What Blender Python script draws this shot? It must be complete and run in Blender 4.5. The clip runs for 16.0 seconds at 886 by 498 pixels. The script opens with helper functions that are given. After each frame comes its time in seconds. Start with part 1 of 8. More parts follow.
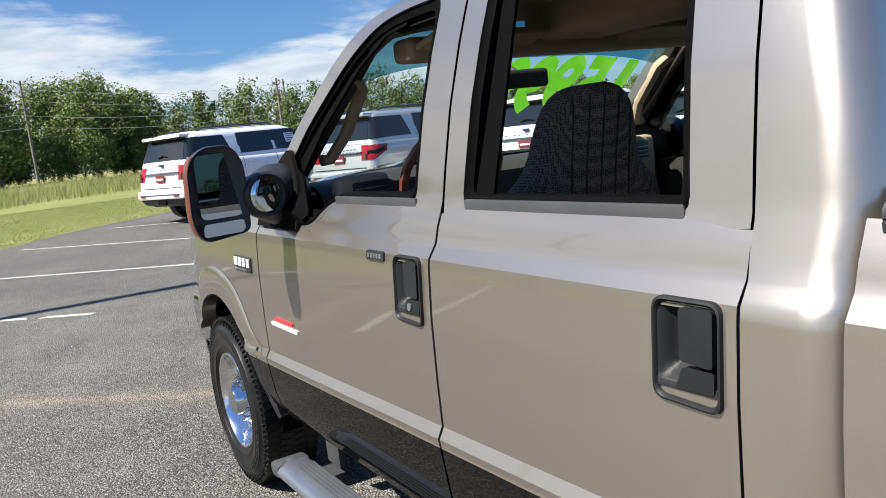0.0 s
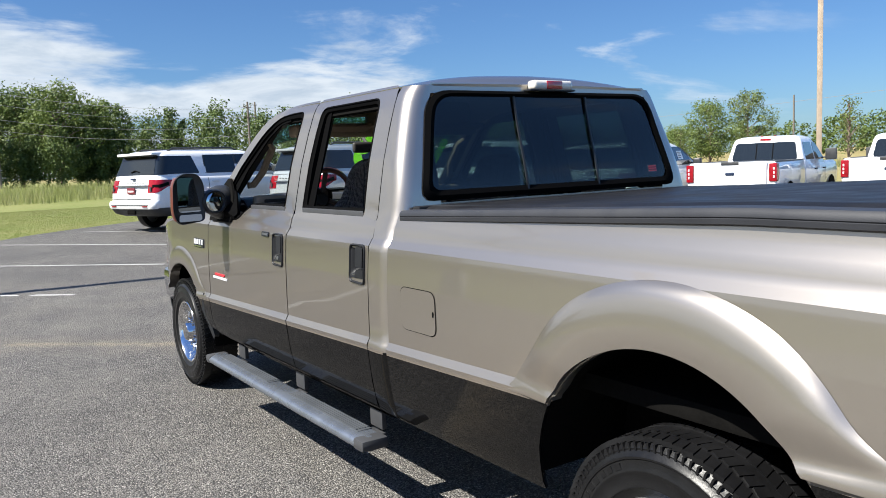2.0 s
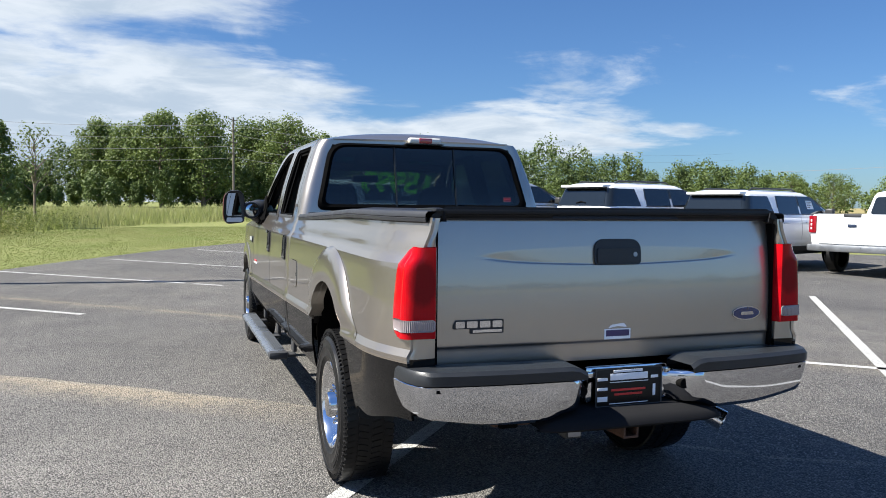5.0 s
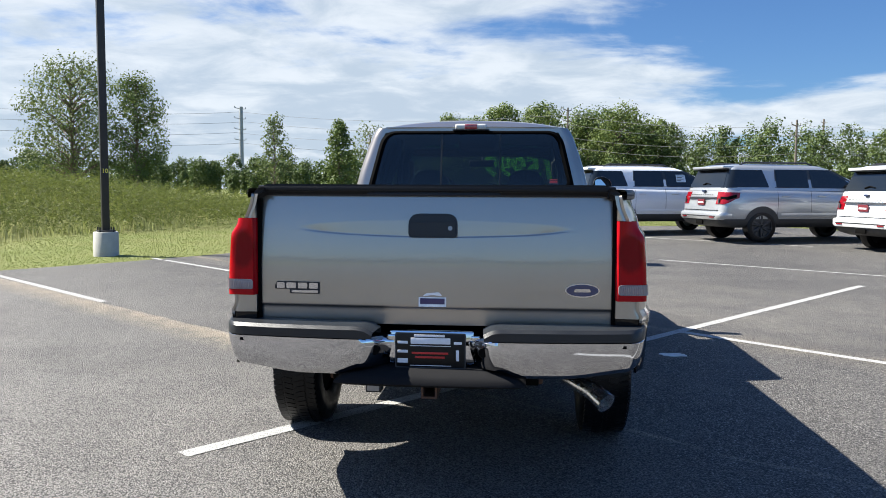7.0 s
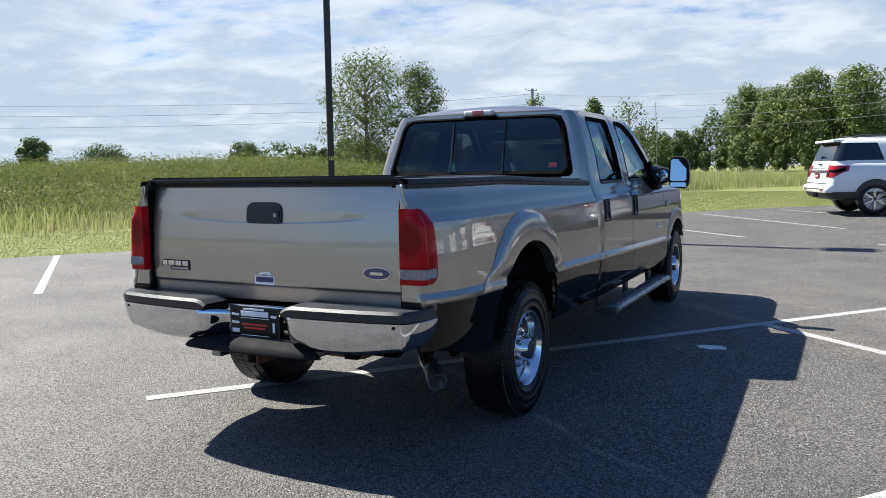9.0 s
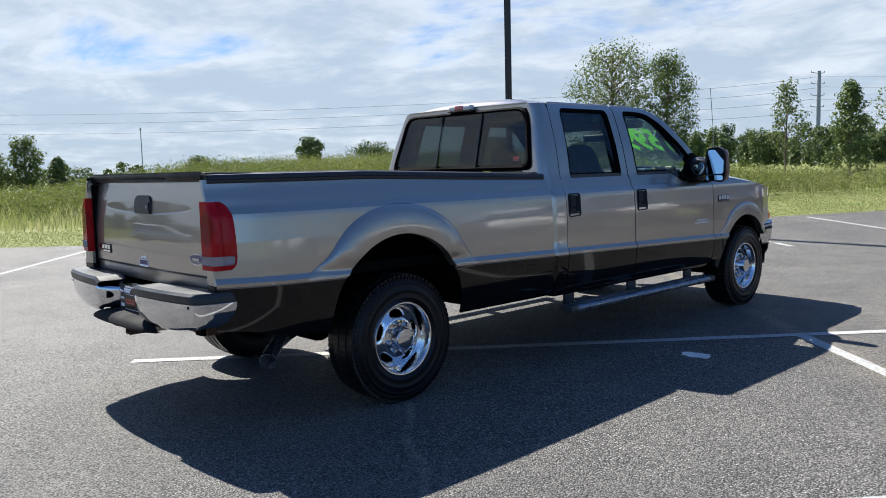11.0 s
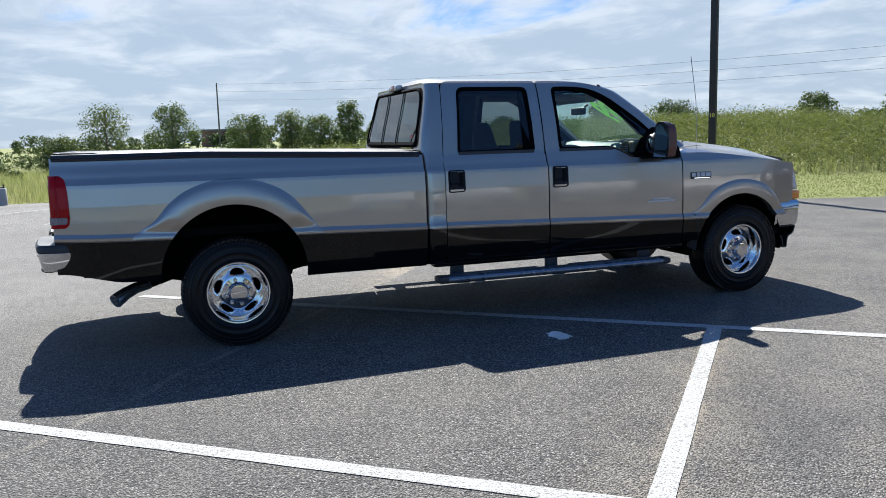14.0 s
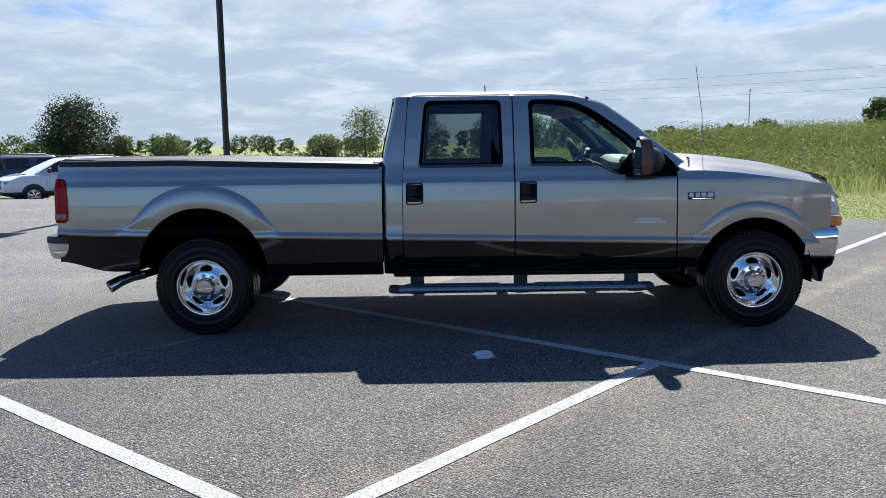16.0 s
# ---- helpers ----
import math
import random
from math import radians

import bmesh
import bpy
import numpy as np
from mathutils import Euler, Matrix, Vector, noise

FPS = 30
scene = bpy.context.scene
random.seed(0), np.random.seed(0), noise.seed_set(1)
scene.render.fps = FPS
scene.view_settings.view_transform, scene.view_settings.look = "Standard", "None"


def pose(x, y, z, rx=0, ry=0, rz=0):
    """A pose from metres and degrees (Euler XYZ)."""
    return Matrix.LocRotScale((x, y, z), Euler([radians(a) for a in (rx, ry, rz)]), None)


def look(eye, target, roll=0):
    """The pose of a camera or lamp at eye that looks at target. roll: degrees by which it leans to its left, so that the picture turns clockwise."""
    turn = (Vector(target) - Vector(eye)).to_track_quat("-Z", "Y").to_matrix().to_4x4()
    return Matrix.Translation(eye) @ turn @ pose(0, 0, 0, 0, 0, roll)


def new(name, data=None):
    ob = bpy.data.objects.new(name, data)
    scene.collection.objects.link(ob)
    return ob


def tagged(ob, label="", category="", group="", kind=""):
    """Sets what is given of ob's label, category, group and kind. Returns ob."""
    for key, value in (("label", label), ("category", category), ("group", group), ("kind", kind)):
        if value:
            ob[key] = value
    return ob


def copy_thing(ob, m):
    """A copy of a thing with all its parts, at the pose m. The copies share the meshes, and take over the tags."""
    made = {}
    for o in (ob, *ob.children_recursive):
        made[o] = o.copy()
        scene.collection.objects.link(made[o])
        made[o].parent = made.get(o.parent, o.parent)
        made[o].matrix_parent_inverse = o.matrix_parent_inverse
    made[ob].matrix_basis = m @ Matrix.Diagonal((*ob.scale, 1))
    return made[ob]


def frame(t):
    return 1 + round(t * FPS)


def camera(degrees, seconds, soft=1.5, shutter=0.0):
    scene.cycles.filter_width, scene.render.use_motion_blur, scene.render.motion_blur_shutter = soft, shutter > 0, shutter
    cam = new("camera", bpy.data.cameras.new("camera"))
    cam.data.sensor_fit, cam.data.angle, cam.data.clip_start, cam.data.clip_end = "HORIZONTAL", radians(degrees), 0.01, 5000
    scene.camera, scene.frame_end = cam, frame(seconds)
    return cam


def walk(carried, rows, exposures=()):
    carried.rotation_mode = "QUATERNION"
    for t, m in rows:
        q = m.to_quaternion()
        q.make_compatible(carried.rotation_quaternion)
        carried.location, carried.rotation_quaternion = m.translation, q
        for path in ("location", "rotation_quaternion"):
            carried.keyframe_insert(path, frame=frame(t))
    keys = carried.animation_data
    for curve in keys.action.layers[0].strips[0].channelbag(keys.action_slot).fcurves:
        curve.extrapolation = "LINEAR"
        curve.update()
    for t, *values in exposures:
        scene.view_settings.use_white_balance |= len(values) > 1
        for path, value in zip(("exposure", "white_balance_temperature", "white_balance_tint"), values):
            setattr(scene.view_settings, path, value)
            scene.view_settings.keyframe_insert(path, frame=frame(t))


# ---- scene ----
cam = camera(58.4, 16.0, soft=0.9)
PATH = [
    (0, (-1.909, 0.839, 1.497), (-0.892, 2.536, 1.202), -6.6),
    (0.5, (-2.089, 0.272, 1.495), (-1.043, 1.951, 1.198), -5.6),
    (1, (-2.295, -0.297, 1.52), (-1.211, 1.36, 1.238), -3.8),
    (1.5, (-2.472, -0.825, 1.521), (-1.368, 0.824, 1.272), -2.9),
    (2, (-2.583, -1.378, 1.535), (-1.475, 0.273, 1.318), -2.3),
    (2.5, (-2.72, -1.891, 1.505), (-1.564, -0.272, 1.295), -3.2),
    (3, (-2.823, -2.364, 1.508), (-1.631, -0.772, 1.295), -2.9),
    (3.2, (-2.827, -2.594, 1.496), (-1.637, -1.001, 1.281), -2.5),
    (5.3, (-1.477, -4.139, 1.426), (-0.936, -2.216, 1.312), 0.6),
    (5.5, (-1.277, -4.224, 1.436), (-0.807, -2.283, 1.315), 0.5),
    (6, (-0.741, -4.476, 1.424), (-0.456, -2.501, 1.282), 0.4),
    (6.5, (-0.195, -4.557, 1.401), (-0.173, -2.563, 1.24), 0.4),
    (7, (0.388, -4.645, 1.394), (0.194, -2.66, 1.245), 0.3),
    (7.5, (0.986, -4.674, 1.407), (0.57, -2.726, 1.224), -0.4),
    (8, (1.538, -4.583, 1.433), (0.939, -2.686, 1.223), -1.2),
    (8.5, (2.122, -4.518, 1.453), (1.375, -2.674, 1.257), -1.3),
    (9, (2.629, -4.285, 1.435), (1.72, -2.515, 1.237), -0.9),
    (9.5, (3.13, -4.038, 1.428), (2.091, -2.343, 1.208), -1.2),
    (9.7, (3.35, -3.943, 1.444), (2.249, -2.29, 1.214), -1.6),
    (11.8, (5.207, -2.457, 1.38), (3.639, -1.234, 1.164), -0.4),
    (12, (5.359, -2.336, 1.389), (3.774, -1.14, 1.155), -0.3),
    (12.5, (5.779, -1.955, 1.403), (4.1, -0.899, 1.147), 0.1),
    (13, (6.071, -1.468, 1.446), (4.307, -0.56, 1.189), -0.3),
    (13.5, (6.46, -0.993, 1.477), (4.634, -0.223, 1.208), -0.7),
    (14, (6.72, -0.459, 1.465), (4.852, 0.196, 1.181), -1.5),
    (14.5, (6.958, 0.056, 1.464), (5.048, 0.591, 1.206), -1.6),
    (15, (7.104, 0.604, 1.49), (5.151, 0.958, 1.243), -0.3),
    (15.5, (7.138, 1.179, 1.554), (5.165, 1.365, 1.284), -0.4),
    (16, (7.197, 1.887, 1.515), (5.215, 1.891, 1.246), -0.8),
]
walk(cam, [(t, look(eye, target, roll)) for t, eye, target, roll in PATH],
     exposures=[(0, 1.62, 6450, 8), (3, 1.52, 6300, 8), (7, 1.60, 6370, 8), (9.5, 1.56, 6300, 8), (12, 1.50, 6170, 8), (16, 1.45, 6090, 8)])

# ---- sky and sun ----
SUN = Vector((-0.86, 0.09, 1.0)).normalized()
ELEVATION = math.asin(SUN.z)
AZIMUTH = math.atan2(SUN.x, SUN.y)
sun_data = bpy.data.lights.new("sun", "SUN")
sun_data.energy, sun_data.angle, sun_data.color = 5.0, radians(0.53), (1.0, 0.940, 0.845)
sun_lamp = new("sun", sun_data)
sun_lamp.matrix_world = Matrix.Translation((0, 0, 60)) @ SUN.to_track_quat("Z", "Y").to_matrix().to_4x4()

world = bpy.data.worlds.new("sky")
scene.world = world
world.use_nodes = True
wn, wl = world.node_tree.nodes, world.node_tree.links
wn.clear()


def wmath(op, a, b=None, clamp=False):
    n = wn.new("ShaderNodeMath")
    n.operation, n.use_clamp = op, clamp
    for i, v in enumerate((a, b)):
        if v is None:
            continue
        if isinstance(v, (int, float)):
            n.inputs[i].default_value = v
        else:
            wl.new(v, n.inputs[i])
    return n.outputs[0]


def wramp(x, lo, hi):
    n = wn.new("ShaderNodeMapRange")
    n.interpolation_type = "SMOOTHSTEP"
    wl.new(x, n.inputs[0])
    n.inputs[1].default_value, n.inputs[2].default_value = lo, hi
    return n.outputs[0]


def wnoise(vec, scale, detail, rough, distort):
    n = wn.new("ShaderNodeTexNoise")
    wl.new(vec, n.inputs["Vector"])
    n.inputs["Scale"].default_value, n.inputs["Detail"].default_value = scale, detail
    n.inputs["Roughness"].default_value, n.inputs["Distortion"].default_value = rough, distort
    return n.outputs[0]


sky = wn.new("ShaderNodeTexSky")
sky.sky_type, sky.sun_disc = "NISHITA", False
sky.sun_elevation, sky.sun_rotation = ELEVATION, AZIMUTH
sky.altitude, sky.air_density, sky.dust_density, sky.ozone_density = 50, 1.0, 0.35, 1.6
coord = wn.new("ShaderNodeTexCoord")
sep = wn.new("ShaderNodeSeparateXYZ")
wl.new(coord.outputs["Generated"], sep.inputs[0])
dx, dy, dz = sep.outputs
up = wmath("ADD", wmath("MAXIMUM", dz, 0.0), 0.16)
plane = wn.new("ShaderNodeCombineXYZ")
wl.new(wmath("DIVIDE", dx, up), plane.inputs[0])
wl.new(wmath("DIVIDE", dy, up), plane.inputs[1])
big = wnoise(plane.outputs[0], 0.85, 10.0, 0.58, 0.5)
streak_map = wn.new("ShaderNodeMapping")
streak_map.inputs["Rotation"].default_value = (0, 0, radians(35))
streak_map.inputs["Scale"].default_value = (0.75, 1.25, 1)
wl.new(plane.outputs[0], streak_map.inputs[0])
fine = wnoise(streak_map.outputs[0], 1.9, 10.0, 0.58, 0.4)
clear_side = wmath("ADD", wmath("MULTIPLY", dx, 0.98), wmath("MULTIPLY", wmath("ABSOLUTE", dy), 0.21))
cover = wmath("SUBTRACT", 1.0, wramp(clear_side, 0.16, 0.52))
clear_back = wramp(wmath("SUBTRACT", wmath("MULTIPLY", dx, 0.6), dy), 0.25, 0.70)
cover = wmath("MULTIPLY", cover, wmath("SUBTRACT", 1.0, clear_back))
mass = wmath("ADD", wmath("MULTIPLY", big, 0.62), wmath("MULTIPLY", fine, 0.38))
mass = wmath("ADD", mass, wmath("MULTIPLY", cover, 0.165))
low_band = wmath("MULTIPLY", wmath("SUBTRACT", 1.0, wramp(dz, 0.08, 0.17)), wmath("SUBTRACT", 1.0, wramp(clear_side, 0.62, 0.78)))
low_band = wmath("MULTIPLY", low_band, wmath("SUBTRACT", 1.0, clear_back))
mass = wmath("ADD", mass, wmath("MULTIPLY", low_band, 0.15))
mass = wmath("SUBTRACT", mass, wmath("MULTIPLY", wramp(dz, 0.32, 0.56), 0.42))
cloud = wramp(mass, 0.54, 0.68)
cloud = wmath("MULTIPLY", cloud, wmath("SUBTRACT", 1.0, wramp(clear_side, 0.84, 0.98)))
relief = wnoise(plane.outputs[0], 2.6, 8.0, 0.6, 0.4)
shade = wramp(wmath("ADD", wmath("MULTIPLY", mass, 0.55), wmath("MULTIPLY", relief, 0.6)), 0.58, 0.80)
cloud_colour = wn.new("ShaderNodeMix")
cloud_colour.data_type = "RGBA"
wl.new(shade, cloud_colour.inputs[0])
cloud_colour.inputs[6].default_value = (5.9, 6.2, 6.6, 1)
cloud_colour.inputs[7].default_value = (3.85, 4.45, 5.2, 1)
mix = wn.new("ShaderNodeMix")
mix.data_type = "RGBA"
wl.new(wmath("MULTIPLY", cloud, 0.93), mix.inputs[0])
tint = wn.new("ShaderNodeMix")
tint.data_type, tint.blend_type = "RGBA", "MULTIPLY"
tint.inputs[0].default_value = 1.0
air = wn.new("ShaderNodeMix")
air.data_type = "RGBA"
wl.new(wmath("MAXIMUM", clear_back, wramp(dz, 0.30, 0.62)), air.inputs[0])
air.inputs[6].default_value = (0.38, 0.55, 0.80, 1)
air.inputs[7].default_value = (0.72, 0.98, 1.36, 1)
wl.new(air.outputs[2], tint.inputs[7])
wl.new(sky.outputs[0], tint.inputs[6])
wl.new(tint.outputs[2], mix.inputs[6])
wl.new(cloud_colour.outputs[2], mix.inputs[7])
background = wn.new("ShaderNodeBackground")
background.inputs["Strength"].default_value = 0.05
wl.new(mix.outputs[2], background.inputs[0])
world_out = wn.new("ShaderNodeOutputWorld")
wl.new(background.outputs[0], world_out.inputs[0])


# ---- materials ----
def shader(name):
    m = bpy.data.materials.new(name)
    m.use_nodes = True
    nodes, links = m.node_tree.nodes, m.node_tree.links
    return m, nodes, links, nodes["Principled BSDF"]


def noise_node(nodes, links, scale, detail=4.0, rough=0.55, coords="Object"):
    tc = nodes.new("ShaderNodeTexCoord")
    n = nodes.new("ShaderNodeTexNoise")
    n.inputs["Scale"].default_value, n.inputs["Detail"].default_value, n.inputs["Roughness"].default_value = scale, detail, rough
    links.new(tc.outputs[coords], n.inputs["Vector"])
    return n.outputs[0]


def map_range(nodes, links, x, a, b, c, d):
    n = nodes.new("ShaderNodeMapRange")
    links.new(x, n.inputs[0])
    for i, v in enumerate((a, b, c, d)):
        n.inputs[i + 1].default_value = v
    return n.outputs[0]


def mix_colour(nodes, links, fac, a, b):
    n = nodes.new("ShaderNodeMix")
    n.data_type = "RGBA"
    for slot, v in ((0, fac), (6, a), (7, b)):
        if isinstance(v, (int, float)):
            n.inputs[slot].default_value = v
        elif isinstance(v, tuple):
            n.inputs[slot].default_value = (*v, 1) if len(v) == 3 else v
        else:
            links.new(v, n.inputs[slot])
    return n.outputs[2]


def surface(name, base, rough=0.5, metal=0.0, coat=0.0, vary=0.12, scale=6.0, fine=60.0, bump=0.0, rvary=0.1, spec=0.5):
    """A plain material with variation of tone at two scales, of gloss, and fine relief."""
    m, nodes, links, bsdf = shader(name)
    lo = tuple(c * (1 - vary) for c in base)
    hi = tuple(min(1.0, c * (1 + vary)) for c in base)
    wide, small = noise_node(nodes, links, scale), noise_node(nodes, links, fine, 3.0)
    add = nodes.new("ShaderNodeMath")
    add.operation = "ADD"
    links.new(map_range(nodes, links, wide, 0.3, 0.7, 0.0, 0.65), add.inputs[0])
    links.new(map_range(nodes, links, small, 0.3, 0.7, 0.0, 0.35), add.inputs[1])
    links.new(mix_colour(nodes, links, add.outputs[0], lo, hi), bsdf.inputs["Base Color"])
    links.new(map_range(nodes, links, wide, 0.3, 0.7, max(0.02, rough - rvary), min(1, rough + rvary)), bsdf.inputs["Roughness"])
    bsdf.inputs["Metallic"].default_value = metal
    bsdf.inputs["Coat Weight"].default_value = coat
    bsdf.inputs["Coat Roughness"].default_value = 0.03
    bsdf.inputs["Specular IOR Level"].default_value = spec
    if bump:
        b = nodes.new("ShaderNodeBump")
        b.inputs["Strength"].default_value = bump
        b.inputs["Distance"].default_value = 0.004
        links.new(small, b.inputs["Height"])
        links.new(b.outputs[0], bsdf.inputs["Normal"])
    return m


def glass(name, tint, clear, rough=0.01):
    """Tinted pane: part see-through, part reflecting, more so at a glance."""
    m, nodes, links, bsdf = shader(name)
    nodes.remove(bsdf)
    see, gloss, both, facing = nodes.new("ShaderNodeBsdfTransparent"), nodes.new("ShaderNodeBsdfGlossy"), nodes.new("ShaderNodeMixShader"), nodes.new("ShaderNodeLayerWeight")
    facing.inputs["Blend"].default_value = 0.5
    power = nodes.new("ShaderNodeMath")
    power.operation = "POWER"
    links.new(facing.outputs["Facing"], power.inputs[0])
    power.inputs[1].default_value = 5.0
    see.inputs[0].default_value = (*(c * clear for c in tint), 1)
    gloss.inputs["Color"].default_value, gloss.inputs["Roughness"].default_value = (1, 1, 1, 1), rough
    links.new(map_range(nodes, links, power.outputs[0], 0, 1, 0.04, 0.96), both.inputs[0])
    links.new(see.outputs[0], both.inputs[1])
    links.new(gloss.outputs[0], both.inputs[2])
    links.new(both.outputs[0], nodes["Material Output"].inputs[0])
    return m


def paint(name, base, metal=0.45, rough=0.32, dirt=0.06, coat=1.0, spec=0.5):
    """Clear-coated vehicle paint with fine flake and a little road dust."""
    m, nodes, links, bsdf = shader(name)
    wide, flake = noise_node(nodes, links, 2.2), noise_node(nodes, links, 900.0, 2.0)
    tone = mix_colour(nodes, links, map_range(nodes, links, flake, 0.35, 0.65, 0, 1), tuple(c * 0.90 for c in base), tuple(min(1, c * 1.10) for c in base))
    dusty = mix_colour(nodes, links, map_range(nodes, links, wide, 0.45, 0.8, 0, dirt), tone, (0.30, 0.27, 0.22))
    links.new(dusty, bsdf.inputs["Base Color"])
    bsdf.inputs["Metallic"].default_value, bsdf.inputs["Roughness"].default_value = metal, rough
    bsdf.inputs["Coat Weight"].default_value, bsdf.inputs["Specular IOR Level"].default_value = coat, spec
    bsdf.inputs["Coat IOR"].default_value = 1.58 if metal else 1.5
    if metal > 0.7:
        # flake paint turns darker towards a glancing view
        bsdf.inputs["Specular Tint"].default_value = (0.50, 0.50, 0.52, 1)
    links.new(map_range(nodes, links, wide, 0.3, 0.7, 0.02, 0.06), bsdf.inputs["Coat Roughness"])
    return m


BEIGE = paint("beige_paint", (0.334, 0.300, 0.262), 0.86, 0.315, 0.05, 1.0, 0.5)
BLACKPAINT = paint("black_paint", (0.0028, 0.0027, 0.0028), 0.0, 0.5, 0.004, 0.60, 0.0)
STRIPE = surface("pinstripe", (0.10, 0.085, 0.07), 0.4)
BLACKPLASTIC = surface("black_plastic", (0.013, 0.0145, 0.017), 0.42, spec=0.38, bump=0.15, fine=400)
RAIL = surface("bed_rail_plastic", (0.020, 0.021, 0.025), 0.48, spec=0.3, bump=0.1, fine=300)
VINYL = surface("black_vinyl", (0.0075, 0.0075, 0.0085), 0.48, spec=0.25, bump=0.25, fine=220, vary=0.25)
RUBBER = surface("tyre_rubber", (0.0055, 0.0055, 0.006), 0.38, spec=0.22, bump=0.15, fine=150, vary=0.3, scale=12)
CHROME = surface("chrome", (0.53, 0.54, 0.57), 0.05, 1.0, vary=0.04, rvary=0.03)
ALLOY = surface("polished_aluminium", (0.72, 0.72, 0.73), 0.14, 1.0, vary=0.08, rvary=0.05)
STEEL = surface("brushed_steel", (0.26, 0.27, 0.29), 0.36, 0.8, vary=0.15)
STEPMETAL = surface("blue_grey_step_coat", (0.180, 0.200, 0.235), 0.28, 0.7, vary=0.12, bump=0.1, fine=250)
STEPPAD = surface("grey_step_pad", (0.040, 0.044, 0.050), 0.55, 0.0, bump=0.2)
BADGE = surface("satin_badge", (0.50, 0.51, 0.53), 0.38, 0.3)
HANDLE = surface("handle_plastic", (0.009, 0.0095, 0.011), 0.55, spec=0.22, bump=0.1, fine=400)
GREYTRIM = surface("grey_trim", (0.038, 0.039, 0.042), 0.5, spec=0.25)
RUBBERSEAL = surface("black_rubber_seal", (0.0018, 0.0018, 0.002), 0.8, spec=0.03, vary=0.2)
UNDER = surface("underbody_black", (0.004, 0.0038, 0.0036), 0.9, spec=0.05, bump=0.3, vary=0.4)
RUST = surface("rusty_steel", (0.09, 0.045, 0.028), 0.8, 0.2, vary=0.45, scale=18, bump=0.4)
TAN = surface("tan_headliner", (0.27, 0.21, 0.15), 0.85, bump=0.2, fine=300)
DARKTRIM = surface("dark_dashboard", (0.020, 0.019, 0.018), 0.55, bump=0.2, fine=300)
LEATHER = surface("brown_leather", (0.10, 0.035, 0.022), 0.4, bump=0.2)
CLEAR = glass("clear_glass", (0.92, 0.985, 0.96), 0.95)
SIDETINT = glass("side_glass", (0.86, 0.98, 0.94), 0.88)
PRIVACY = glass("privacy_glass", (0.68, 0.77, 0.75), 0.62)
BACKTINT = glass("tinted_back_glass", (0.56, 0.68, 0.68), 0.42)
SUVGLASS = surface("dark_glass", (0.008, 0.010, 0.011), 0.03, 0.0, coat=0.25, vary=0.05, rvary=0.01, spec=0.5)
MIRROR = surface("mirror_glass", (0.52, 0.56, 0.57), 0.01, 1.0, vary=0.01, rvary=0.005)
WHITEPAINT = paint("white_vehicle_paint", (0.66, 0.67, 0.675), 0.0, 0.35, 0.05)
SILVERPAINT = paint("silver_vehicle_paint", (0.40, 0.41, 0.415), 0.55, 0.34, 0.05)
DARKPAINT = paint("dark_vehicle_paint", (0.03, 0.035, 0.045), 0.3, 0.32, 0.05)


# ---- building helpers ----
def part(name, bm, material, parent=None, label="", smooth=True, mats=None):
    """Links a bmesh as one mesh object, under a thing or a part."""
    me = bpy.data.meshes.new(name)
    bmesh.ops.recalc_face_normals(bm, faces=bm.faces) if len(bm.faces) < 60000 else None
    if smooth and len(bm.faces) < 20000:
        for e in bm.edges:
            e.smooth = len(e.link_faces) == 2 and e.calc_face_angle(0) < 0.75
    bm.to_mesh(me)
    bm.free()
    for m in mats or ([material] if material else []):
        me.materials.append(m)
    if smooth:
        me.shade_smooth()
    ob = new(name, me)
    if parent is not None:
        ob.parent = parent
    if label:
        ob["label"] = label
    return ob


def sharp(ob, degrees=35):
    """Keeps edges sharper than the angle crisp under smooth shading."""
    bm = bmesh.new()
    bm.from_mesh(ob.data)
    for e in bm.edges:
        e.smooth = len(e.link_faces) == 2 and e.calc_face_angle(0) < radians(degrees)
    bm.to_mesh(ob.data)
    bm.free()
    return ob


def thing(name, label, category, group="", at=(0, 0, 0), turn=0):
    ob = tagged(new(name), label, category, group)
    ob.empty_display_size = 0.1
    ob.matrix_basis = pose(*at, 0, 0, turn)
    return ob


def add_box(bm, lo, hi, bevel=0.0, seg=2, m=None):
    made = bmesh.ops.create_cube(bm, size=1.0)
    vs = made["verts"]
    s, c = [(b - a) for a, b in zip(lo, hi)], [(a + b) / 2 for a, b in zip(lo, hi)]
    for v in vs:
        v.co = Vector((v.co.x * s[0] + c[0], v.co.y * s[1] + c[1], v.co.z * s[2] + c[2]))
    if bevel:
        es = list({e for v in vs for e in v.link_edges})
        out = bmesh.ops.bevel(bm, geom=es, offset=bevel, segments=seg, affect="EDGES", profile=0.6)
        vs = list({v for f in out["faces"] for v in f.verts} | {v for v in vs if v.is_valid})
    if m is not None:
        bmesh.ops.transform(bm, matrix=m, verts=vs)
    return vs


def box(lo, hi, bevel=0.0, seg=2, m=None):
    bm = bmesh.new()
    add_box(bm, lo, hi, bevel, seg, m)
    return bm


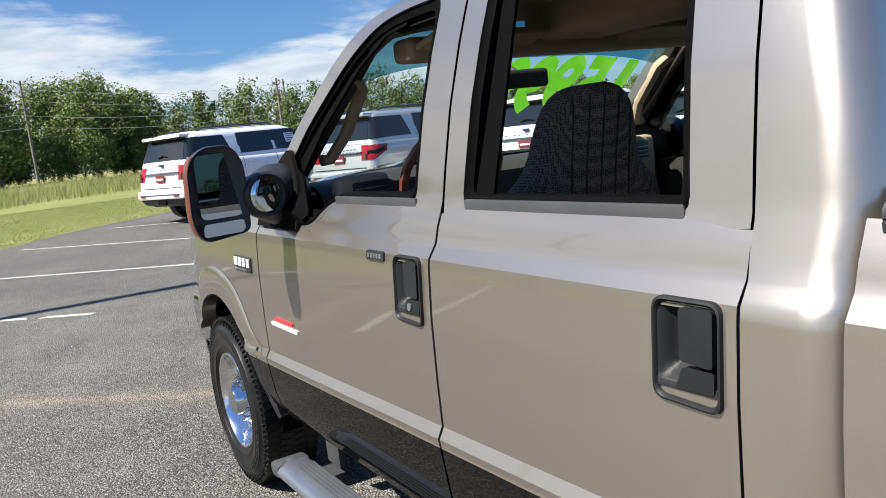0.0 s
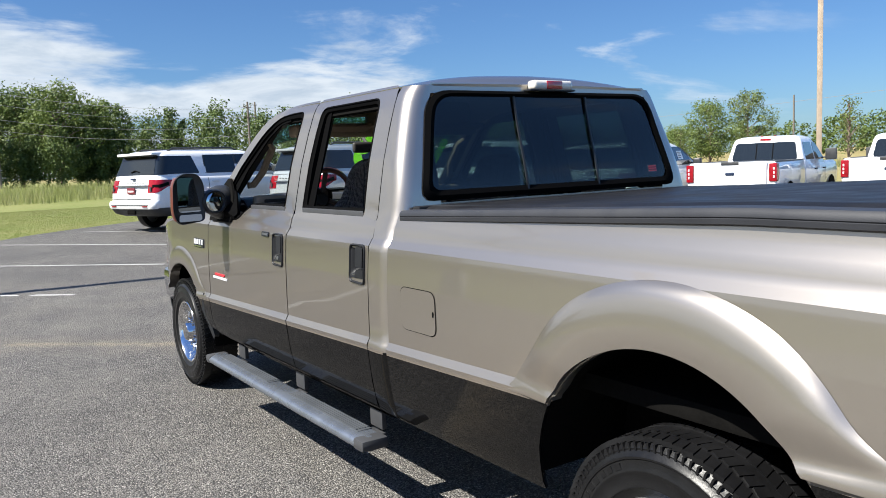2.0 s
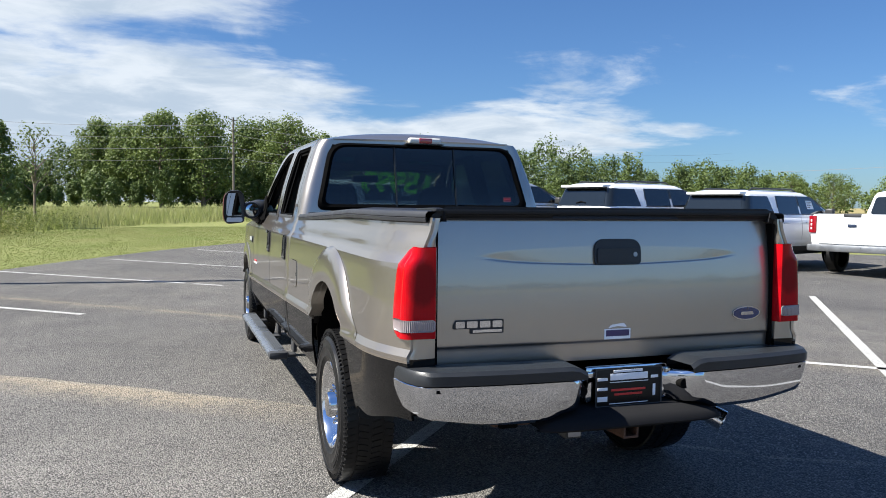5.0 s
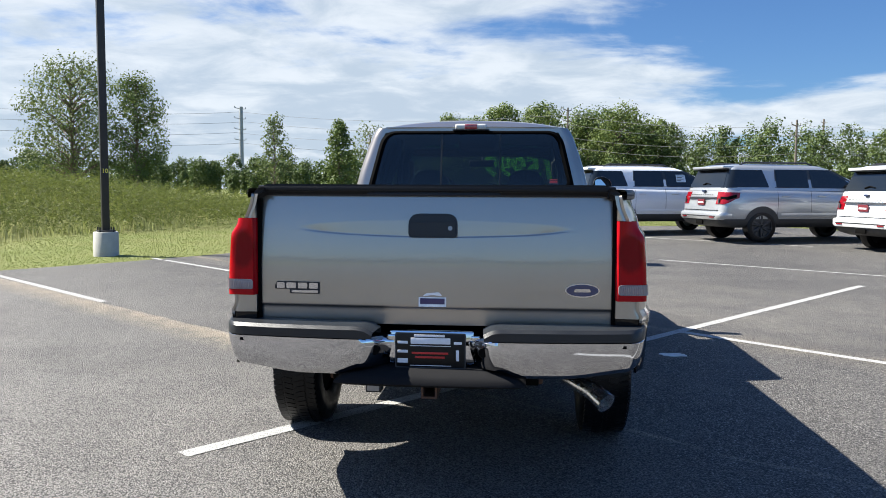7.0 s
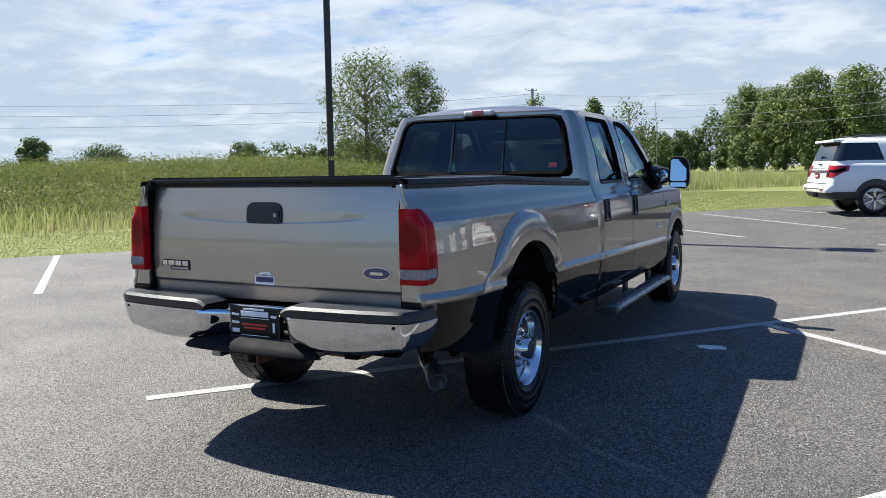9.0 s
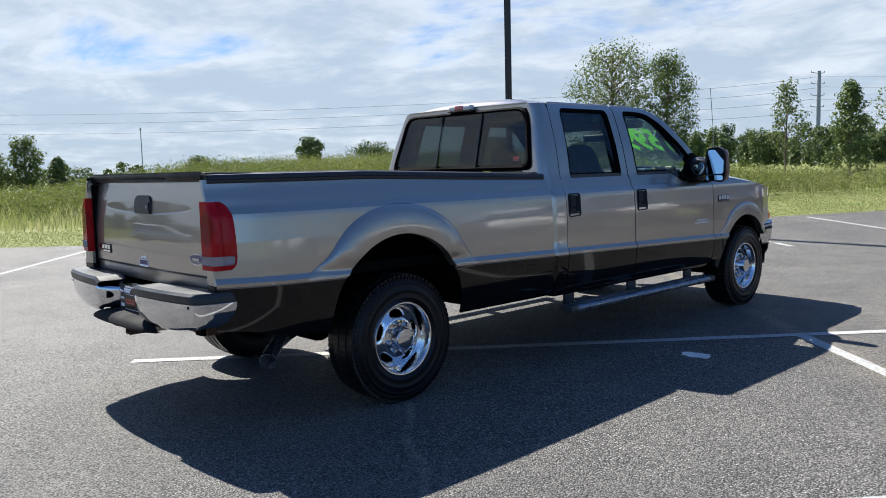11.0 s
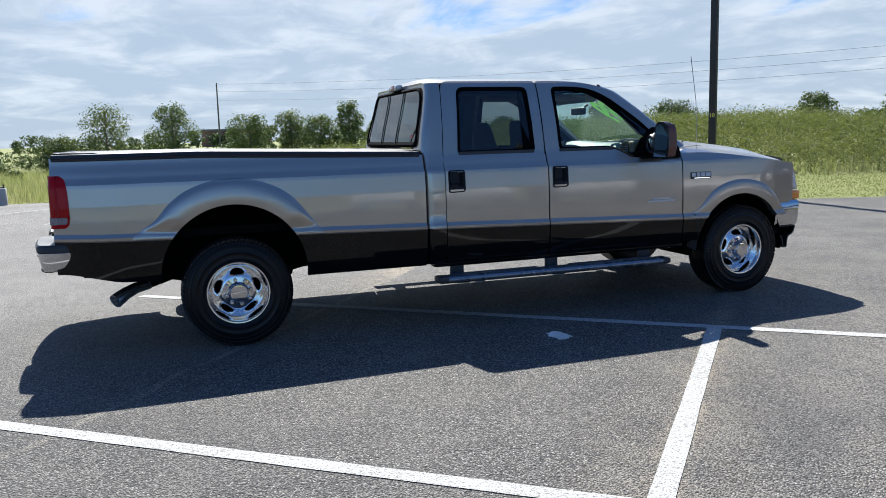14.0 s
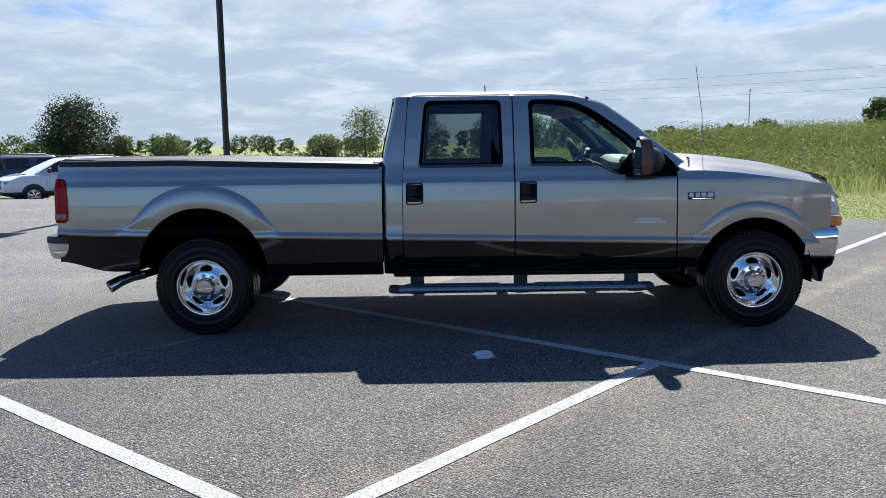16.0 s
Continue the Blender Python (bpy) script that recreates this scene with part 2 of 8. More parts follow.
def add_tube(bm, pts, radius, n=8, cap=True):
    """A round bar along points; radius may be one number or one a point."""
    pts = [Vector(p) for p in pts]
    rs = [radius] * len(pts) if isinstance(radius, (int, float)) else radius
    rings = []
    for i, p in enumerate(pts):
        d = (pts[min(i + 1, len(pts) - 1)] - pts[max(i - 1, 0)]).normalized()
        a = d.orthogonal().normalized() if i == 0 else (a - d * a.dot(d)).normalized()
        b = d.cross(a)
        rings.append([bm.verts.new(p + rs[i] * (math.cos(2 * math.pi * k / n) * a + math.sin(2 * math.pi * k / n) * b)) for k in range(n)])
    for r, s in zip(rings, rings[1:]):
        for k in range(n):
            bm.faces.new((r[k], r[(k + 1) % n], s[(k + 1) % n], s[k]))
    if cap:
        bm.faces.new(rings[0][::-1])
        bm.faces.new(rings[-1])
    return bm


def tube(pts, radius, n=8):
    return add_tube(bmesh.new(), pts, radius, n)


def add_grid(bm, rows, mat_index=None):
    """Faces between rows of points; points that coincide are merged."""
    vs = [[bm.verts.new(p) for p in row] for row in rows]
    for r, s in zip(vs, vs[1:]):
        for a, b, c, d in zip(r, r[1:], s[1:], s):
            pts = [a.co, b.co, c.co, d.co]
            if (pts[0] - pts[2]).cross(pts[1] - pts[3]).length < 1e-9:
                continue
            f = bm.faces.new((a, b, c, d))
            if mat_index:
                f.material_index = mat_index(f.calc_center_median())
    return vs


def grid(rows, mat_index=None, weld=1e-4):
    bm = bmesh.new()
    add_grid(bm, rows, mat_index)
    bmesh.ops.remove_doubles(bm, verts=bm.verts, dist=weld)
    loose = [v for v in bm.verts if not v.link_faces]
    bmesh.ops.delete(bm, geom=loose, context="VERTS")
    return bm


def thick(ob, depth, offset=-1.0):
    mod = ob.modifiers.new("thickness", "SOLIDIFY")
    mod.thickness, mod.offset = depth, offset
    return ob


def lathe(profile, n=40, axis="x"):
    """Turns (radius, along) points about an axis."""
    bm = bmesh.new()
    rows = []
    for k in range(n + 1):
        a = 2 * math.pi * k / n
        rows.append([(h, r * math.cos(a), r * math.sin(a)) if axis == "x" else (r * math.cos(a), r * math.sin(a), h) for r, h in profile])
    add_grid(bm, rows)
    bmesh.ops.remove_doubles(bm, verts=bm.verts, dist=1e-5)
    return bm


def smoothstep(a, b, x):
    t = min(1.0, max(0.0, (x - a) / (b - a)))
    return t * t * (3 - 2 * t)


def interp(table, x):
    if x <= table[0][0]:
        return table[0][1]
    for (a, u), (b, v) in zip(table, table[1:]):
        if x <= b:
            return u + (v - u) * (x - a) / (b - a)
    return table[-1][1]


def rounded(points, radius, seg=5):
    """A closed outline with its corners rounded; radius may be given per corner."""
    out, n = [], len(points)
    rs = [radius] * n if isinstance(radius, (int, float)) else radius
    for i, p in enumerate(points):
        p, a, b = Vector(p), Vector(points[i - 1]), Vector(points[(i + 1) % n])
        r = min(rs[i], (a - p).length * 0.49, (b - p).length * 0.49)
        s, e = p + (a - p).normalized() * r, p + (b - p).normalized() * r
        for k in range(seg + 1):
            t = k / seg
            out.append(tuple((1 - t) ** 2 * s + 2 * t * (1 - t) * p + t * t * e))
    return out


def resample(outline, n):
    """n points at even steps along a closed outline, from its first point."""
    pts = [Vector(p) for p in outline] + [Vector(outline[0])]
    d = [0.0]
    for a, b in zip(pts, pts[1:]):
        d.append(d[-1] + (b - a).length)
    out, j = [], 0
    for k in range(n):
        s = d[-1] * k / n
        while d[j + 1] < s:
            j += 1
        t = (s - d[j]) / max(1e-9, d[j + 1] - d[j])
        out.append(tuple(pts[j].lerp(pts[j + 1], t)))
    return out


def slab(outline, place, depth):
    """A closed flat outline (u, v), laid by place(u, v, h) at heights 0 to depth."""
    bm = bmesh.new()
    top = [bm.verts.new(place(u, v, depth)) for u, v in outline]
    low = [bm.verts.new(place(u, v, 0)) for u, v in outline]
    bm.faces.new(top)
    bm.faces.new(low[::-1])
    for i in range(len(top)):
        j = (i + 1) % len(top)
        bm.faces.new((top[i], low[i], low[j], top[j]))
    return bm


def add_ring(bm, outer, inner):
    """Faces between two closed loops of equally many 3D points."""
    a, b = [bm.verts.new(p) for p in outer], [bm.verts.new(p) for p in inner]
    n = len(a)
    for i in range(n):
        bm.faces.new((a[i], a[(i + 1) % n], b[(i + 1) % n], b[i]))
    return a, b


# ---- ground ----
EDGE = [(-60, -58), (-30, -19.5), (-16.0, -1.3), (-11.17, 4.0), (-9.74, 6.0), (-8.45, 7.6), (-6.5, 10.6), (-3.9, 15.2), (-1.6, 18.7), (0.4, 20.8), (3.0, 22.4), (8, 22.6), (14, 19.5), (24, 11.5), (40, -2), (60, -20)]
BANK_A, BANK_D, BANK_N = Vector((-6.5, 11.0)), Vector((0.62, 0.785)), Vector((-0.785, 0.62))


def rise(x, y):
    """Height of the land: level round the truck, climbing gently ahead, with a weedy bank beyond the mown strip."""
    s = 0.25 * x + 0.97 * y
    z = 0.016 * min(15.0, max(0.0, s - 9.0)) + 0.009 * min(36.0, max(0.0, s - 24.0))
    z -= 0.24 * smoothstep(8.5, 14.5, x) + 0.75 * smoothstep(13, 31, -x) * smoothstep(5, -6, y)
    p = Vector((x, y)) - BANK_A
    u, v = p.dot(BANK_D), p.dot(BANK_N)
    z += 1.10 * smoothstep(8.5, 17, v) * smoothstep(-19, -11, u) * (1 - smoothstep(1, 13, u)) * (1 - 0.5 * smoothstep(30, 60, v))
    return z


def pavement_material():
    """Worn asphalt: pale and dark stones in a dark binder, faded and dusty areas, sand washed along two joints."""
    m, nodes, links, bsdf = shader("asphalt")
    tc = nodes.new("ShaderNodeTexCoord")
    place = nodes.new("ShaderNodeSeparateXYZ")
    links.new(tc.outputs["Object"], place.inputs[0])
    px, py = place.outputs[0], place.outputs[1]

    def calc(op, a, b=0.0, clamp=False):
        n = nodes.new("ShaderNodeMath")
        n.operation, n.use_clamp = op, clamp
        for i, v in enumerate((a, b)):
            if isinstance(v, (int, float)):
                n.inputs[i].default_value = v
            else:
                links.new(v, n.inputs[i])
        return n.outputs[0]

    def ramp(x, a, b, c=0.0, d=1.0):
        return map_range(nodes, links, x, a, b, c, d)

    def cells(scale):
        n = nodes.new("ShaderNodeTexVoronoi")
        n.inputs["Scale"].default_value = scale
        links.new(tc.outputs["Object"], n.inputs["Vector"])
        c = nodes.new("ShaderNodeSeparateColor")
        links.new(n.outputs["Color"], c.inputs[0])
        return n, c

    stone, stone_tone = cells(105.0)
    chip_tone = cells(240.0)[1]
    clump, patch, wide = noise_node(nodes, links, 38.0, 4.0, 0.7), noise_node(nodes, links, 1.3, 7.0, 0.65), noise_node(nodes, links, 0.30, 6.0, 0.62)
    tone = mix_colour(nodes, links, ramp(stone_tone.outputs[0], 0.25, 1.0), (0.066, 0.063, 0.060), (0.262, 0.246, 0.225))
    tone = mix_colour(nodes, links, ramp(chip_tone.outputs[1], 0.55, 1.0, 0, 0.8), tone, (0.030, 0.030, 0.031))
    tone = mix_colour(nodes, links, ramp(stone_tone.outputs[1], 0.95, 0.98, 0, 0.8), tone, (0.40, 0.385, 0.365))
    tone = mix_colour(nodes, links, ramp(clump, 0.50, 0.66, 0, 0.45), tone, (0.024, 0.024, 0.026))
    tone = mix_colour(nodes, links, ramp(patch, 0.44, 0.70, 0, 0.50), tone, (0.185, 0.174, 0.158))
    tone = mix_colour(nodes, links, ramp(wide, 0.46, 0.66, 0, 0.45), tone, (0.040, 0.040, 0.042))
    # faded asphalt: behind the truck and beyond the second joint
    slant = calc("ADD", px, calc("MULTIPLY", py, 0.8))
    dust_noise = ramp(noise_node(nodes, links, 0.7, 7.0, 0.70), 0.34, 0.64, 0.30, 0.88)
    stone_key = ramp(stone_tone.outputs[2], 0.0, 0.9, 0.45, 1.0)
    faded = calc("MULTIPLY", calc("MULTIPLY", ramp(slant, 1.2, -3.2), dust_noise), stone_key)
    tone = mix_colour(nodes, links, faded, tone, (0.285, 0.270, 0.250))
    second = calc("ADD", calc("MULTIPLY", px, 0.68), calc("MULTIPLY", py, 0.733))
    beyond = calc("MULTIPLY", calc("MULTIPLY", ramp(second, 3.7, 4.6), ramp(second, 8.5, 6.0)), ramp(noise_node(nodes, links, 1.1, 7.0, 0.72), 0.40, 0.68, 0.0, 0.60))
    beyond = calc("MULTIPLY", calc("MULTIPLY", beyond, stone_key), ramp(px, -4.0, 1.0, 0.45, 1.0))
    tone = mix_colour(nodes, links, beyond, tone, (0.245, 0.224, 0.192))
    # long faint scuffs along the lanes
    stretch = nodes.new("ShaderNodeMapping")
    stretch.inputs["Rotation"].default_value, stretch.inputs["Scale"].default_value = (0, 0, radians(41)), (0.22, 2.4, 1)
    links.new(tc.outputs["Object"], stretch.inputs[0])
    scuff = nodes.new("ShaderNodeTexNoise")
    scuff.inputs["Scale"].default_value, scuff.inputs["Detail"].default_value, scuff.inputs["Roughness"].default_value = 1.0, 7.0, 0.65
    links.new(stretch.outputs[0], scuff.inputs["Vector"])
    tone = mix_colour(nodes, links, ramp(scuff.outputs[0], 0.56, 0.72, 0, 0.42), tone, (0.165, 0.155, 0.140))
    # sand on the near side of the first joint, thin dust along both, and a hairline crack
    wobble = calc("MULTIPLY", calc("SUBTRACT", noise_node(nodes, links, 0.9, 3.0), 0.5), 0.22)
    first = calc("ADD", calc("ADD", calc("MULTIPLY", px, 0.616), calc("MULTIPLY", py, 0.788)), wobble)
    ragged = noise_node(nodes, links, 2.6, 7.0, 0.72)
    grit = ramp(stone_tone.outputs[0], 0.0, 1.0, 0.55, 1.0)

    def band(where, near, beyond_it, noise_lo, noise_hi, amount):
        off = calc("SUBTRACT", where[0], where[1])
        shape = calc("MULTIPLY", ramp(off, -near, -0.02), ramp(off, beyond_it, 0.0))
        return calc("MULTIPLY", calc("MULTIPLY", shape, ramp(ragged, noise_lo, noise_hi, 0, amount)), grit, True)

    sand = calc("MULTIPLY", band((first, 0.64), 0.50, 0.03, 0.30, 0.55, 1.25), ramp(px, -0.7, -1.5))
    tone = mix_colour(nodes, links, sand, tone, (0.345, 0.290, 0.215))
    for where, near, over, amount, warm in (((first, 0.64), 0.05, 0.025, 1.0, (0.275, 0.250, 0.208)), ((second, 3.83), 0.14, 0.09, 1.1, (0.270, 0.228, 0.170)), ((second, 3.83), 0.55, 0.45, 0.62, (0.235, 0.203, 0.160)), ((second, 7.4), 0.5, 0.4, 0.40, (0.190, 0.172, 0.145)), ((first, -3.4), 0.35, 0.25, 0.35, (0.190, 0.175, 0.150))):
        tone = mix_colour(nodes, links, band(where, near, over, 0.34, 0.60, amount), tone, warm)
    tone = mix_colour(nodes, links, ramp(stone.outputs["Distance"], 0.48, 0.68, 0, 0.78), tone, (0.018, 0.0175, 0.018))
    links.new(tone, bsdf.inputs["Base Color"])
    bsdf.inputs["Roughness"].default_value = 0.78
    bsdf.inputs["Specular IOR Level"].default_value = 0.22
    bump = nodes.new("ShaderNodeBump")
    bump.inputs["Strength"].default_value, bump.inputs["Distance"].default_value = 1.0, 0.010
    bump.invert = True
    links.new(stone.outputs["Distance"], bump.inputs["Height"])
    links.new(bump.outputs[0], bsdf.inputs["Normal"])
    return m


def line_material():
    """Worn white paint over the same stones: pits and bare spots show through."""
    m, nodes, links, bsdf = shader("road_paint")
    worn, wide = noise_node(nodes, links, 45.0, 6.0, 0.7), noise_node(nodes, links, 2.0, 4.0)
    tc, stone = nodes.new("ShaderNodeTexCoord"), nodes.new("ShaderNodeTexVoronoi")
    stone.inputs["Scale"].default_value = 105.0
    links.new(tc.outputs["Object"], stone.inputs["Vector"])
    fac = nodes.new("ShaderNodeMath")
    fac.operation = "MULTIPLY"
    links.new(map_range(nodes, links, worn, 0.44, 0.64, 0, 0.85), fac.inputs[0])
    links.new(map_range(nodes, links, wide, 0.35, 0.7, 0.35, 1.0), fac.inputs[1])
    tone = mix_colour(nodes, links, fac.outputs[0], (0.385, 0.382, 0.370), (0.14, 0.137, 0.132))
    tone = mix_colour(nodes, links, map_range(nodes, links, stone.outputs["Distance"], 0.60, 0.80, 0, 0.70), tone, (0.08, 0.079, 0.077))
    links.new(tone, bsdf.inputs["Base Color"])
    bsdf.inputs["Roughness"].default_value, bsdf.inputs["Specular IOR Level"].default_value = 0.9, 0.12
    b = nodes.new("ShaderNodeBump")
    b.inputs["Strength"].default_value, b.inputs["Distance"].default_value = 0.9, 0.006
    b.invert = True
    links.new(stone.outputs["Distance"], b.inputs["Height"])
    links.new(b.outputs[0], bsdf.inputs["Normal"])
    return m


def land_material():
    m, nodes, links, bsdf = shader("grassy_land")
    a, b, c = noise_node(nodes, links, 0.35, 6.0, 0.6), noise_node(nodes, links, 9.0, 6.0, 0.7), noise_node(nodes, links, 60.0, 3.0)
    tone = mix_colour(nodes, links, map_range(nodes, links, a, 0.35, 0.65, 0, 1), (0.118, 0.142, 0.037), (0.165, 0.168, 0.060))
    tone = mix_colour(nodes, links, map_range(nodes, links, b, 0.4, 0.7, 0, 0.5), tone, (0.118, 0.140, 0.038))
    tone = mix_colour(nodes, links, map_range(nodes, links, c, 0.45, 0.75, 0, 0.30), tone, (0.205, 0.185, 0.087))
    # drier ground on the far open side
    spot, place = nodes.new("ShaderNodeTexCoord"), nodes.new("ShaderNodeSeparateXYZ")
    links.new(spot.outputs["Object"], place.inputs[0])
    tone = mix_colour(nodes, links, map_range(nodes, links, place.outputs[0], 14.0, 40.0, 0, 0.75), tone, (0.235, 0.185, 0.085))
    links.new(tone, bsdf.inputs["Base Color"])
    bsdf.inputs["Roughness"].default_value, bsdf.inputs["Specular IOR Level"].default_value = 0.9, 0.2
    bp = nodes.new("ShaderNodeBump")
    bp.inputs["Strength"].default_value, bp.inputs["Distance"].default_value = 0.7, 0.03
    links.new(c, bp.inputs["Height"])
    links.new(bp.outputs[0], bsdf.inputs["Normal"])
    return m


ASPHALT, ROADPAINT, LAND = pavement_material(), line_material(), land_material()


def build_ground():
    steps = sorted({round(v, 1) for v in [*np.arange(-44, 45, 1.0), *(s * 44 * 1.28 ** k for k in range(1, 14) for s in (-1, 1))]})
    rows = [[(x, y, rise(x, y) - 0.05) for x in steps] for y in steps]
    ob = part("ground", grid(rows), LAND)
    return tagged(ob, "grassy open land with a weedy bank round the car park", "ground", kind="structure")


def build_pavement():
    """The asphalt sheet, trimmed to its curved edge."""
    xs = np.arange(-60, 60.1, 1.0)

    def far(x):
        return interp(EDGE, x)

    rows = []
    for x in xs:
        top = far(x)
        rows.append([(x, y, rise(x, y)) for y in np.linspace(-60, top, 70)])
    ob = part("pavement", grid(rows), ASPHALT)
    if sum(f.normal.z for f in ob.data.polygons) < 0:
        ob.data.flip_normals()
    thick(ob, 0.06)
    return tagged(ob, "worn grey asphalt of the car park with sandy joints", "pavement", kind="structure")


def painted_line(a, b, width=0.105):
    a, b = Vector(a), Vector(b)
    d = (b - a).normalized()
    n = Vector((-d.y, d.x)) * width / 2
    k = max(2, int((b - a).length / 0.25))
    rng = random.Random(int(1000 * abs(a.x) + 77 * abs(b.y)))
    rows = []
    for i in range(k + 1):
        p = a.lerp(b, i / k)
        w = 1 + rng.uniform(-0.05, 0.05)
        rows.append([(*(p + n * w), rise(*p) + 0.004), (*(p - n * w), rise(*p) + 0.004)])
    ob = part("parking_line", grid(rows), ROADPAINT)
    return tagged(ob, "worn white painted parking line on asphalt", "parking line", "parking lines", kind="structure")


build_ground()
build_pavement()
LINES = [((-1.36, -0.73), (5.45, 7.62)), ((1.99, 3.31), (11.6, -5.4)), ((1.05, -2.70), (8.0, 6.0)),
         ((-6.92, 10.5), (-2.77, 6.78)), ((-8.43, 7.57), (-4.69, 4.55)), ((-10.12, 5.24), (-6.18, 1.99)), ((-4.95, 13.3), (-0.88, 9.85)),
         ((-3.0, 15.6), (0.85, 12.0)), ((-1.0, 18.2), (2.55, 14.2)), ((0.9, 20.0), (4.4, 16.6)),
         ((3.1, 11.2), (8.6, 7.3)), ((3.6, 17.2), (7.2, 14.6)), ((-11.8, 2.9), (-7.9, -0.3)), ((-13.9, 0.95), (-9.7, -2.6)), ((-15.6, -1.4), (-11.4, -5.0))]
for p, q in LINES:
    painted_line(p, q)


# ---- the pickup truck: rear axle at y = 0, front towards +y ----
truck = thing("pickup_truck", "beige and black crew-cab pickup truck with chrome bumpers on asphalt", "pickup truck")
SIDE = [(0.40, 0.925), (0.50, 0.968), (0.60, 0.988), (0.70, 0.998), (0.75, 1.003), (0.772, 1.006), (0.800, 0.990), (0.90, 0.990), (1.05, 0.986), (1.17, 0.977), (1.194, 0.974), (1.232, 0.948), (1.27, 0.938), (1.31, 0.920), (1.345, 0.912)]
GREEN = [(1.31, 0.918), (1.40, 0.900), (1.55, 0.866), (1.70, 0.820), (1.80, 0.784), (1.85, 0.760), (1.885, 0.725)]
BELT, WB = 1.315, 4.379
ZROWS = sorted({*(round(0.82 + 0.02 * k, 3) for k in range(19)), 0.46, 0.50, 0.55, 0.60, 0.65, 0.70, 0.735, 0.747, 0.755, 0.763, 0.772, 0.785, 0.800, 0.83, 0.87, 0.90, 0.95, 1.0, 1.05, 1.09, 1.13, 1.17, 1.195, 1.208, 1.218, 1.23, 1.25, 1.27, 1.29, 1.315, 1.33, 1.345})


def rake_weight(z):
    return interp([(0.50, 0.0), (0.68, 1.0), (0.83, 1.0), (1.06, 0.0)], z)


def rake(y, z):
    """The lower crease and the two-tone line climb gently towards the tail."""
    return z + (0.0425 - 0.0265 * y) * rake_weight(z)


def level(y, z):
    """Inverse of rake: the height in the level section."""
    z0 = z
    for _ in range(4):
        z0 = z - (0.0425 - 0.0265 * y) * rake_weight(z0)
    return z0


def body_x(y, z):
    """Half width of the body at a place along it: sections, taper to the nose, rounded tail, flares round the wheels."""
    z = level(y, z)
    x = interp(SIDE, z) if z <= BELT else interp(GREEN, z)
    x -= 0.075 * smoothstep(4.55, 5.12, y) ** 1.3
    if y < -0.72:
        t = min(1.0, (-0.72 - y) / 0.44)
        x -= 0.085 * t ** 2.2
    return x


def arch(yc, zc, r, base):
    def lo(y):
        d = r * r - (y - yc) ** 2
        return max(base, zc + math.sqrt(d)) if d > 0 else base
    return lo


def spaced(a, b, step, yc=None, r=0.0):
    """Stations along the body, crowded where a wheel arch stands steep."""
    ys = set(np.round(np.linspace(a, b, max(2, int((b - a) / step) + 1)), 4))
    if yc is not None:
        ys |= {round(yc + r * math.sin(k * math.pi / 60), 4) for k in range(-30, 31) if a < yc + r * math.sin(k * math.pi / 60) < b}
        ys |= {yc - r - 0.001, yc + r + 0.001}
    return sorted(v for v in ys if a <= v <= b)


def two_tone(c):
    z = level(c.y, c.z)
    return 1 if z < 0.7475 else 2 if 0.7555 > z > 0.7475 else 0


def side_skin(name, s, ys, lo, hi, parent, label="", depth=0.012, xf=body_x, zr=ZROWS, mats=None, hole=None):
    rows = []
    for y in ys:
        a, b = lo(y), hi(y)
        heights = [min(b, max(a, rake(y, z))) for z in zr]
        rows.append([(s * xf(y, z), y, z) for z in heights])
    bm = grid(rows, two_tone)
    if hole:
        mids = [(f, f.calc_center_median()) for f in bm.faces]
        bmesh.ops.delete(bm, geom=[f for f, c in mids if hole[0] < c.y < hole[1] and hole[2] < c.z < hole[3]], context="FACES")
    ob = part(name, bm, None, parent, label, mats=mats or [BEIGE, BLACKPAINT, STRIPE])
    sharp(ob, 24)
    return thick(ob, depth)


def turn_out(ob, s):
    """Makes an open sheet face outwards on its side."""
    me = ob.data
    total = sum(p.normal.x * p.area for p in me.polygons)
    if total * s < 0:
        me.flip_normals()
    return ob


def side_plate(outline, s, lift, depth, xf=body_x):
    """A small plate on the body side, following its slope, from (y, z) outline."""
    return slab(outline, lambda y, z, h: (s * (xf(y, z) + lift + h), y, z), depth)


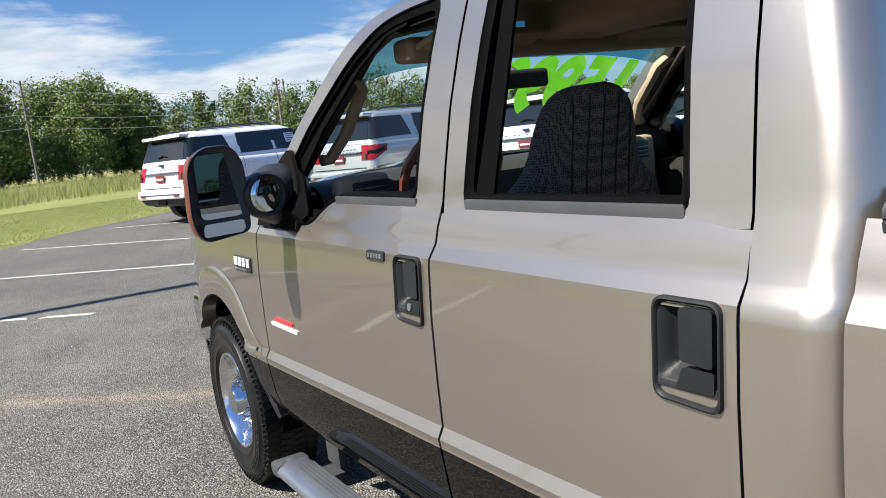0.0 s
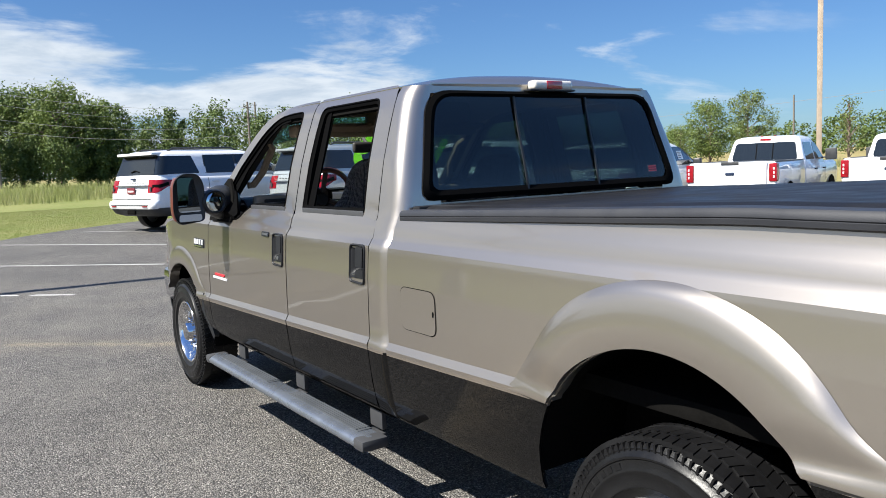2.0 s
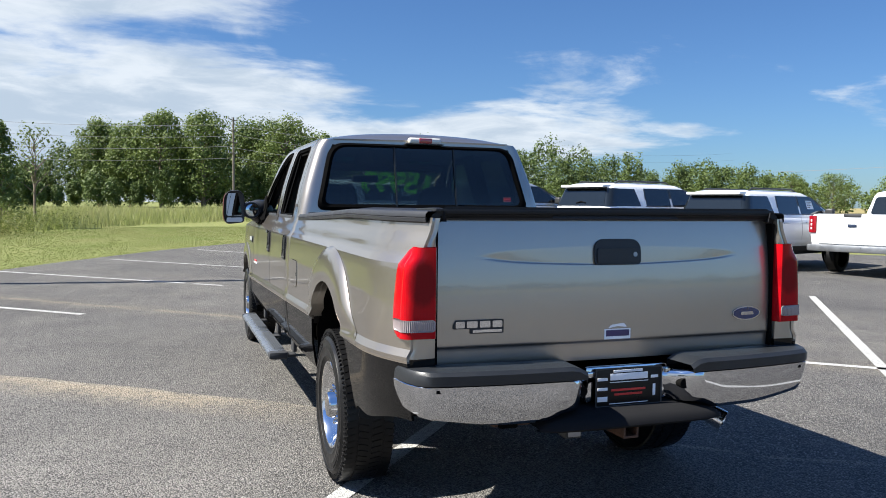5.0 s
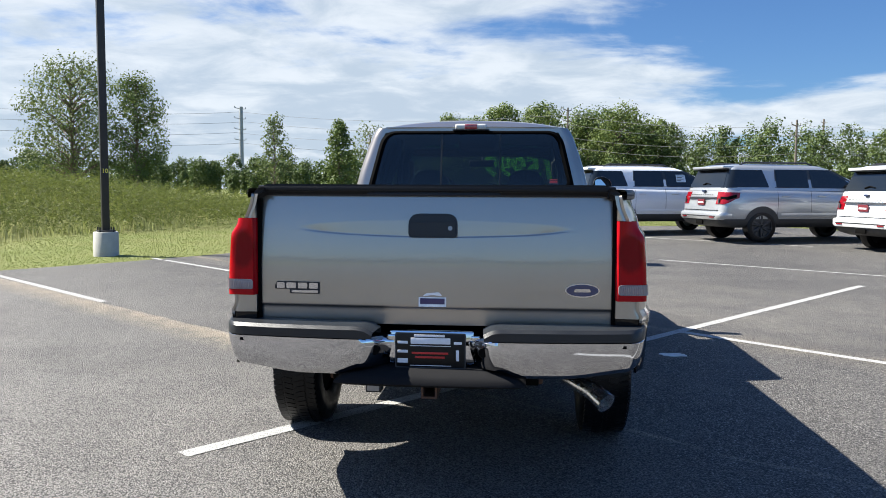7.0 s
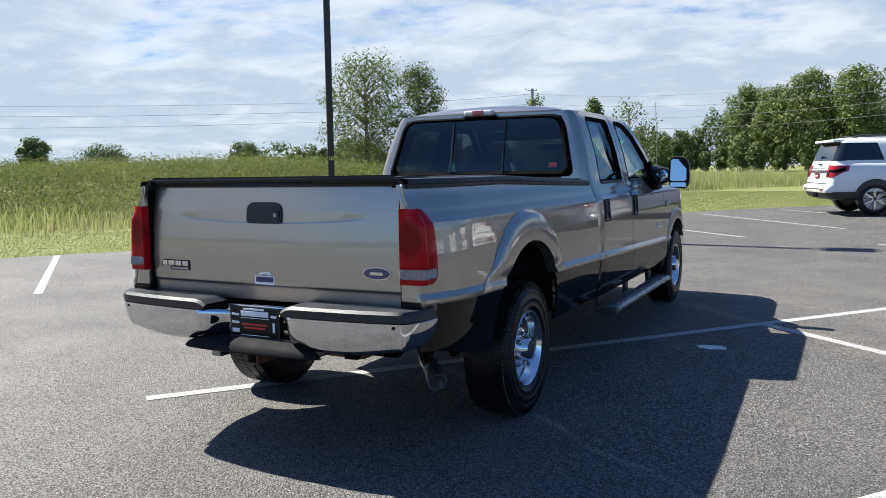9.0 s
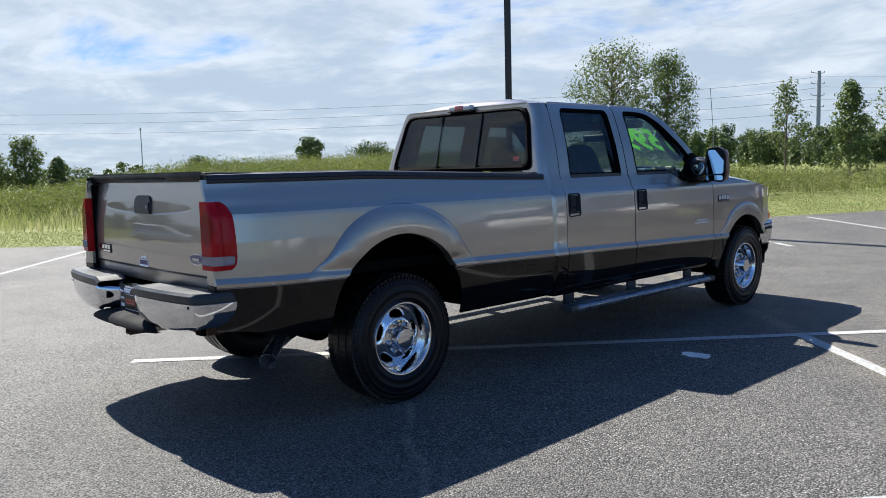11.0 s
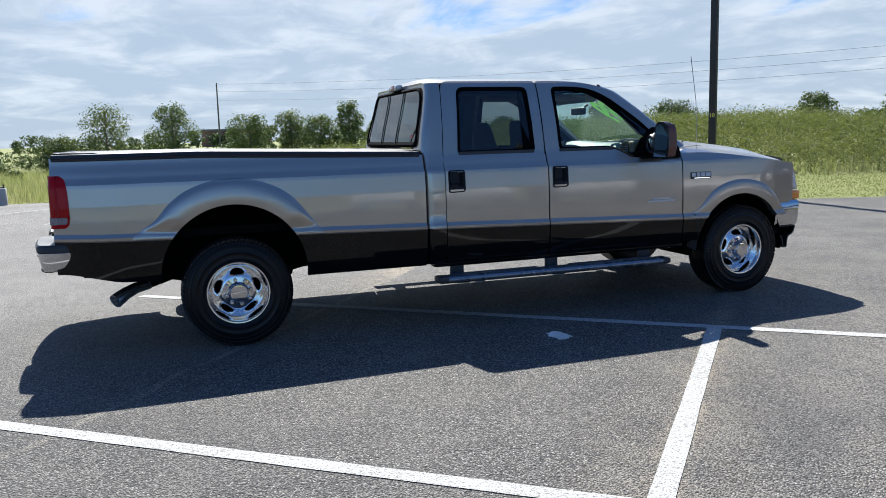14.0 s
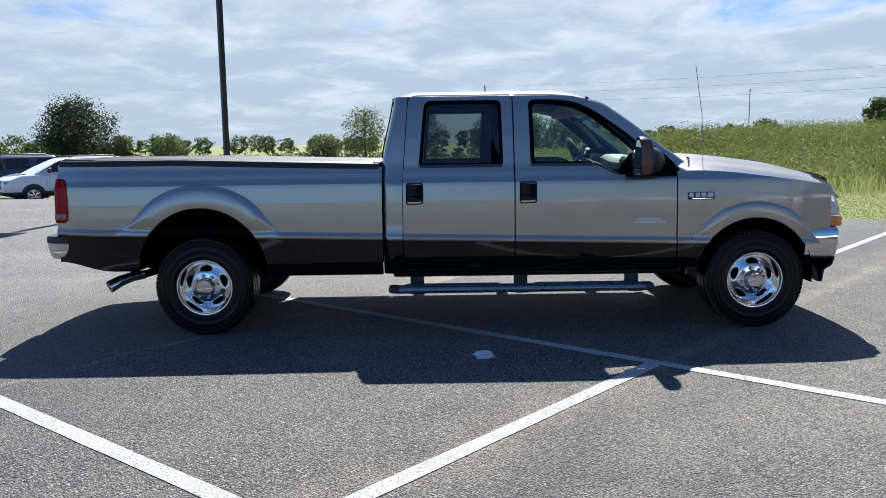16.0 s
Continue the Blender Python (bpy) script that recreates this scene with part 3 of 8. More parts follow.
def build_flare(s, yc, zc, r, w, lift, parent):
    """Raised band round a wheel opening: rings from the lip out to a crisp outer edge, widening to the feet."""
    steps = [(0.0, 0.86), (0.10, 0.92), (0.22, 0.97), (0.40, 0.98), (0.56, 0.93), (0.70, 0.84), (0.82, 0.68), (0.90, 0.46), (0.96, 0.20), (1.0, 0.0)]
    rows = []
    foot_front, foot_rear = rake(yc + r + 0.05, 0.757), rake(yc - r - 0.05, 0.757)
    for f, k in steps:
        row = []
        for j in range(73):
            t = j / 72
            spread = 0.085 if t > 0.5 else 0.03
            reach = r + f * (w - 0.035 + spread)
            a0, a1 = (math.asin(min(0.95, (z - zc) / reach)) for z in (foot_front, foot_rear))
            a = a0 + (math.pi - a1 - a0) * t
            foot = foot_front if t < 0.5 else foot_rear
            sink = 1 - (0.62 + 0.36 * min(1.0, 1.6 * f)) * (1 - smoothstep(0.0, 0.16, min(t, 1 - t)))
            low = 1 - smoothstep(0.0, 0.30, min(t, 1 - t))
            d = r + f * (w - 0.035 * low + spread * (1 - smoothstep(0.0, 0.16, min(t, 1 - t))) ** 1.6)
            y, z = yc + d * math.cos(a), max(foot, zc + d * math.sin(a))
            fade = 1.0 if y > -0.95 else max(0.2, 1 - (-0.95 - y) / 0.2)
            row.append((s * (body_x(y, z) + lift * k * fade * sink + 0.0015), y, z))
        rows.append(row)
    ob = part("wheel_flare", grid(rows), BEIGE, parent)
    for e in ob.data.edges:
        e.use_edge_sharp = False
    turn_out(ob, s)
    rows = []
    low, low_rear = math.asin((foot_front - zc) / r), math.asin((foot_rear - zc) / r)
    for j in range(49):
        a = low + (math.pi - low - low_rear) * j / 48
        sink = 1 - 0.62 * (1 - smoothstep(0.0, 0.15, min(j / 48, 1 - j / 48)))
        y, z = yc + r * math.cos(a), zc + r * math.sin(a)
        x = body_x(y, z) + 0.86 * lift * sink + 0.0015
        rows.append([(s * x, y, z), (s * (x - 0.07), yc + (r + 0.004) * math.cos(a), zc + (r + 0.004) * math.sin(a))])
    part("wheel_opening_lip", grid(rows), BEIGE, ob)
    return ob


def bed_rise(y):
    """The bed's top edge climbs from the cab (0) to the tail (1)."""
    return min(1.0, max(0.0, (1.40 - y) / 2.55))


def bed_lift(y):
    """The rail and cover stand lower at the cab and higher towards the tail."""
    return -0.014 + 0.052 * min(1.0, 1.6 * bed_rise(y))


def build_bed_side(s, name):
    yc, zc, r = -0.004, 0.517, 0.508
    lo_arch = arch(yc, zc, r, 0.47)

    def lo(y):
        base = 0.47 + 0.055 * smoothstep(-0.45, -0.6, y) + 0.075 * smoothstep(-0.70, -1.14, y)
        return max(base, lo_arch(y))

    ob = side_skin("bed_side", s, spaced(-1.165, 1.425, 0.025, yc, r), lo, lambda y: 1.336 + bed_lift(y), truck, zr=ZROWS + [1.36, 1.385])
    turn_out(ob, s)
    build_flare(s, yc, zc, r, 0.180, 0.034, ob)
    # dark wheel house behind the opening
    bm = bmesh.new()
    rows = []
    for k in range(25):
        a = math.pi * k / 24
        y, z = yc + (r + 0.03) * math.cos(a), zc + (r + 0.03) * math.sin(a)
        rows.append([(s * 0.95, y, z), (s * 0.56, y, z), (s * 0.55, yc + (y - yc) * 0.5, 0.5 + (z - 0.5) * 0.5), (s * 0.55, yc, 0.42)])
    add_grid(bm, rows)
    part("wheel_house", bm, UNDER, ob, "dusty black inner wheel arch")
    rail = [(0.917, 1.316), (0.9245, 1.320), (0.926, 1.333), (0.923, 1.335), (0.926, 1.338), (0.925, 1.350), (0.915, 1.360), (0.85, 1.362), (0.84, 1.320)]
    rows = [[(s * (x - (0.085 * min(1, max(0, (-0.72 - y) / 0.44)) ** 2.2)), y, z + bed_lift(y)) for x, z in rail] for y in spaced(-1.15, 1.40, 0.1)]
    part("bed_rail_cap", grid(rows), RAIL, ob, "ribbed dark grey plastic bed rail cap")
    return ob


def window_ring(outer, inner, s, n=96, xf=body_x):
    """A door frame round a window: two outlines in (y, z) on the body side."""
    bm = bmesh.new()
    o, i = resample(outer, n), resample(inner, n)
    mids = [((a[0] + b[0]) / 2, (a[1] + b[1]) / 2) for a, b in zip(o, i)]
    lay = lambda pts: [(s * xf(y, z), y, z) for y, z in pts]
    add_ring(bm, lay(o), lay(mids))
    add_ring(bm, lay(mids), lay(i))
    bmesh.ops.remove_doubles(bm, verts=bm.verts, dist=1e-4)
    return bm


REAR_WINDOW = rounded([(1.715, 1.318), (2.385, 1.318), (2.375, 1.838), (1.765, 1.838)], [0.03, 0.03, 0.05, 0.06])
FRONT_WINDOW = rounded([(2.600, 1.325), (3.12, 1.325), (3.26, 1.238), (3.70, 1.238), (3.66, 1.30), (3.365, 1.567), (3.10, 1.757), (2.94, 1.824), (2.80, 1.838), (2.592, 1.838)], [0.03, 0.08, 0.06, 0.03, 0.08, 0.12, 0.09, 0.08, 0.07, 0.05])
REAR_FRAME = rounded([(1.5973, 1.30), (2.466, 1.30), (2.462, 1.885), (1.640, 1.885)], [0.001, 0.001, 0.02, 0.07])
FRONT_FRAME = rounded([(2.476, 1.30), (3.13, 1.30), (3.26, 1.222), (3.742, 1.222), (3.742, 1.32), (3.42, 1.605), (3.19, 1.778), (3.06, 1.836), (2.92, 1.868), (2.75, 1.884), (2.472, 1.885)], [0.001, 0.001, 0.001, 0.001, 0.03, 0.12, 0.08, 0.06, 0.07, 0.08, 0.02])


def build_door(s, front):
    y0, y1 = (2.476, 3.742) if front else (1.590, 2.466)
    a, b = (FRONT_FRAME, FRONT_WINDOW) if front else (REAR_FRAME, REAR_WINDOW)
    zr = [z for z in ZROWS if z <= 1.295] + [1.30]
    sill = (lambda y: interp([(3.13, 1.30), (3.26, 1.222)], y)) if front else (lambda y: 1.30)
    hy = 2.507 if front else 1.613
    stations = sorted({*spaced(y0, y1, 0.06), *((3.13, 3.26) if front else ()), round(hy + 0.008, 4), round(hy + 0.130, 4)})
    ob = side_skin("door", s, stations, lambda y: 0.475, sill, truck,
                   "front door" if front else "rear door", zr=zr, hole=(hy + 0.008, hy + 0.130, 1.06, 1.18))
    turn_out(ob, s)
    frame_ob = part("door_frame", window_ring(a, b, s, 128), BEIGE, ob)
    turn_out(frame_ob, s)
    # dark rubber channel round the glass
    bm = bmesh.new()
    n = 96
    o = resample(b, n)
    cy, cz = sum(p[0] for p in o) / n, sum(p[1] for p in o) / n
    i = [(cy + (p[0] - cy) * 0.945, cz + (p[1] - cz) * 0.93) for p in o]
    lay = lambda pts, d: [(s * (body_x(y, z) - d), y, z) for y, z in pts]
    lip = [(cy + (p[0] - cy) * 0.985, cz + (p[1] - cz) * 0.98) for p in o]
    add_ring(bm, lay(o, 0.0005), lay(lip, 0.010))
    add_ring(bm, lay(lip, 0.010), lay(i, 0.016))
    add_ring(bm, lay(i, 0.016), lay(i, 0.040))
    bmesh.ops.remove_doubles(bm, verts=bm.verts, dist=1e-5)
    seal = part("window_seal", bm, RUBBERSEAL, ob, "black rubber window channel")
    thick(seal, 0.008)
    open_window = s < 0
    strip = [(2.290, 1.330), (2.382, 1.330), (2.374, 1.832), (2.300, 1.832)] if not front else [(3.20, 1.285), (3.28, 1.240), (3.70, 1.240), (3.66, 1.30), (3.365, 1.565), (3.10, 1.755), (2.94, 1.822), (2.80, 1.836), (2.80, 1.795), (2.92, 1.782), (3.06, 1.712), (3.29, 1.535), (3.48, 1.355), (3.52, 1.290)]
    part("window_trim", slab(strip, lambda y, z, h: (s * (body_x(y, z) - 0.026 + h), y, z), 0.008), RUBBERSEAL, ob, "black trim inside the window opening")
    rows = [[(s * (body_x(y, z) - 0.03), y, z) for z in (1.790, 1.812, 1.836)] for y in (np.linspace(1.775, 2.375, 5) if not front else np.linspace(2.596, 2.88, 5))]
    thick(part("window_header", grid(rows), UNDER, ob), 0.02)
    if not open_window:
        pane = slab([(p[0], p[1]) for p in resample(b, 64)], lambda y, z, h: (s * (body_x(y, z) - 0.024 + h), y, z), 0.004)
        glass_ob = part("window_glass", pane, SIDETINT if front else PRIVACY, ob, "tinted window glass", smooth=False)
        glass_ob.visible_shadow = False
    # belt weatherstrip below the glass
    zb = 1.322
    bm = bmesh.new()
    ya, yb = (2.60, 3.10) if front else (1.725, 2.375)
    add_box(bm, (-0.006, ya, -0.026), (0.007, yb, 0.012), 0.004)
    bmesh.ops.transform(bm, matrix=Matrix.Translation((s * (body_x(2, zb) - 0.002), 0, zb)), verts=bm.verts)
    part("belt_strip", bm, GREYTRIM, ob, "grey belt weatherstrip")
    # handle: a rimmed pocket sunk into the door, with a pull over its rear half and a small cover below
    plate = rounded([(hy, 1.022), (hy + 0.138, 1.027), (hy + 0.138, 1.197), (hy, 1.197)], 0.022)
    n, mid_y, mid_z = 60, hy + 0.069, 1.110
    big = resample(plate, n)

    def shrunk(ky, kz):
        return [(mid_y + (p[0] - mid_y) * ky, mid_z + (p[1] - mid_z) * kz) for p in big]

    def laid(pts, h):
        return [(s * (body_x(y, z) + h), y, z) for y, z in pts]

    ring = bmesh.new()
    loops = [laid(big, -0.001), laid(shrunk(0.985, 0.987), 0.0075), laid(shrunk(0.93, 0.945), 0.0085), laid(shrunk(0.88, 0.90), 0.004), laid(shrunk(0.86, 0.88), -0.006)]
    for p, q in zip(loops, loops[1:]):
        add_ring(ring, p, q)
    bmesh.ops.remove_doubles(ring, verts=ring.verts, dist=1e-5)
    hp = part("door_handle", ring, HANDLE, ob, "black plastic recessed door handle")
    rows = []
    for y in np.linspace(hy + 0.007, hy + 0.131, 17):
        row = []
        for z in np.linspace(1.048, 1.186, 19):
            edge = min((y - hy - 0.007) / 0.030, (hy + 0.131 - y) / 0.030, (1.186 - z) / 0.018, (z - 1.052) / 0.045)
            row.append((s * (body_x(y, z) + 0.003 - 0.036 * smoothstep(0.0, 1.0, edge)), y, z))
        rows.append(row)
    part("handle_pocket", grid(rows), HANDLE, hp, "smooth scooped handle pocket")
    yy = hy + 0.013
    pull = rounded([(yy, 1.094), (yy + 0.064, 1.098), (yy + 0.066, 1.183), (yy, 1.185)], 0.009)
    cover = rounded([(yy + 0.002, 1.052), (yy + 0.078, 1.050), (yy + 0.064, 1.086), (yy + 0.002, 1.088)], 0.006)
    part("handle_cover", side_plate(cover, s, -0.010, 0.014), HANDLE, hp)
    part("handle_pull", side_plate(pull, s, -0.008, 0.018), HANDLE, hp, "black pull lever")
    if front and s < 0:
        lock = [(yy + 0.05 + 0.010 * math.cos(k * math.pi / 8), 1.068 + 0.010 * math.sin(k * math.pi / 8)) for k in range(16)]
        part("key_lock", side_plate(lock, s, 0.003, 0.004), STEEL, hp)
        pad = rounded([(2.70, 1.172), (2.80, 1.172), (2.80, 1.198), (2.70, 1.198)], 0.008)
        kp = part("keypad", side_plate(pad, s, -0.001, 0.007), BLACKPLASTIC, ob, "black keyless entry keypad")
        for k in range(5):
            key = rounded([(2.710 + 0.017 * k, 1.179), (2.722 + 0.017 * k, 1.179), (2.722 + 0.017 * k, 1.191), (2.710 + 0.017 * k, 1.191)], 0.003)
            part("key_button", side_plate(key, s, 0.005, 0.003), STEEL, kp)
    if front:
        # trim badge above the lower crease: plain bars
        red = surface("red_badge", (0.45, 0.02, 0.03), 0.35)
        badge = part("door_badge", side_plate(rounded([(3.40, 0.858), (3.66, 0.858), (3.66, 0.872), (3.40, 0.872)], 0.003), s, -0.001, 0.006), BADGE, ob, "thin chrome and red trim badge")
        part("badge_bar", side_plate(rounded([(3.44, 0.880), (3.62, 0.880), (3.62, 0.893), (3.44, 0.893)], 0.003), s, -0.001, 0.006), red if s < 0 else BADGE, badge)
    # inner trim panel
    inner = rounded([(y0 + 0.05, 0.60), (y1 - 0.06, 0.60), (y1 - 0.06, 1.24 if front else 1.30), (y0 + 0.05, 1.30)], 0.03)
    part("door_trim_panel", slab(inner, lambda y, z, h: (s * (body_x(y, z) - 0.10 + h), y, z), 0.05), DARKTRIM, ob)
    return ob


def build_cab():
    cab = part("cab_floor", box((-0.86, 1.50, 0.46), (0.86, 3.95, 0.56), 0.02), UNDER, truck, "dark cab floor")
    for s in (-1, 1):
        # rear corner and pillar: one sheet from the rear door round to the back
        zs = [0.475, 0.55, 0.65, 0.735, 0.747, 0.755, 0.765, 0.785, 0.80, 0.87, 0.95, 1.05, 1.13, 1.17, 1.195, 1.208, 1.218, 1.23, 1.27, 1.315, 1.36, 1.45, 1.55, 1.65, 1.75, 1.80, 1.84, 1.87]
        rows = []
        for z in zs:
            x, back = body_x(1.58, z), 1.425 + 0.10 * smoothstep(1.30, 1.90, z)
            r = 0.068
            y_door = 1.584 + max(0.0, z - 1.20) * 0.073
            row = [(s * x, y_door, z)]
            for k in range(9):
                a = k / 8 * math.pi / 2
                row.append((s * (x - r + r * math.cos(a)), back + r - r * math.sin(a), z))
            row += [(s * (x - r - 0.02), back, z), (s * 0.70 if x - r - 0.03 > 0.70 else s * (x - r - 0.03), back, z)]
            rows.append(row)
        ob = part("cab_corner", grid(rows, two_tone), None, truck, "rounded rear cab corner", mats=[BEIGE, BLACKPAINT, STRIPE])
        turn_out(ob, s)
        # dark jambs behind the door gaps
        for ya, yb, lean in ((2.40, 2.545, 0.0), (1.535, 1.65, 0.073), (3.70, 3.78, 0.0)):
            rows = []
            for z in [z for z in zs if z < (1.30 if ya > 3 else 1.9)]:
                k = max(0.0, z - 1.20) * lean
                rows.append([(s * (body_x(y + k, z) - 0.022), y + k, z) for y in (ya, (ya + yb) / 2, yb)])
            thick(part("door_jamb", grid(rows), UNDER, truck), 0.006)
    # back wall, below and above the glass
    back = bmesh.new()
    for za, zb in ((0.50, 1.365), (1.835, 1.88)):
        rows = []
        for z in np.linspace(za, zb, 6):
            y = 1.425 + 0.10 * smoothstep(1.30, 1.90, z)
            w = min(0.80, body_x(1.58, z) - 0.068)
            rows.append([(x * w, y + 0.0005, z) for x in np.linspace(-1, 1, 13)])
        add_grid(back, rows)
    part("cab_back_panel", back, BEIGE, truck)
    # roof
    rows = []
    for y in [1.523, 1.525, 1.53, 1.54, 1.555, 1.575, 1.60, 1.66, 1.75, 1.9, 2.1, 2.3, 2.5, 2.65, 2.72, 2.80, 2.86, 2.92, 2.97, 3.02, 3.06, 3.10, 3.13]:
        row = []
        for k in range(25):
            t = -1 + 2 * k / 24
            u = math.copysign(abs(t) ** 0.8, t)
            e_rear = 1 - (1 - smoothstep(1.52, 1.70, y)) ** 2 * 0.85
            e_front = 1 + 0.35 * smoothstep(2.7, 3.13, y)
            edge_z = interp([(2.65, 1.872), (2.80, 1.867), (2.92, 1.854), (3.06, 1.822), (3.13, 1.795)], y)
            d = min(0.10, y - 1.5225)
            x = u * (0.742 - 0.10 + math.sqrt(max(0.0, 0.10 ** 2 - (0.10 - d) ** 2)))
            z = edge_z + 0.056 * (1 - abs(u) ** 3.2) * e_rear * e_front + 0.012 * (1 - abs(u)) * e_rear
            row.append((x, y, z))
        rows.append(row)
    roof = part("roof", grid(rows), BEIGE, truck)
    thick(roof, 0.012)
    # headliner
    rows = [[(x, y, 1.845 + 0.05 * (1 - (abs(x) / 0.70) ** 3) - 0.055 * smoothstep(2.65, 3.1, y)) for x in np.linspace(-0.70, 0.70, 11)] for y in np.linspace(1.56, 3.10, 8)]
    part("headliner", grid(rows), TAN, truck, "tan cloth headliner")
    # pillars beside the windscreen
    for s in (-1, 1):
        bm = bmesh.new()
        rows = []
        for k in range(15):
            t = k / 14
            y = 3.07 + (3.80 - 3.07) * t
            z = interp([(3.07, 1.828), (3.13, 1.806), (3.19, 1.780), (3.42, 1.612), (3.60, 1.465), (3.80, 1.315)], y)
            x = 0.745 + (0.912 - 0.745) * t
            rows.append([(s * x, y - 0.045, z - 0.012), (s * (x + 0.004), y - 0.012, z), (s * (x - 0.018), y + 0.022, z + 0.014), (s * (x - 0.055), y + 0.032, z + 0.016), (s * (x - 0.075), y - 0.03, z - 0.03), (s * x, y - 0.045, z - 0.012)])
        add_grid(bm, rows)
        part("windscreen_pillar", bm, BEIGE, truck)
        grab = tube([(s * 0.74, 3.22, 1.70), (s * 0.70, 3.26, 1.66), (s * 0.715, 3.40, 1.52), (s * 0.755, 3.47, 1.44), (s * 0.79, 3.47, 1.44)], 0.022)
        part("grab_handle", grab, TAN, truck, "tan grab handle")
        part("pillar_trim", tube([(s * 0.70, 3.06, 1.84), (s * 0.77, 3.36, 1.60), (s * 0.83, 3.68, 1.36)], [0.03, 0.035, 0.04], 6), DARKTRIM, truck)
    # windscreen
    rows = []
    for k in range(9):
        t = k / 8
        row = []
        for j in range(13):
            u = -1 + j / 6
            half = 0.70 + 0.15 * t
            row.append((u * half, 3.13 + (3.985 - 3.13) * t - (0.04 + 0.10 * t) * u * u, 1.888 - 0.075 * u ** 4 * (1 - t) - 0.012 * u * u + (1.33 - 1.888) * t - 0.02 * u * u * t))
        rows.append(row)
    ws = part("windscreen", grid(rows), CLEAR, truck, "clear windscreen with green price figures")
    ws.visible_shadow = False
    return cab


def build_front():
    yc, zc, r = WB - 0.01, 0.435, 0.455

    def top(y):
        return 1.262 - 0.115 * smoothstep(3.9, 5.1, y) - 0.02 * smoothstep(4.7, 5.1, y)

    for s in (-1, 1):
        fl = arch(yc, zc, r, 0.50)

        def lo(y):
            base = 0.50 if y < 4.4 else 0.78
            return max(base, fl(y))

        ob = side_skin("front_fender", s, spaced(3.752, 4.985, 0.03, yc, r), lo, top, truck)
        turn_out(ob, s)
        build_flare(s, yc, zc, r, 0.125, 0.013, ob)
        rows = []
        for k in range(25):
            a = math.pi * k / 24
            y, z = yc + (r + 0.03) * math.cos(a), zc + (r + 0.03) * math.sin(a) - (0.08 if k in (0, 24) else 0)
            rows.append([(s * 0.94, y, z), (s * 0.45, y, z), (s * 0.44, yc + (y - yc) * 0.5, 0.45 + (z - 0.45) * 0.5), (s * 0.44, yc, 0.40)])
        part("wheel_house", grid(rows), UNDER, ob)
        flap = side_plate(rounded([(3.84, 0.44), (3.93, 0.40), (3.915, 0.62), (3.86, 0.74)], 0.01), s, -0.02, 0.03)
        part("splash_guard", flap, BLACKPLASTIC, ob, "black front splash guard")
        plate = rounded([(3.826, 1.035), (4.035, 1.035), (4.035, 1.095), (3.826, 1.095)], 0.008)
        bd = part("fender_badge", side_plate(plate, s, 0.0, 0.006), BLACKPLASTIC, ob, "chrome and black model badge")
        for k, (a, b) in enumerate(((3.835, 3.87), (3.885, 3.92), (3.93, 3.97), (3.98, 4.025))):
            part("badge_bar", side_plate(rounded([(a, 1.056), (b, 1.056), (b, 1.090), (a, 1.090)], 0.004), s, 0.005, 0.004), BADGE, bd)
        part("badge_bar", side_plate(rounded([(3.86, 1.040), (4.02, 1.040), (4.02, 1.048), (3.86, 1.048)], 0.002), s, 0.005, 0.004), CHROME, bd)
    # bonnet
    rows = []
    for y in np.linspace(3.76, 5.12, 24):
        row = []
        for k in range(29):
            u = -1 + k / 14
            edge = body_x(y, top(y)) - 0.004
            x = u * edge
            a = abs(u)
            crown = 0.085 * (1 - a ** 4) + 0.022 * (1 - smoothstep(0.55, 0.64, a)) + 0.015 * (1 - smoothstep(0.22, 0.30, a))
            nose = 0.10 * smoothstep(4.92, 5.14, y) ** 2
            row.append((x, y - 0.06 * a ** 3 * smoothstep(4.6, 5.12, y) + (0.15 * (1 - a * a) * (1 - smoothstep(3.76, 3.95, y)) if y < 3.95 else 0), top(y) + crown * (1 - 0.25 * smoothstep(4.6, 5.1, y)) - nose))
        rows.append(row)
    hood = part("bonnet", grid(rows), BEIGE, truck)
    thick(hood, 0.012)
    rows = []
    for k in range(17):
        u = -1 + k / 8
        y = 5.13 - 0.13 * u * u
        rows.append([(u * 0.74, y, 1.135 - 0.03 * u * u), (u * 0.74, y + 0.035, 1.165 - 0.03 * u * u), (u * 0.74, y + 0.030, 1.205 - 0.035 * u * u)])
    df = part("bonnet_deflector", grid(rows), BLACKPAINT, hood, "dark acrylic bonnet deflector")
    thick(df, 0.006)
    # cowl grille, nose, grille, lamps, bumper
    part("cowl", box((-0.79, 3.72, 1.22), (0.79, 4.00, 1.305), 0.02), BLACKPLASTIC, truck, "black plastic cowl")
    part("wiper", tube([(-0.55, 3.99, 1.34), (-0.1, 3.97, 1.355), (0.2, 3.93, 1.37)], 0.008, 6), BLACKPLASTIC, truck)
    part("wiper", tube([(0.30, 3.99, 1.34), (0.62, 3.94, 1.35), (0.80, 3.87, 1.36)], 0.008, 6), BLACKPLASTIC, truck)
    gr = part("grille", box((-0.62, 5.03, 0.80), (0.62, 5.11, 1.14), 0.02), CHROME, truck, "chrome grille with dark slats")
    for k in range(3):
        part("grille_slat", box((-0.58, 5.10, 0.83 + 0.1 * k), (0.58, 5.125, 0.90 + 0.1 * k), 0.008), DARKTRIM, gr)
    amber = surface("amber_lens", (0.75, 0.22, 0.02), 0.15, coat=1.0)
    lens = surface("clear_lens", (0.62, 0.64, 0.66), 0.08, 0.4, coat=1.0)
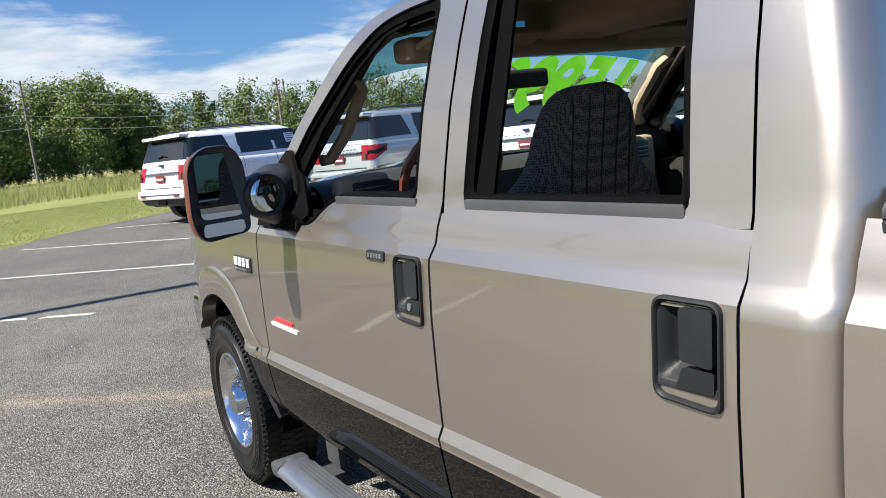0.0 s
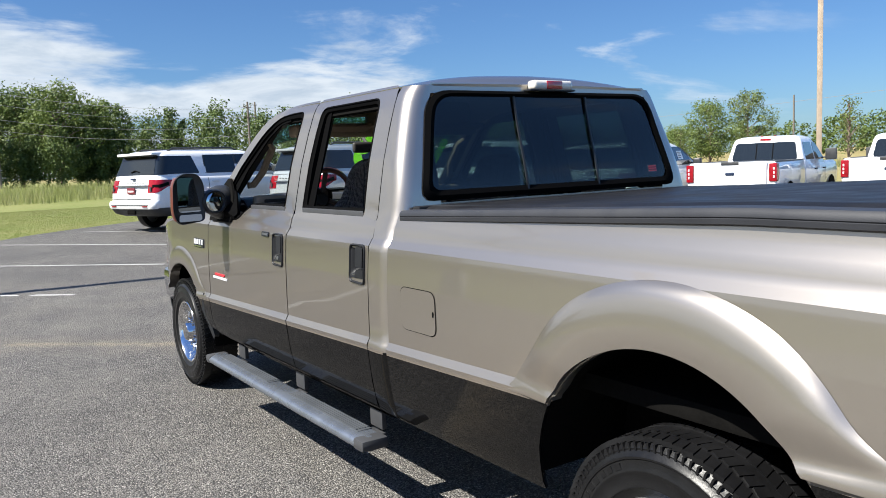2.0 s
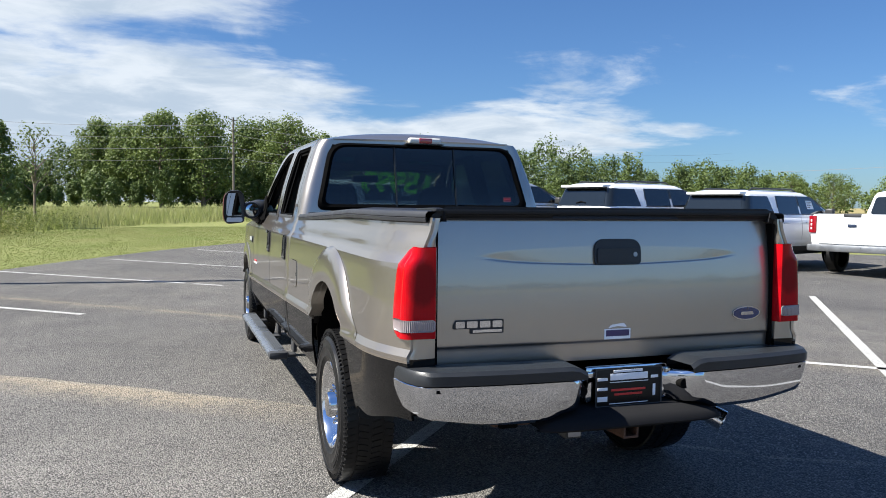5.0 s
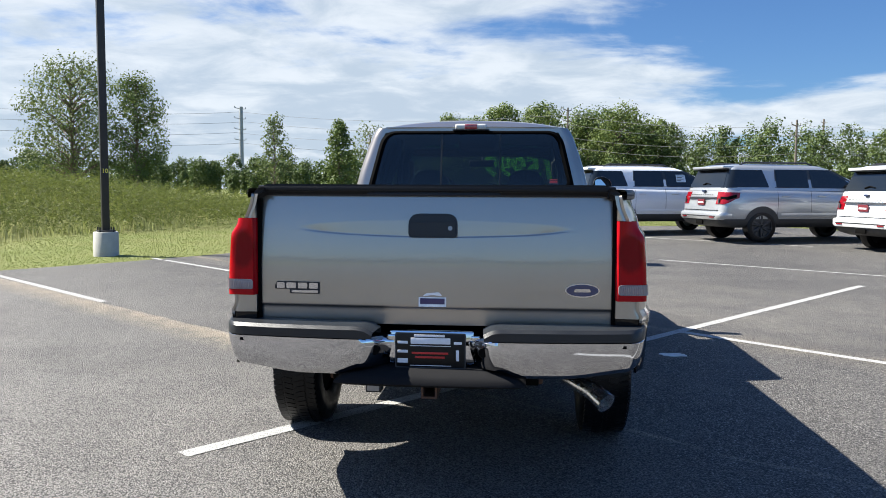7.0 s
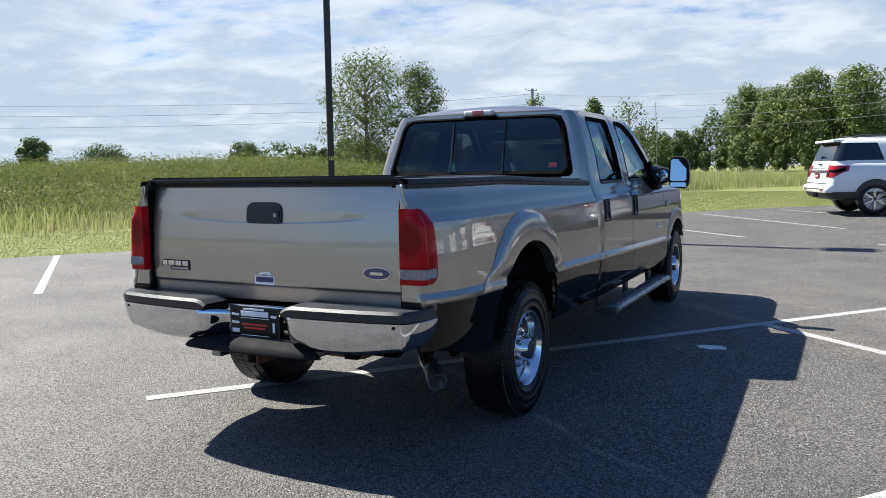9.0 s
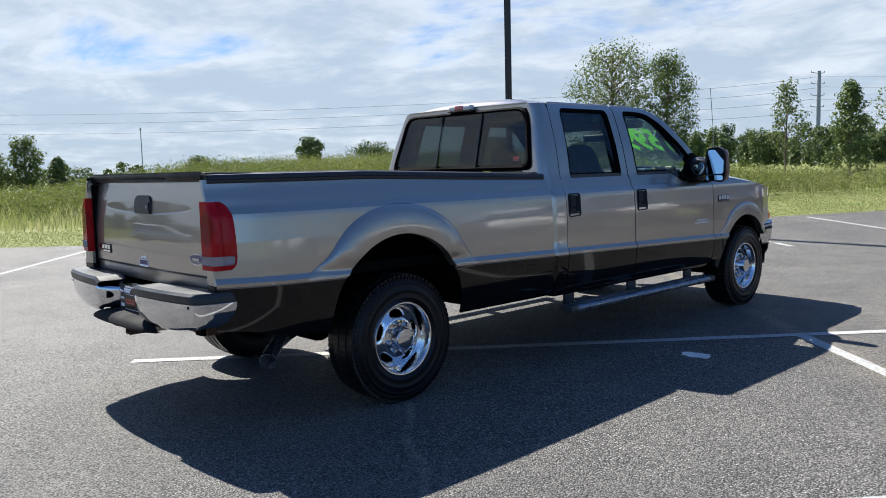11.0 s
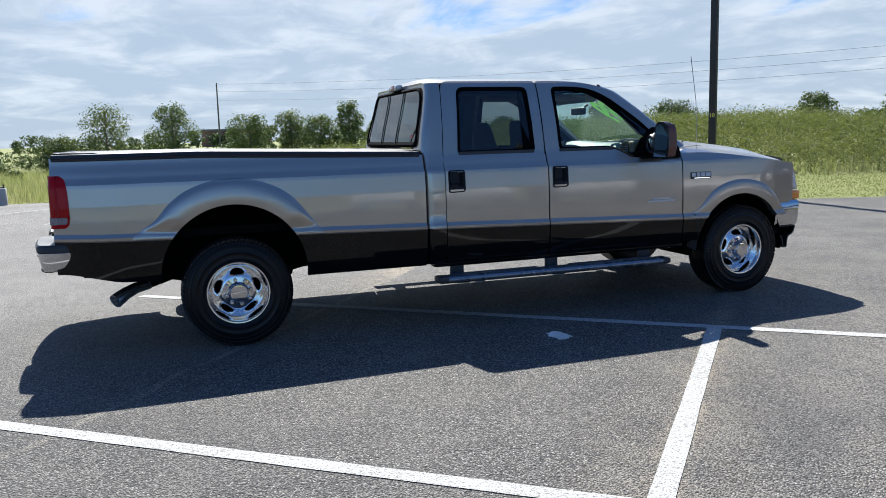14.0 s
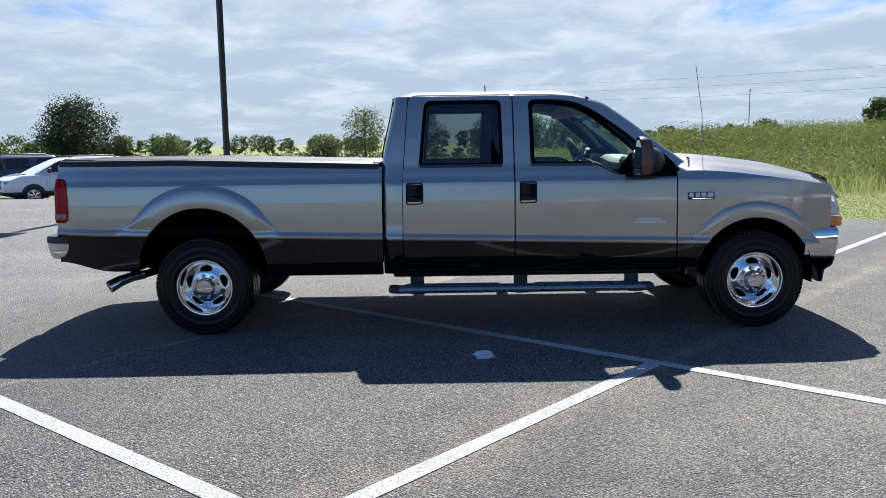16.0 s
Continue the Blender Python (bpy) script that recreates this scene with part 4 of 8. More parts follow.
    for s in (-1, 1):
        lean = Matrix(((1, 0, 0, 0), (0, 1, -0.30, 0.265), (0, 0, 1, 0), (0, 0, 0, 1)))
        hl = part("headlight", box((min(s * 0.63, s * 0.900), 4.93, 0.885), (max(s * 0.63, s * 0.900), 5.09, 1.115), 0.035, 3, lean), lens, truck, "clear headlight")
        part("turn_signal", box((min(s * 0.63, s * 0.905), 4.93, 0.80), (max(s * 0.63, s * 0.905), 5.095, 0.880), 0.02, 3), amber, hl, "amber turn signal")
    # front bumper
    rows = []
    sec = [(0.00, 0.800), (0.035, 0.795), (0.05, 0.765), (0.047, 0.66), (0.036, 0.585), (0.018, 0.560), (0.0, 0.553)]
    for k in range(31):
        u = -1 + k / 15
        a = abs(u)
        x = math.copysign(min(1, a * 1.16) * 0.945, u) if a < 0.86 else math.copysign(0.945, u)
        y = 5.17 - 0.11 * min(1, a * 1.16) ** 3 if a < 0.86 else 5.06 - (a - 0.86) / 0.14 * 0.27
        nx, ny = (0, 1) if a < 0.80 else (math.copysign(0.7, u), 0.7) if a < 0.9 else (math.copysign(1, u), 0)
        rows.append([(x + nx * (o - 0.05), y + ny * (o - 0.05), z) for o, z in sec])
    fb = part("front_bumper", grid(rows), CHROME, truck, "chrome front bumper")
    thick(fb, 0.02)
    side = rounded([(4.84, 0.56), (5.145, 0.56), (5.125, 0.485), (5.055, 0.455), (5.035, 0.355), (4.945, 0.355), (4.91, 0.44), (4.84, 0.50)], [0.01, 0.015, 0.03, 0.02, 0.015, 0.015, 0.03, 0.02], 4)
    dam = []
    for k in range(15):
        u = -1 + k / 7
        dam.append([(u * 0.915, y - 0.10 * abs(u) ** 4 * smoothstep(4.84, 5.1, y), z) for y, z in side + side[:1]])
    thick(part("air_dam", grid(dam), BLACKPLASTIC, fb, "black plastic lower valance"), 0.01)
    part("antenna", tube([(0.86, 3.98, 1.27), (0.86, 3.96, 1.70), (0.86, 3.90, 2.08)], 0.0028, 6), STEEL, truck, "thin steel whip antenna")


def build_wheel(x, y, s):
    """Tyre with tread and lettered-free sidewall, polished wheel with five slots, hub and eight nuts."""
    w = new("wheel")
    w.parent = truck
    w.matrix_basis = pose(x, y, 0.388) if s > 0 else pose(x, y, 0.388, 0, 0, 180)
    R, h = 0.388, 0.128
    prof = [(0.206, -h * 0.80), (0.225, -h * 0.93), (0.28, -h * 1.04), (0.33, -h * 1.03), (0.362, -h * 0.93), (0.380, -h * 0.80), (R - 0.003, -h * 0.62), (R, -h * 0.3), (R, h * 0.3), (R - 0.003, h * 0.62), (0.380, h * 0.80), (0.366, h * 0.90), (0.356, h * 0.955), (0.351, h * 0.945), (0.337, h * 1.015), (0.334, h * 1.045), (0.329, h * 1.045), (0.326, h * 1.02), (0.300, h * 1.045), (0.297, h * 1.06), (0.293, h * 1.06), (0.290, h * 1.045), (0.258, h * 1.02), (0.254, h * 1.035), (0.249, h * 1.03), (0.246, h * 1.00), (0.225, h * 0.93), (0.206, h * 0.80)]
    tyre = part("tyre", lathe(prof, 64), RUBBER, w, "black all-terrain tyre")
    bm = bmesh.new()
    for k in range(72):
        for j, (xa, xb) in enumerate(((-0.118, -0.070), (-0.060, -0.012), (0.012, 0.060), (0.070, 0.118))):
            a = 2 * math.pi * (k + (0.5 if j % 2 else 0)) / 72
            m = Matrix.Rotation(a, 4, "X") @ Matrix.Translation((0, 0, R - (0.004 if j in (0, 3) else 0))) @ Matrix.Rotation(radians(14 if j % 2 else -14), 4, "Z")
            add_box(bm, (xa, -0.0145, -0.012), (xb, 0.0145, 0.003), m=m)
    part("tread", bm, RUBBER, tyre, smooth=False)
    # raised sidewall marks: two runs of plain bars and a ring of fine shoulder ribs
    bm = bmesh.new()
    for start in (0.5, 3.6):
        for k in range(9):
            m = Matrix.Rotation(start + k * 0.115, 4, "X") @ Matrix.Translation((0, 0, 0.312))
            add_box(bm, (h * 1.02, -0.012 + 0.003 * (k % 3), -0.009), (h * 1.052, 0.012 - 0.002 * (k % 2), 0.009), m=m)
    for k in range(96):
        m = Matrix.Rotation(2 * math.pi * k / 96, 4, "X") @ Matrix.Translation((h * 0.915, 0, 0.363))
        add_box(bm, (-0.004, -0.0035, -0.013), (0.007, 0.0035, 0.010), m=m)
    part("sidewall_rib", bm, RUBBER, tyre, smooth=False)
    rim = lathe([(0.222, 0.104), (0.226, 0.116), (0.221, 0.123), (0.213, 0.122), (0.206, 0.113), (0.201, 0.090), (0.193, 0.070), (0.184, 0.035)], 64)
    part("rim", rim, ALLOY, w, "polished aluminium rim")
    barrel = lathe([(0.205, 0.06), (0.192, -0.09), (0.02, -0.09)], 40)
    part("barrel", barrel, UNDER, w)
    # dished face with slots: polar grid with gaps
    bm = bmesh.new()
    na, radii = 160, list(np.linspace(0.092, 0.186, 20))
    dish = [(0.092, 0.070), (0.104, 0.073), (0.118, 0.070), (0.130, 0.064), (0.142, 0.058), (0.154, 0.052), (0.164, 0.047), (0.174, 0.043), (0.186, 0.037)]

    def disc_point(r, k):
        """A point of the wheel face, drawn on to the rim of a slot where it lies close to one."""
        turn = (k / na * 5 + 0.25) % 1.0 - 0.5
        arc, out = turn * 2 * math.pi / 5 * r, r - 0.147
        e = math.hypot(arc / 0.051, out / 0.0225)
        back = 0.0
        if 0.84 < e < 1.17:
            f = 1 / e
            out, arc = out * f, arc * f
            back = 0.006
        r2 = 0.147 + out
        a = 2 * math.pi * k / na + (arc / r2 - turn * 2 * math.pi / 5 if e < 1.17 else 0.0)
        return interp(dish, r2) - back, r2 * math.cos(a), r2 * math.sin(a)
    vs = [[bm.verts.new(disc_point(r, k)) for k in range(na)] for r in radii]
    for i in range(len(radii) - 1):
        rm = (radii[i] + radii[i + 1]) / 2
        for k in range(na):
            ang = ((k + 0.5) / na * 5 + 0.25) % 1.0 - 0.5
            arc = ang * 2 * math.pi / 5 * rm
            inside = (arc / 0.051) ** 2 + ((rm - 0.147) / 0.0225) ** 2 < 1
            if not inside:
                bm.faces.new((vs[i][k], vs[i][(k + 1) % na], vs[i + 1][(k + 1) % na], vs[i + 1][k]))
    bmesh.ops.delete(bm, geom=[v for v in bm.verts if not v.link_faces], context="VERTS")
    disc = part("wheel_disc", bm, ALLOY, w, "polished wheel face with five oval slots")
    thick(disc, 0.014)
    hub = lathe([(0.112, 0.066), (0.108, 0.076), (0.074, 0.080), (0.070, 0.086), (0.066, 0.126), (0.059, 0.136), (0.03, 0.139), (0.0, 0.139)], 40)
    part("hub_cap", hub, CHROME, w, "chrome hub cap")
    for k in range(8):
        a = 2 * math.pi * k / 8 + 0.2
        bm = lathe([(0.014, 0.075), (0.014, 0.098), (0.010, 0.106), (0.0, 0.107)], 12)
        bmesh.ops.translate(bm, verts=bm.verts, vec=(0, 0.090 * math.cos(a), 0.090 * math.sin(a)))
        part("lug_nut", bm, CHROME, w)
    return w


def build_running_gear():
    for s in (-1, 1):
        for y in (0.0, WB):
            build_wheel(s * 0.862, y, s)
        part("frame_rail", box((min(s * 0.40, s * 0.48), -1.05, 0.50), (max(s * 0.40, s * 0.48), 4.95, 0.66), 0.01), UNDER, truck, "dusty black chassis rail")
        part("leaf_spring", tube([(s * 0.56, -0.75, 0.56), (s * 0.56, -0.35, 0.47), (s * 0.56, 0, 0.45), (s * 0.56, 0.40, 0.48), (s * 0.56, 0.75, 0.56)], 0.035, 8), UNDER, truck)
        part("shock_absorber", tube([(s * 0.60, -0.20, 0.36), (s * 0.50, -0.32, 0.92)], 0.032, 10), UNDER, truck)
        part("sill", box((min(s * 0.80, s * 0.93), 1.50, 0.44), (max(s * 0.80, s * 0.93), 3.80, 0.52), 0.02), BLACKPAINT, truck)
    part("rear_axle", tube([(-0.80, 0, 0.388), (-0.18, 0, 0.388), (-0.10, 0, 0.388), (0.10, 0, 0.388), (0.18, 0, 0.388), (0.80, 0, 0.388)], [0.05, 0.06, 0.14, 0.14, 0.06, 0.05], 14), UNDER, truck)
    part("front_axle", tube([(-0.80, WB, 0.388), (0.80, WB, 0.388)], 0.05, 10), UNDER, truck)
    part("drive_shaft", tube([(0, 0.1, 0.40), (0, 2.3, 0.52)], 0.045, 10), UNDER, truck)
    part("engine_block", box((-0.40, 3.75, 0.42), (0.40, 5.0, 1.10), 0.06), UNDER, truck)
    part("fuel_tank", box((-0.80, 0.65, 0.46), (-0.42, 1.75, 0.62), 0.05), UNDER, truck)
    part("bed_floor", box((-0.86, -1.12, 0.80), (0.86, 1.40, 0.86), 0.01), UNDER, truck)
    part("bed_front_wall", box((-0.86, 1.385, 0.60), (0.86, 1.405, 1.33), 0.005), BLACKPLASTIC, truck)


for s in (-1, 1):
    build_bed_side(s, "bed_side")
    build_door(s, True)
    build_door(s, False)
build_cab()
build_front()
build_running_gear()



def gate_y(x, z):
    """Rear face of the tailgate: a gentle bow, a lens-shaped hollow round the handle, a step near the foot."""
    y = -1.150 + 0.020 * (x / 0.8) ** 2 + 0.034 * ((max(z, 0.93) - 0.97) / 0.38) ** 2 + 0.04 * max(0.0, 0.862 - z)
    half = 0.036 * math.sqrt(max(0.0, 1 - (x / 0.60) ** 2))
    if half > 0.003:
        u = (z - 1.222) / half
        y += 0.0034 * (0.5 - 0.5 * max(-1.0, min(1.0, u))) * smoothstep(-1.14, -1.0, u) * min(1.0, half / 0.02)
    y += 0.007 * smoothstep(0.872, 0.860, z)
    return y


def gate_plate(outline, lift, depth):
    return slab(outline, lambda x, z, h: (x, gate_y(x, z) - lift - h, z), depth)


def build_tailgate():
    zs = sorted({*np.round(np.linspace(0.788, 1.366, 30), 4), 0.858, 0.864, 0.870, 0.876, *np.round(np.linspace(1.175, 1.27, 40), 4)})
    xs = sorted({*np.round(np.linspace(-0.798, 0.798, 80), 4)})
    rows = [[(x, gate_y(x, z), z) for x in xs] for z in zs]
    gate = part("tailgate", grid(rows), BEIGE, truck)
    if sum(f.normal.y for f in gate.data.polygons) > 0:
        gate.data.flip_normals()
    thick(gate, 0.05)
    for s in (-1, 1):
        part("tailgate_gap", box((min(s * 0.790, s * 0.806), -1.1405, 0.79), (max(s * 0.790, s * 0.806), -1.10, 1.35)), UNDER, gate, "dark gap beside the tailgate")
    # ribbed cap along the top
    sec = [(-1.110, 1.364), (-1.126, 1.365), (-1.130, 1.372), (-1.124, 1.386), (-1.10, 1.390), (-1.08, 1.364)]
    rows = [[(x, y + 0.02 * (x / 0.8) ** 2, z) for y, z in sec] for x in np.linspace(-0.80, 0.80, 25)]
    part("tailgate_cap", grid(rows), RAIL, gate, "dark grey plastic tailgate cap")
    out = rounded([(-0.110, 1.182), (0.110, 1.182), (0.110, 1.288), (-0.110, 1.288)], [0.02, 0.02, 0.075, 0.075])
    hd = part("tailgate_handle", gate_plate(out, -0.010, 0.020), BLACKPLASTIC, gate, "black plastic tailgate handle")
    part("handle_pull", gate_plate(rounded([(-0.100, 1.190), (0.100, 1.190), (0.100, 1.250), (-0.100, 1.250)], 0.015), 0.006, 0.009), BLACKPLASTIC, hd)
    lock = [(0.078 + 0.010 * math.cos(k * math.pi / 8), 1.224 + 0.010 * math.sin(k * math.pi / 8)) for k in range(16)]
    part("key_lock", gate_plate(lock, 0.014, 0.004), STEEL, hd)
    # model badge as plain bars
    plate = rounded([(-0.725, 0.955), (-0.715, 0.975), (-0.515, 0.975), (-0.515, 0.92), (-0.655, 0.92), (-0.655, 0.94), (-0.725, 0.94)], 0.005)
    bd = part("model_badge", gate_plate(plate, -0.001, 0.006), BLACKPLASTIC, gate, "black and chrome model badge")
    for a, b in ((-0.715, -0.678), (-0.670, -0.625), (-0.616, -0.572), (-0.563, -0.522)):
        part("badge_bar", gate_plate(rounded([(a, 0.944), (b, 0.944), (b, 0.970), (a, 0.970)], 0.005), 0.004, 0.004), CHROME, bd)
    part("badge_bar", gate_plate(rounded([(-0.645, 0.925), (-0.522, 0.925), (-0.522, 0.936), (-0.645, 0.936)], 0.002), 0.004, 0.004), CHROME, bd)
    # maker's oval as a plain blue oval
    blue = surface("blue_enamel", (0.006, 0.018, 0.085), 0.2, coat=1.0)
    for k, (ra, rb, mat, lift) in enumerate(((0.076, 0.031, CHROME, -0.001), (0.070, 0.026, blue, 0.003))):
        el = [(0.662 + ra * math.cos(t * math.pi / 20), 0.955 + rb * math.sin(t * math.pi / 20)) for t in range(40)]
        if k == 0:
            oval = part("oval_badge", gate_plate(el, lift, 0.006), mat, gate, "chrome-rimmed blue oval badge")
        else:
            part("badge_face", gate_plate(el, lift, 0.004), mat, oval)
    part("badge_bar", gate_plate(rounded([(0.625, 0.948), (0.70, 0.948), (0.695, 0.962), (0.63, 0.962)], 0.005), 0.0075, 0.002), CHROME, oval)
    # dealer sticker: plain shapes
    white = surface("white_sticker", (0.75, 0.75, 0.76), 0.5)
    purple = surface("dark_print", (0.05, 0.03, 0.09), 0.5)
    st = part("dealer_sticker", gate_plate([(-0.062, 0.872), (0.062, 0.872), (0.062, 0.915), (-0.062, 0.915)], 0.0005, 0.0012), white, gate, "white sticker with dark print bars")
    part("print_bar", gate_plate([(-0.055, 0.884), (0.055, 0.884), (0.055, 0.910), (-0.055, 0.910)], 0.002, 0.0008), purple, st)
    part("print_bar", gate_plate(rounded([(-0.045, 0.918), (0.0, 0.925), (0.045, 0.920), (0.03, 0.938), (-0.03, 0.932)], 0.006), 0.0005, 0.0010), white, st)


def red_lens_material():
    """Deep red plastic with fine upright ribs and a darker reflector bowl behind."""
    m, nodes, links, bsdf = shader("red_lens")
    tc, wave = nodes.new("ShaderNodeTexCoord"), nodes.new("ShaderNodeTexWave")
    wave.inputs["Scale"].default_value, wave.inputs["Distortion"].default_value = 55.0, 0.4
    links.new(tc.outputs["Object"], wave.inputs["Vector"])
    # the reflector bowl: an upright oval behind the rear face
    place = nodes.new("ShaderNodeSeparateXYZ")
    links.new(tc.outputs["Object"], place.inputs[0])

    def calc(op, a, b=0.0):
        n = nodes.new("ShaderNodeMath")
        n.operation = op
        for i, v in enumerate((a, b)):
            if isinstance(v, float):
                n.inputs[i].default_value = v
            else:
                links.new(v, n.inputs[i])
        return n.outputs[0]
    across = calc("DIVIDE", calc("SUBTRACT", calc("ABSOLUTE", place.outputs[0]), 0.862), 0.058)
    along = calc("DIVIDE", calc("SUBTRACT", place.outputs[2], 1.125), 0.088)
    bowl = calc("ADD", calc("MULTIPLY", across, across), calc("MULTIPLY", along, along))
    grain = noise_node(nodes, links, 45.0, 2.0)
    bowl = calc("ADD", bowl, calc("MULTIPLY", grain, 0.5))
    tone = mix_colour(nodes, links, map_range(nodes, links, bowl, 0.85, 1.55, 0, 1), (0.17, 0.0015, 0.005), (0.34, 0.0025, 0.007))
    links.new(mix_colour(nodes, links, map_range(nodes, links, wave.outputs["Fac"], 0.2, 0.9, 0, 0.12), tone, (0.08, 0.0008, 0.003)), bsdf.inputs["Base Color"])
    bsdf.inputs["Roughness"].default_value, bsdf.inputs["Specular IOR Level"].default_value = 0.14, 0.10
    bsdf.inputs["Coat Weight"].default_value, bsdf.inputs["Coat Roughness"].default_value = 0.12, 0.03
    return m


def build_tail_lamp(s):
    red = bpy.data.materials.get("red_lens") or red_lens_material()
    clear = bpy.data.materials.get("ribbed_clear_lens") or surface("ribbed_clear_lens", (0.24, 0.20, 0.20), 0.12, coat=0.5)

    def wrap(z):
        return 0.78 * interp([(0.912, 0.055), (0.922, 0.080), (0.94, 0.095), (0.98, 0.104), (1.08, 0.102), (1.15, 0.098), (1.20, 0.091), (1.235, 0.078), (1.252, 0.060), (1.262, 0.036)], z)

    def rows_for(za, zb, out, n=18):
        rows = []
        for z in np.linspace(za, zb, n):
            reach = wrap(z)
            x_out = body_x(-1.10, z)
            row = [(s * 0.803, -1.140, z), (s * 0.806, -1.166 - out * 0.6, z)]
            # across the rear, round the corner, along the side
            for k in range(6):
                t = k / 5
                row.append((s * (0.812 + (x_out - 0.03 - 0.812) * t), -1.172 - out + 0.006 * t, z))
            for k in range(1, 6):
                a = k / 5 * math.pi / 2
                row.append((s * (x_out - 0.03 + (0.03 + out) * math.sin(a)), -1.136 - (0.03 + out) * math.cos(a), z))
            for k in range(1, 7):
                y = -1.136 + reach * k / 6
                bulge = out * (1 - (k / 6) ** 3) * min(1.0, max(0.0, (zb - z) / 0.035)) ** 0.5
                row.append((s * (body_x(max(y, -1.165), z) + bulge + 0.002), y, z))
            rows.append(row)
        return rows

    ob = part("tail_lamp", grid(rows_for(0.915, 1.262, 0.012, 26)), red, truck, "red tail lamp with clear lower lens")
    rows = []
    for z, inset in ((0.941, 0.012), (0.944, 0.004), (0.950, 0.0), (0.963, 0.0), (0.977, 0.0), (0.983, 0.004), (0.987, 0.012)):
        path = [Vector(p) for p in rows_for(z, z + 0.4, 0.0135, 2)[0][2:18]]
        run = [0.0]
        for p, q in zip(path, path[1:]):
            run.append(run[-1] + (q - p).length)
        row = []
        for k in range(57):
            d = inset + (run[-1] - 2 * inset) * k / 56
            j = max(i for i in range(len(run) - 1) if run[i] <= d + 1e-9)
            p = path[j].lerp(path[j + 1], min(1.0, (d - run[j]) / max(1e-6, run[j + 1] - run[j])))
            out_way = Vector((p.x - s * 0.85, p.y + 1.09, 0)).normalized()
            row.append(tuple(p + out_way * (0.0030 if k % 2 else 0.0004)))
        rows.append(row)
    part("reverse_lens", grid(rows), clear, ob, "ribbed clear reverse lens")
    # filler panel below and above the lamp
    for za, zb, skin in ((0.790, 0.836, BLACKPAINT), (0.836, 0.914, BEIGE), (1.263, 1.372, BEIGE)):
        rows = []
        for z in np.linspace(za, zb, 6):
            x_out = body_x(-1.165, z)
            rows.append([(s * 0.803, -1.13, z), (s * 0.805, -1.158, z), (s * (x_out - 0.03), -1.166, z)] + [(s * (x_out - 0.03 + 0.03 * math.sin(a)), -1.136 - 0.03 * math.cos(a), z) for a in (0.3, 0.7, 1.1, 1.57)] + [(s * (x_out + 0.001), -1.12, z)])
        part("corner_filler", grid(rows), skin, ob)
    rows = []
    for z in np.linspace(0.90, 1.27, 4):
        rows.append([(s * 0.80, -1.12, z), (s * 0.855, -1.12, z)])
    part("lamp_backing", grid(rows), UNDER, ob)


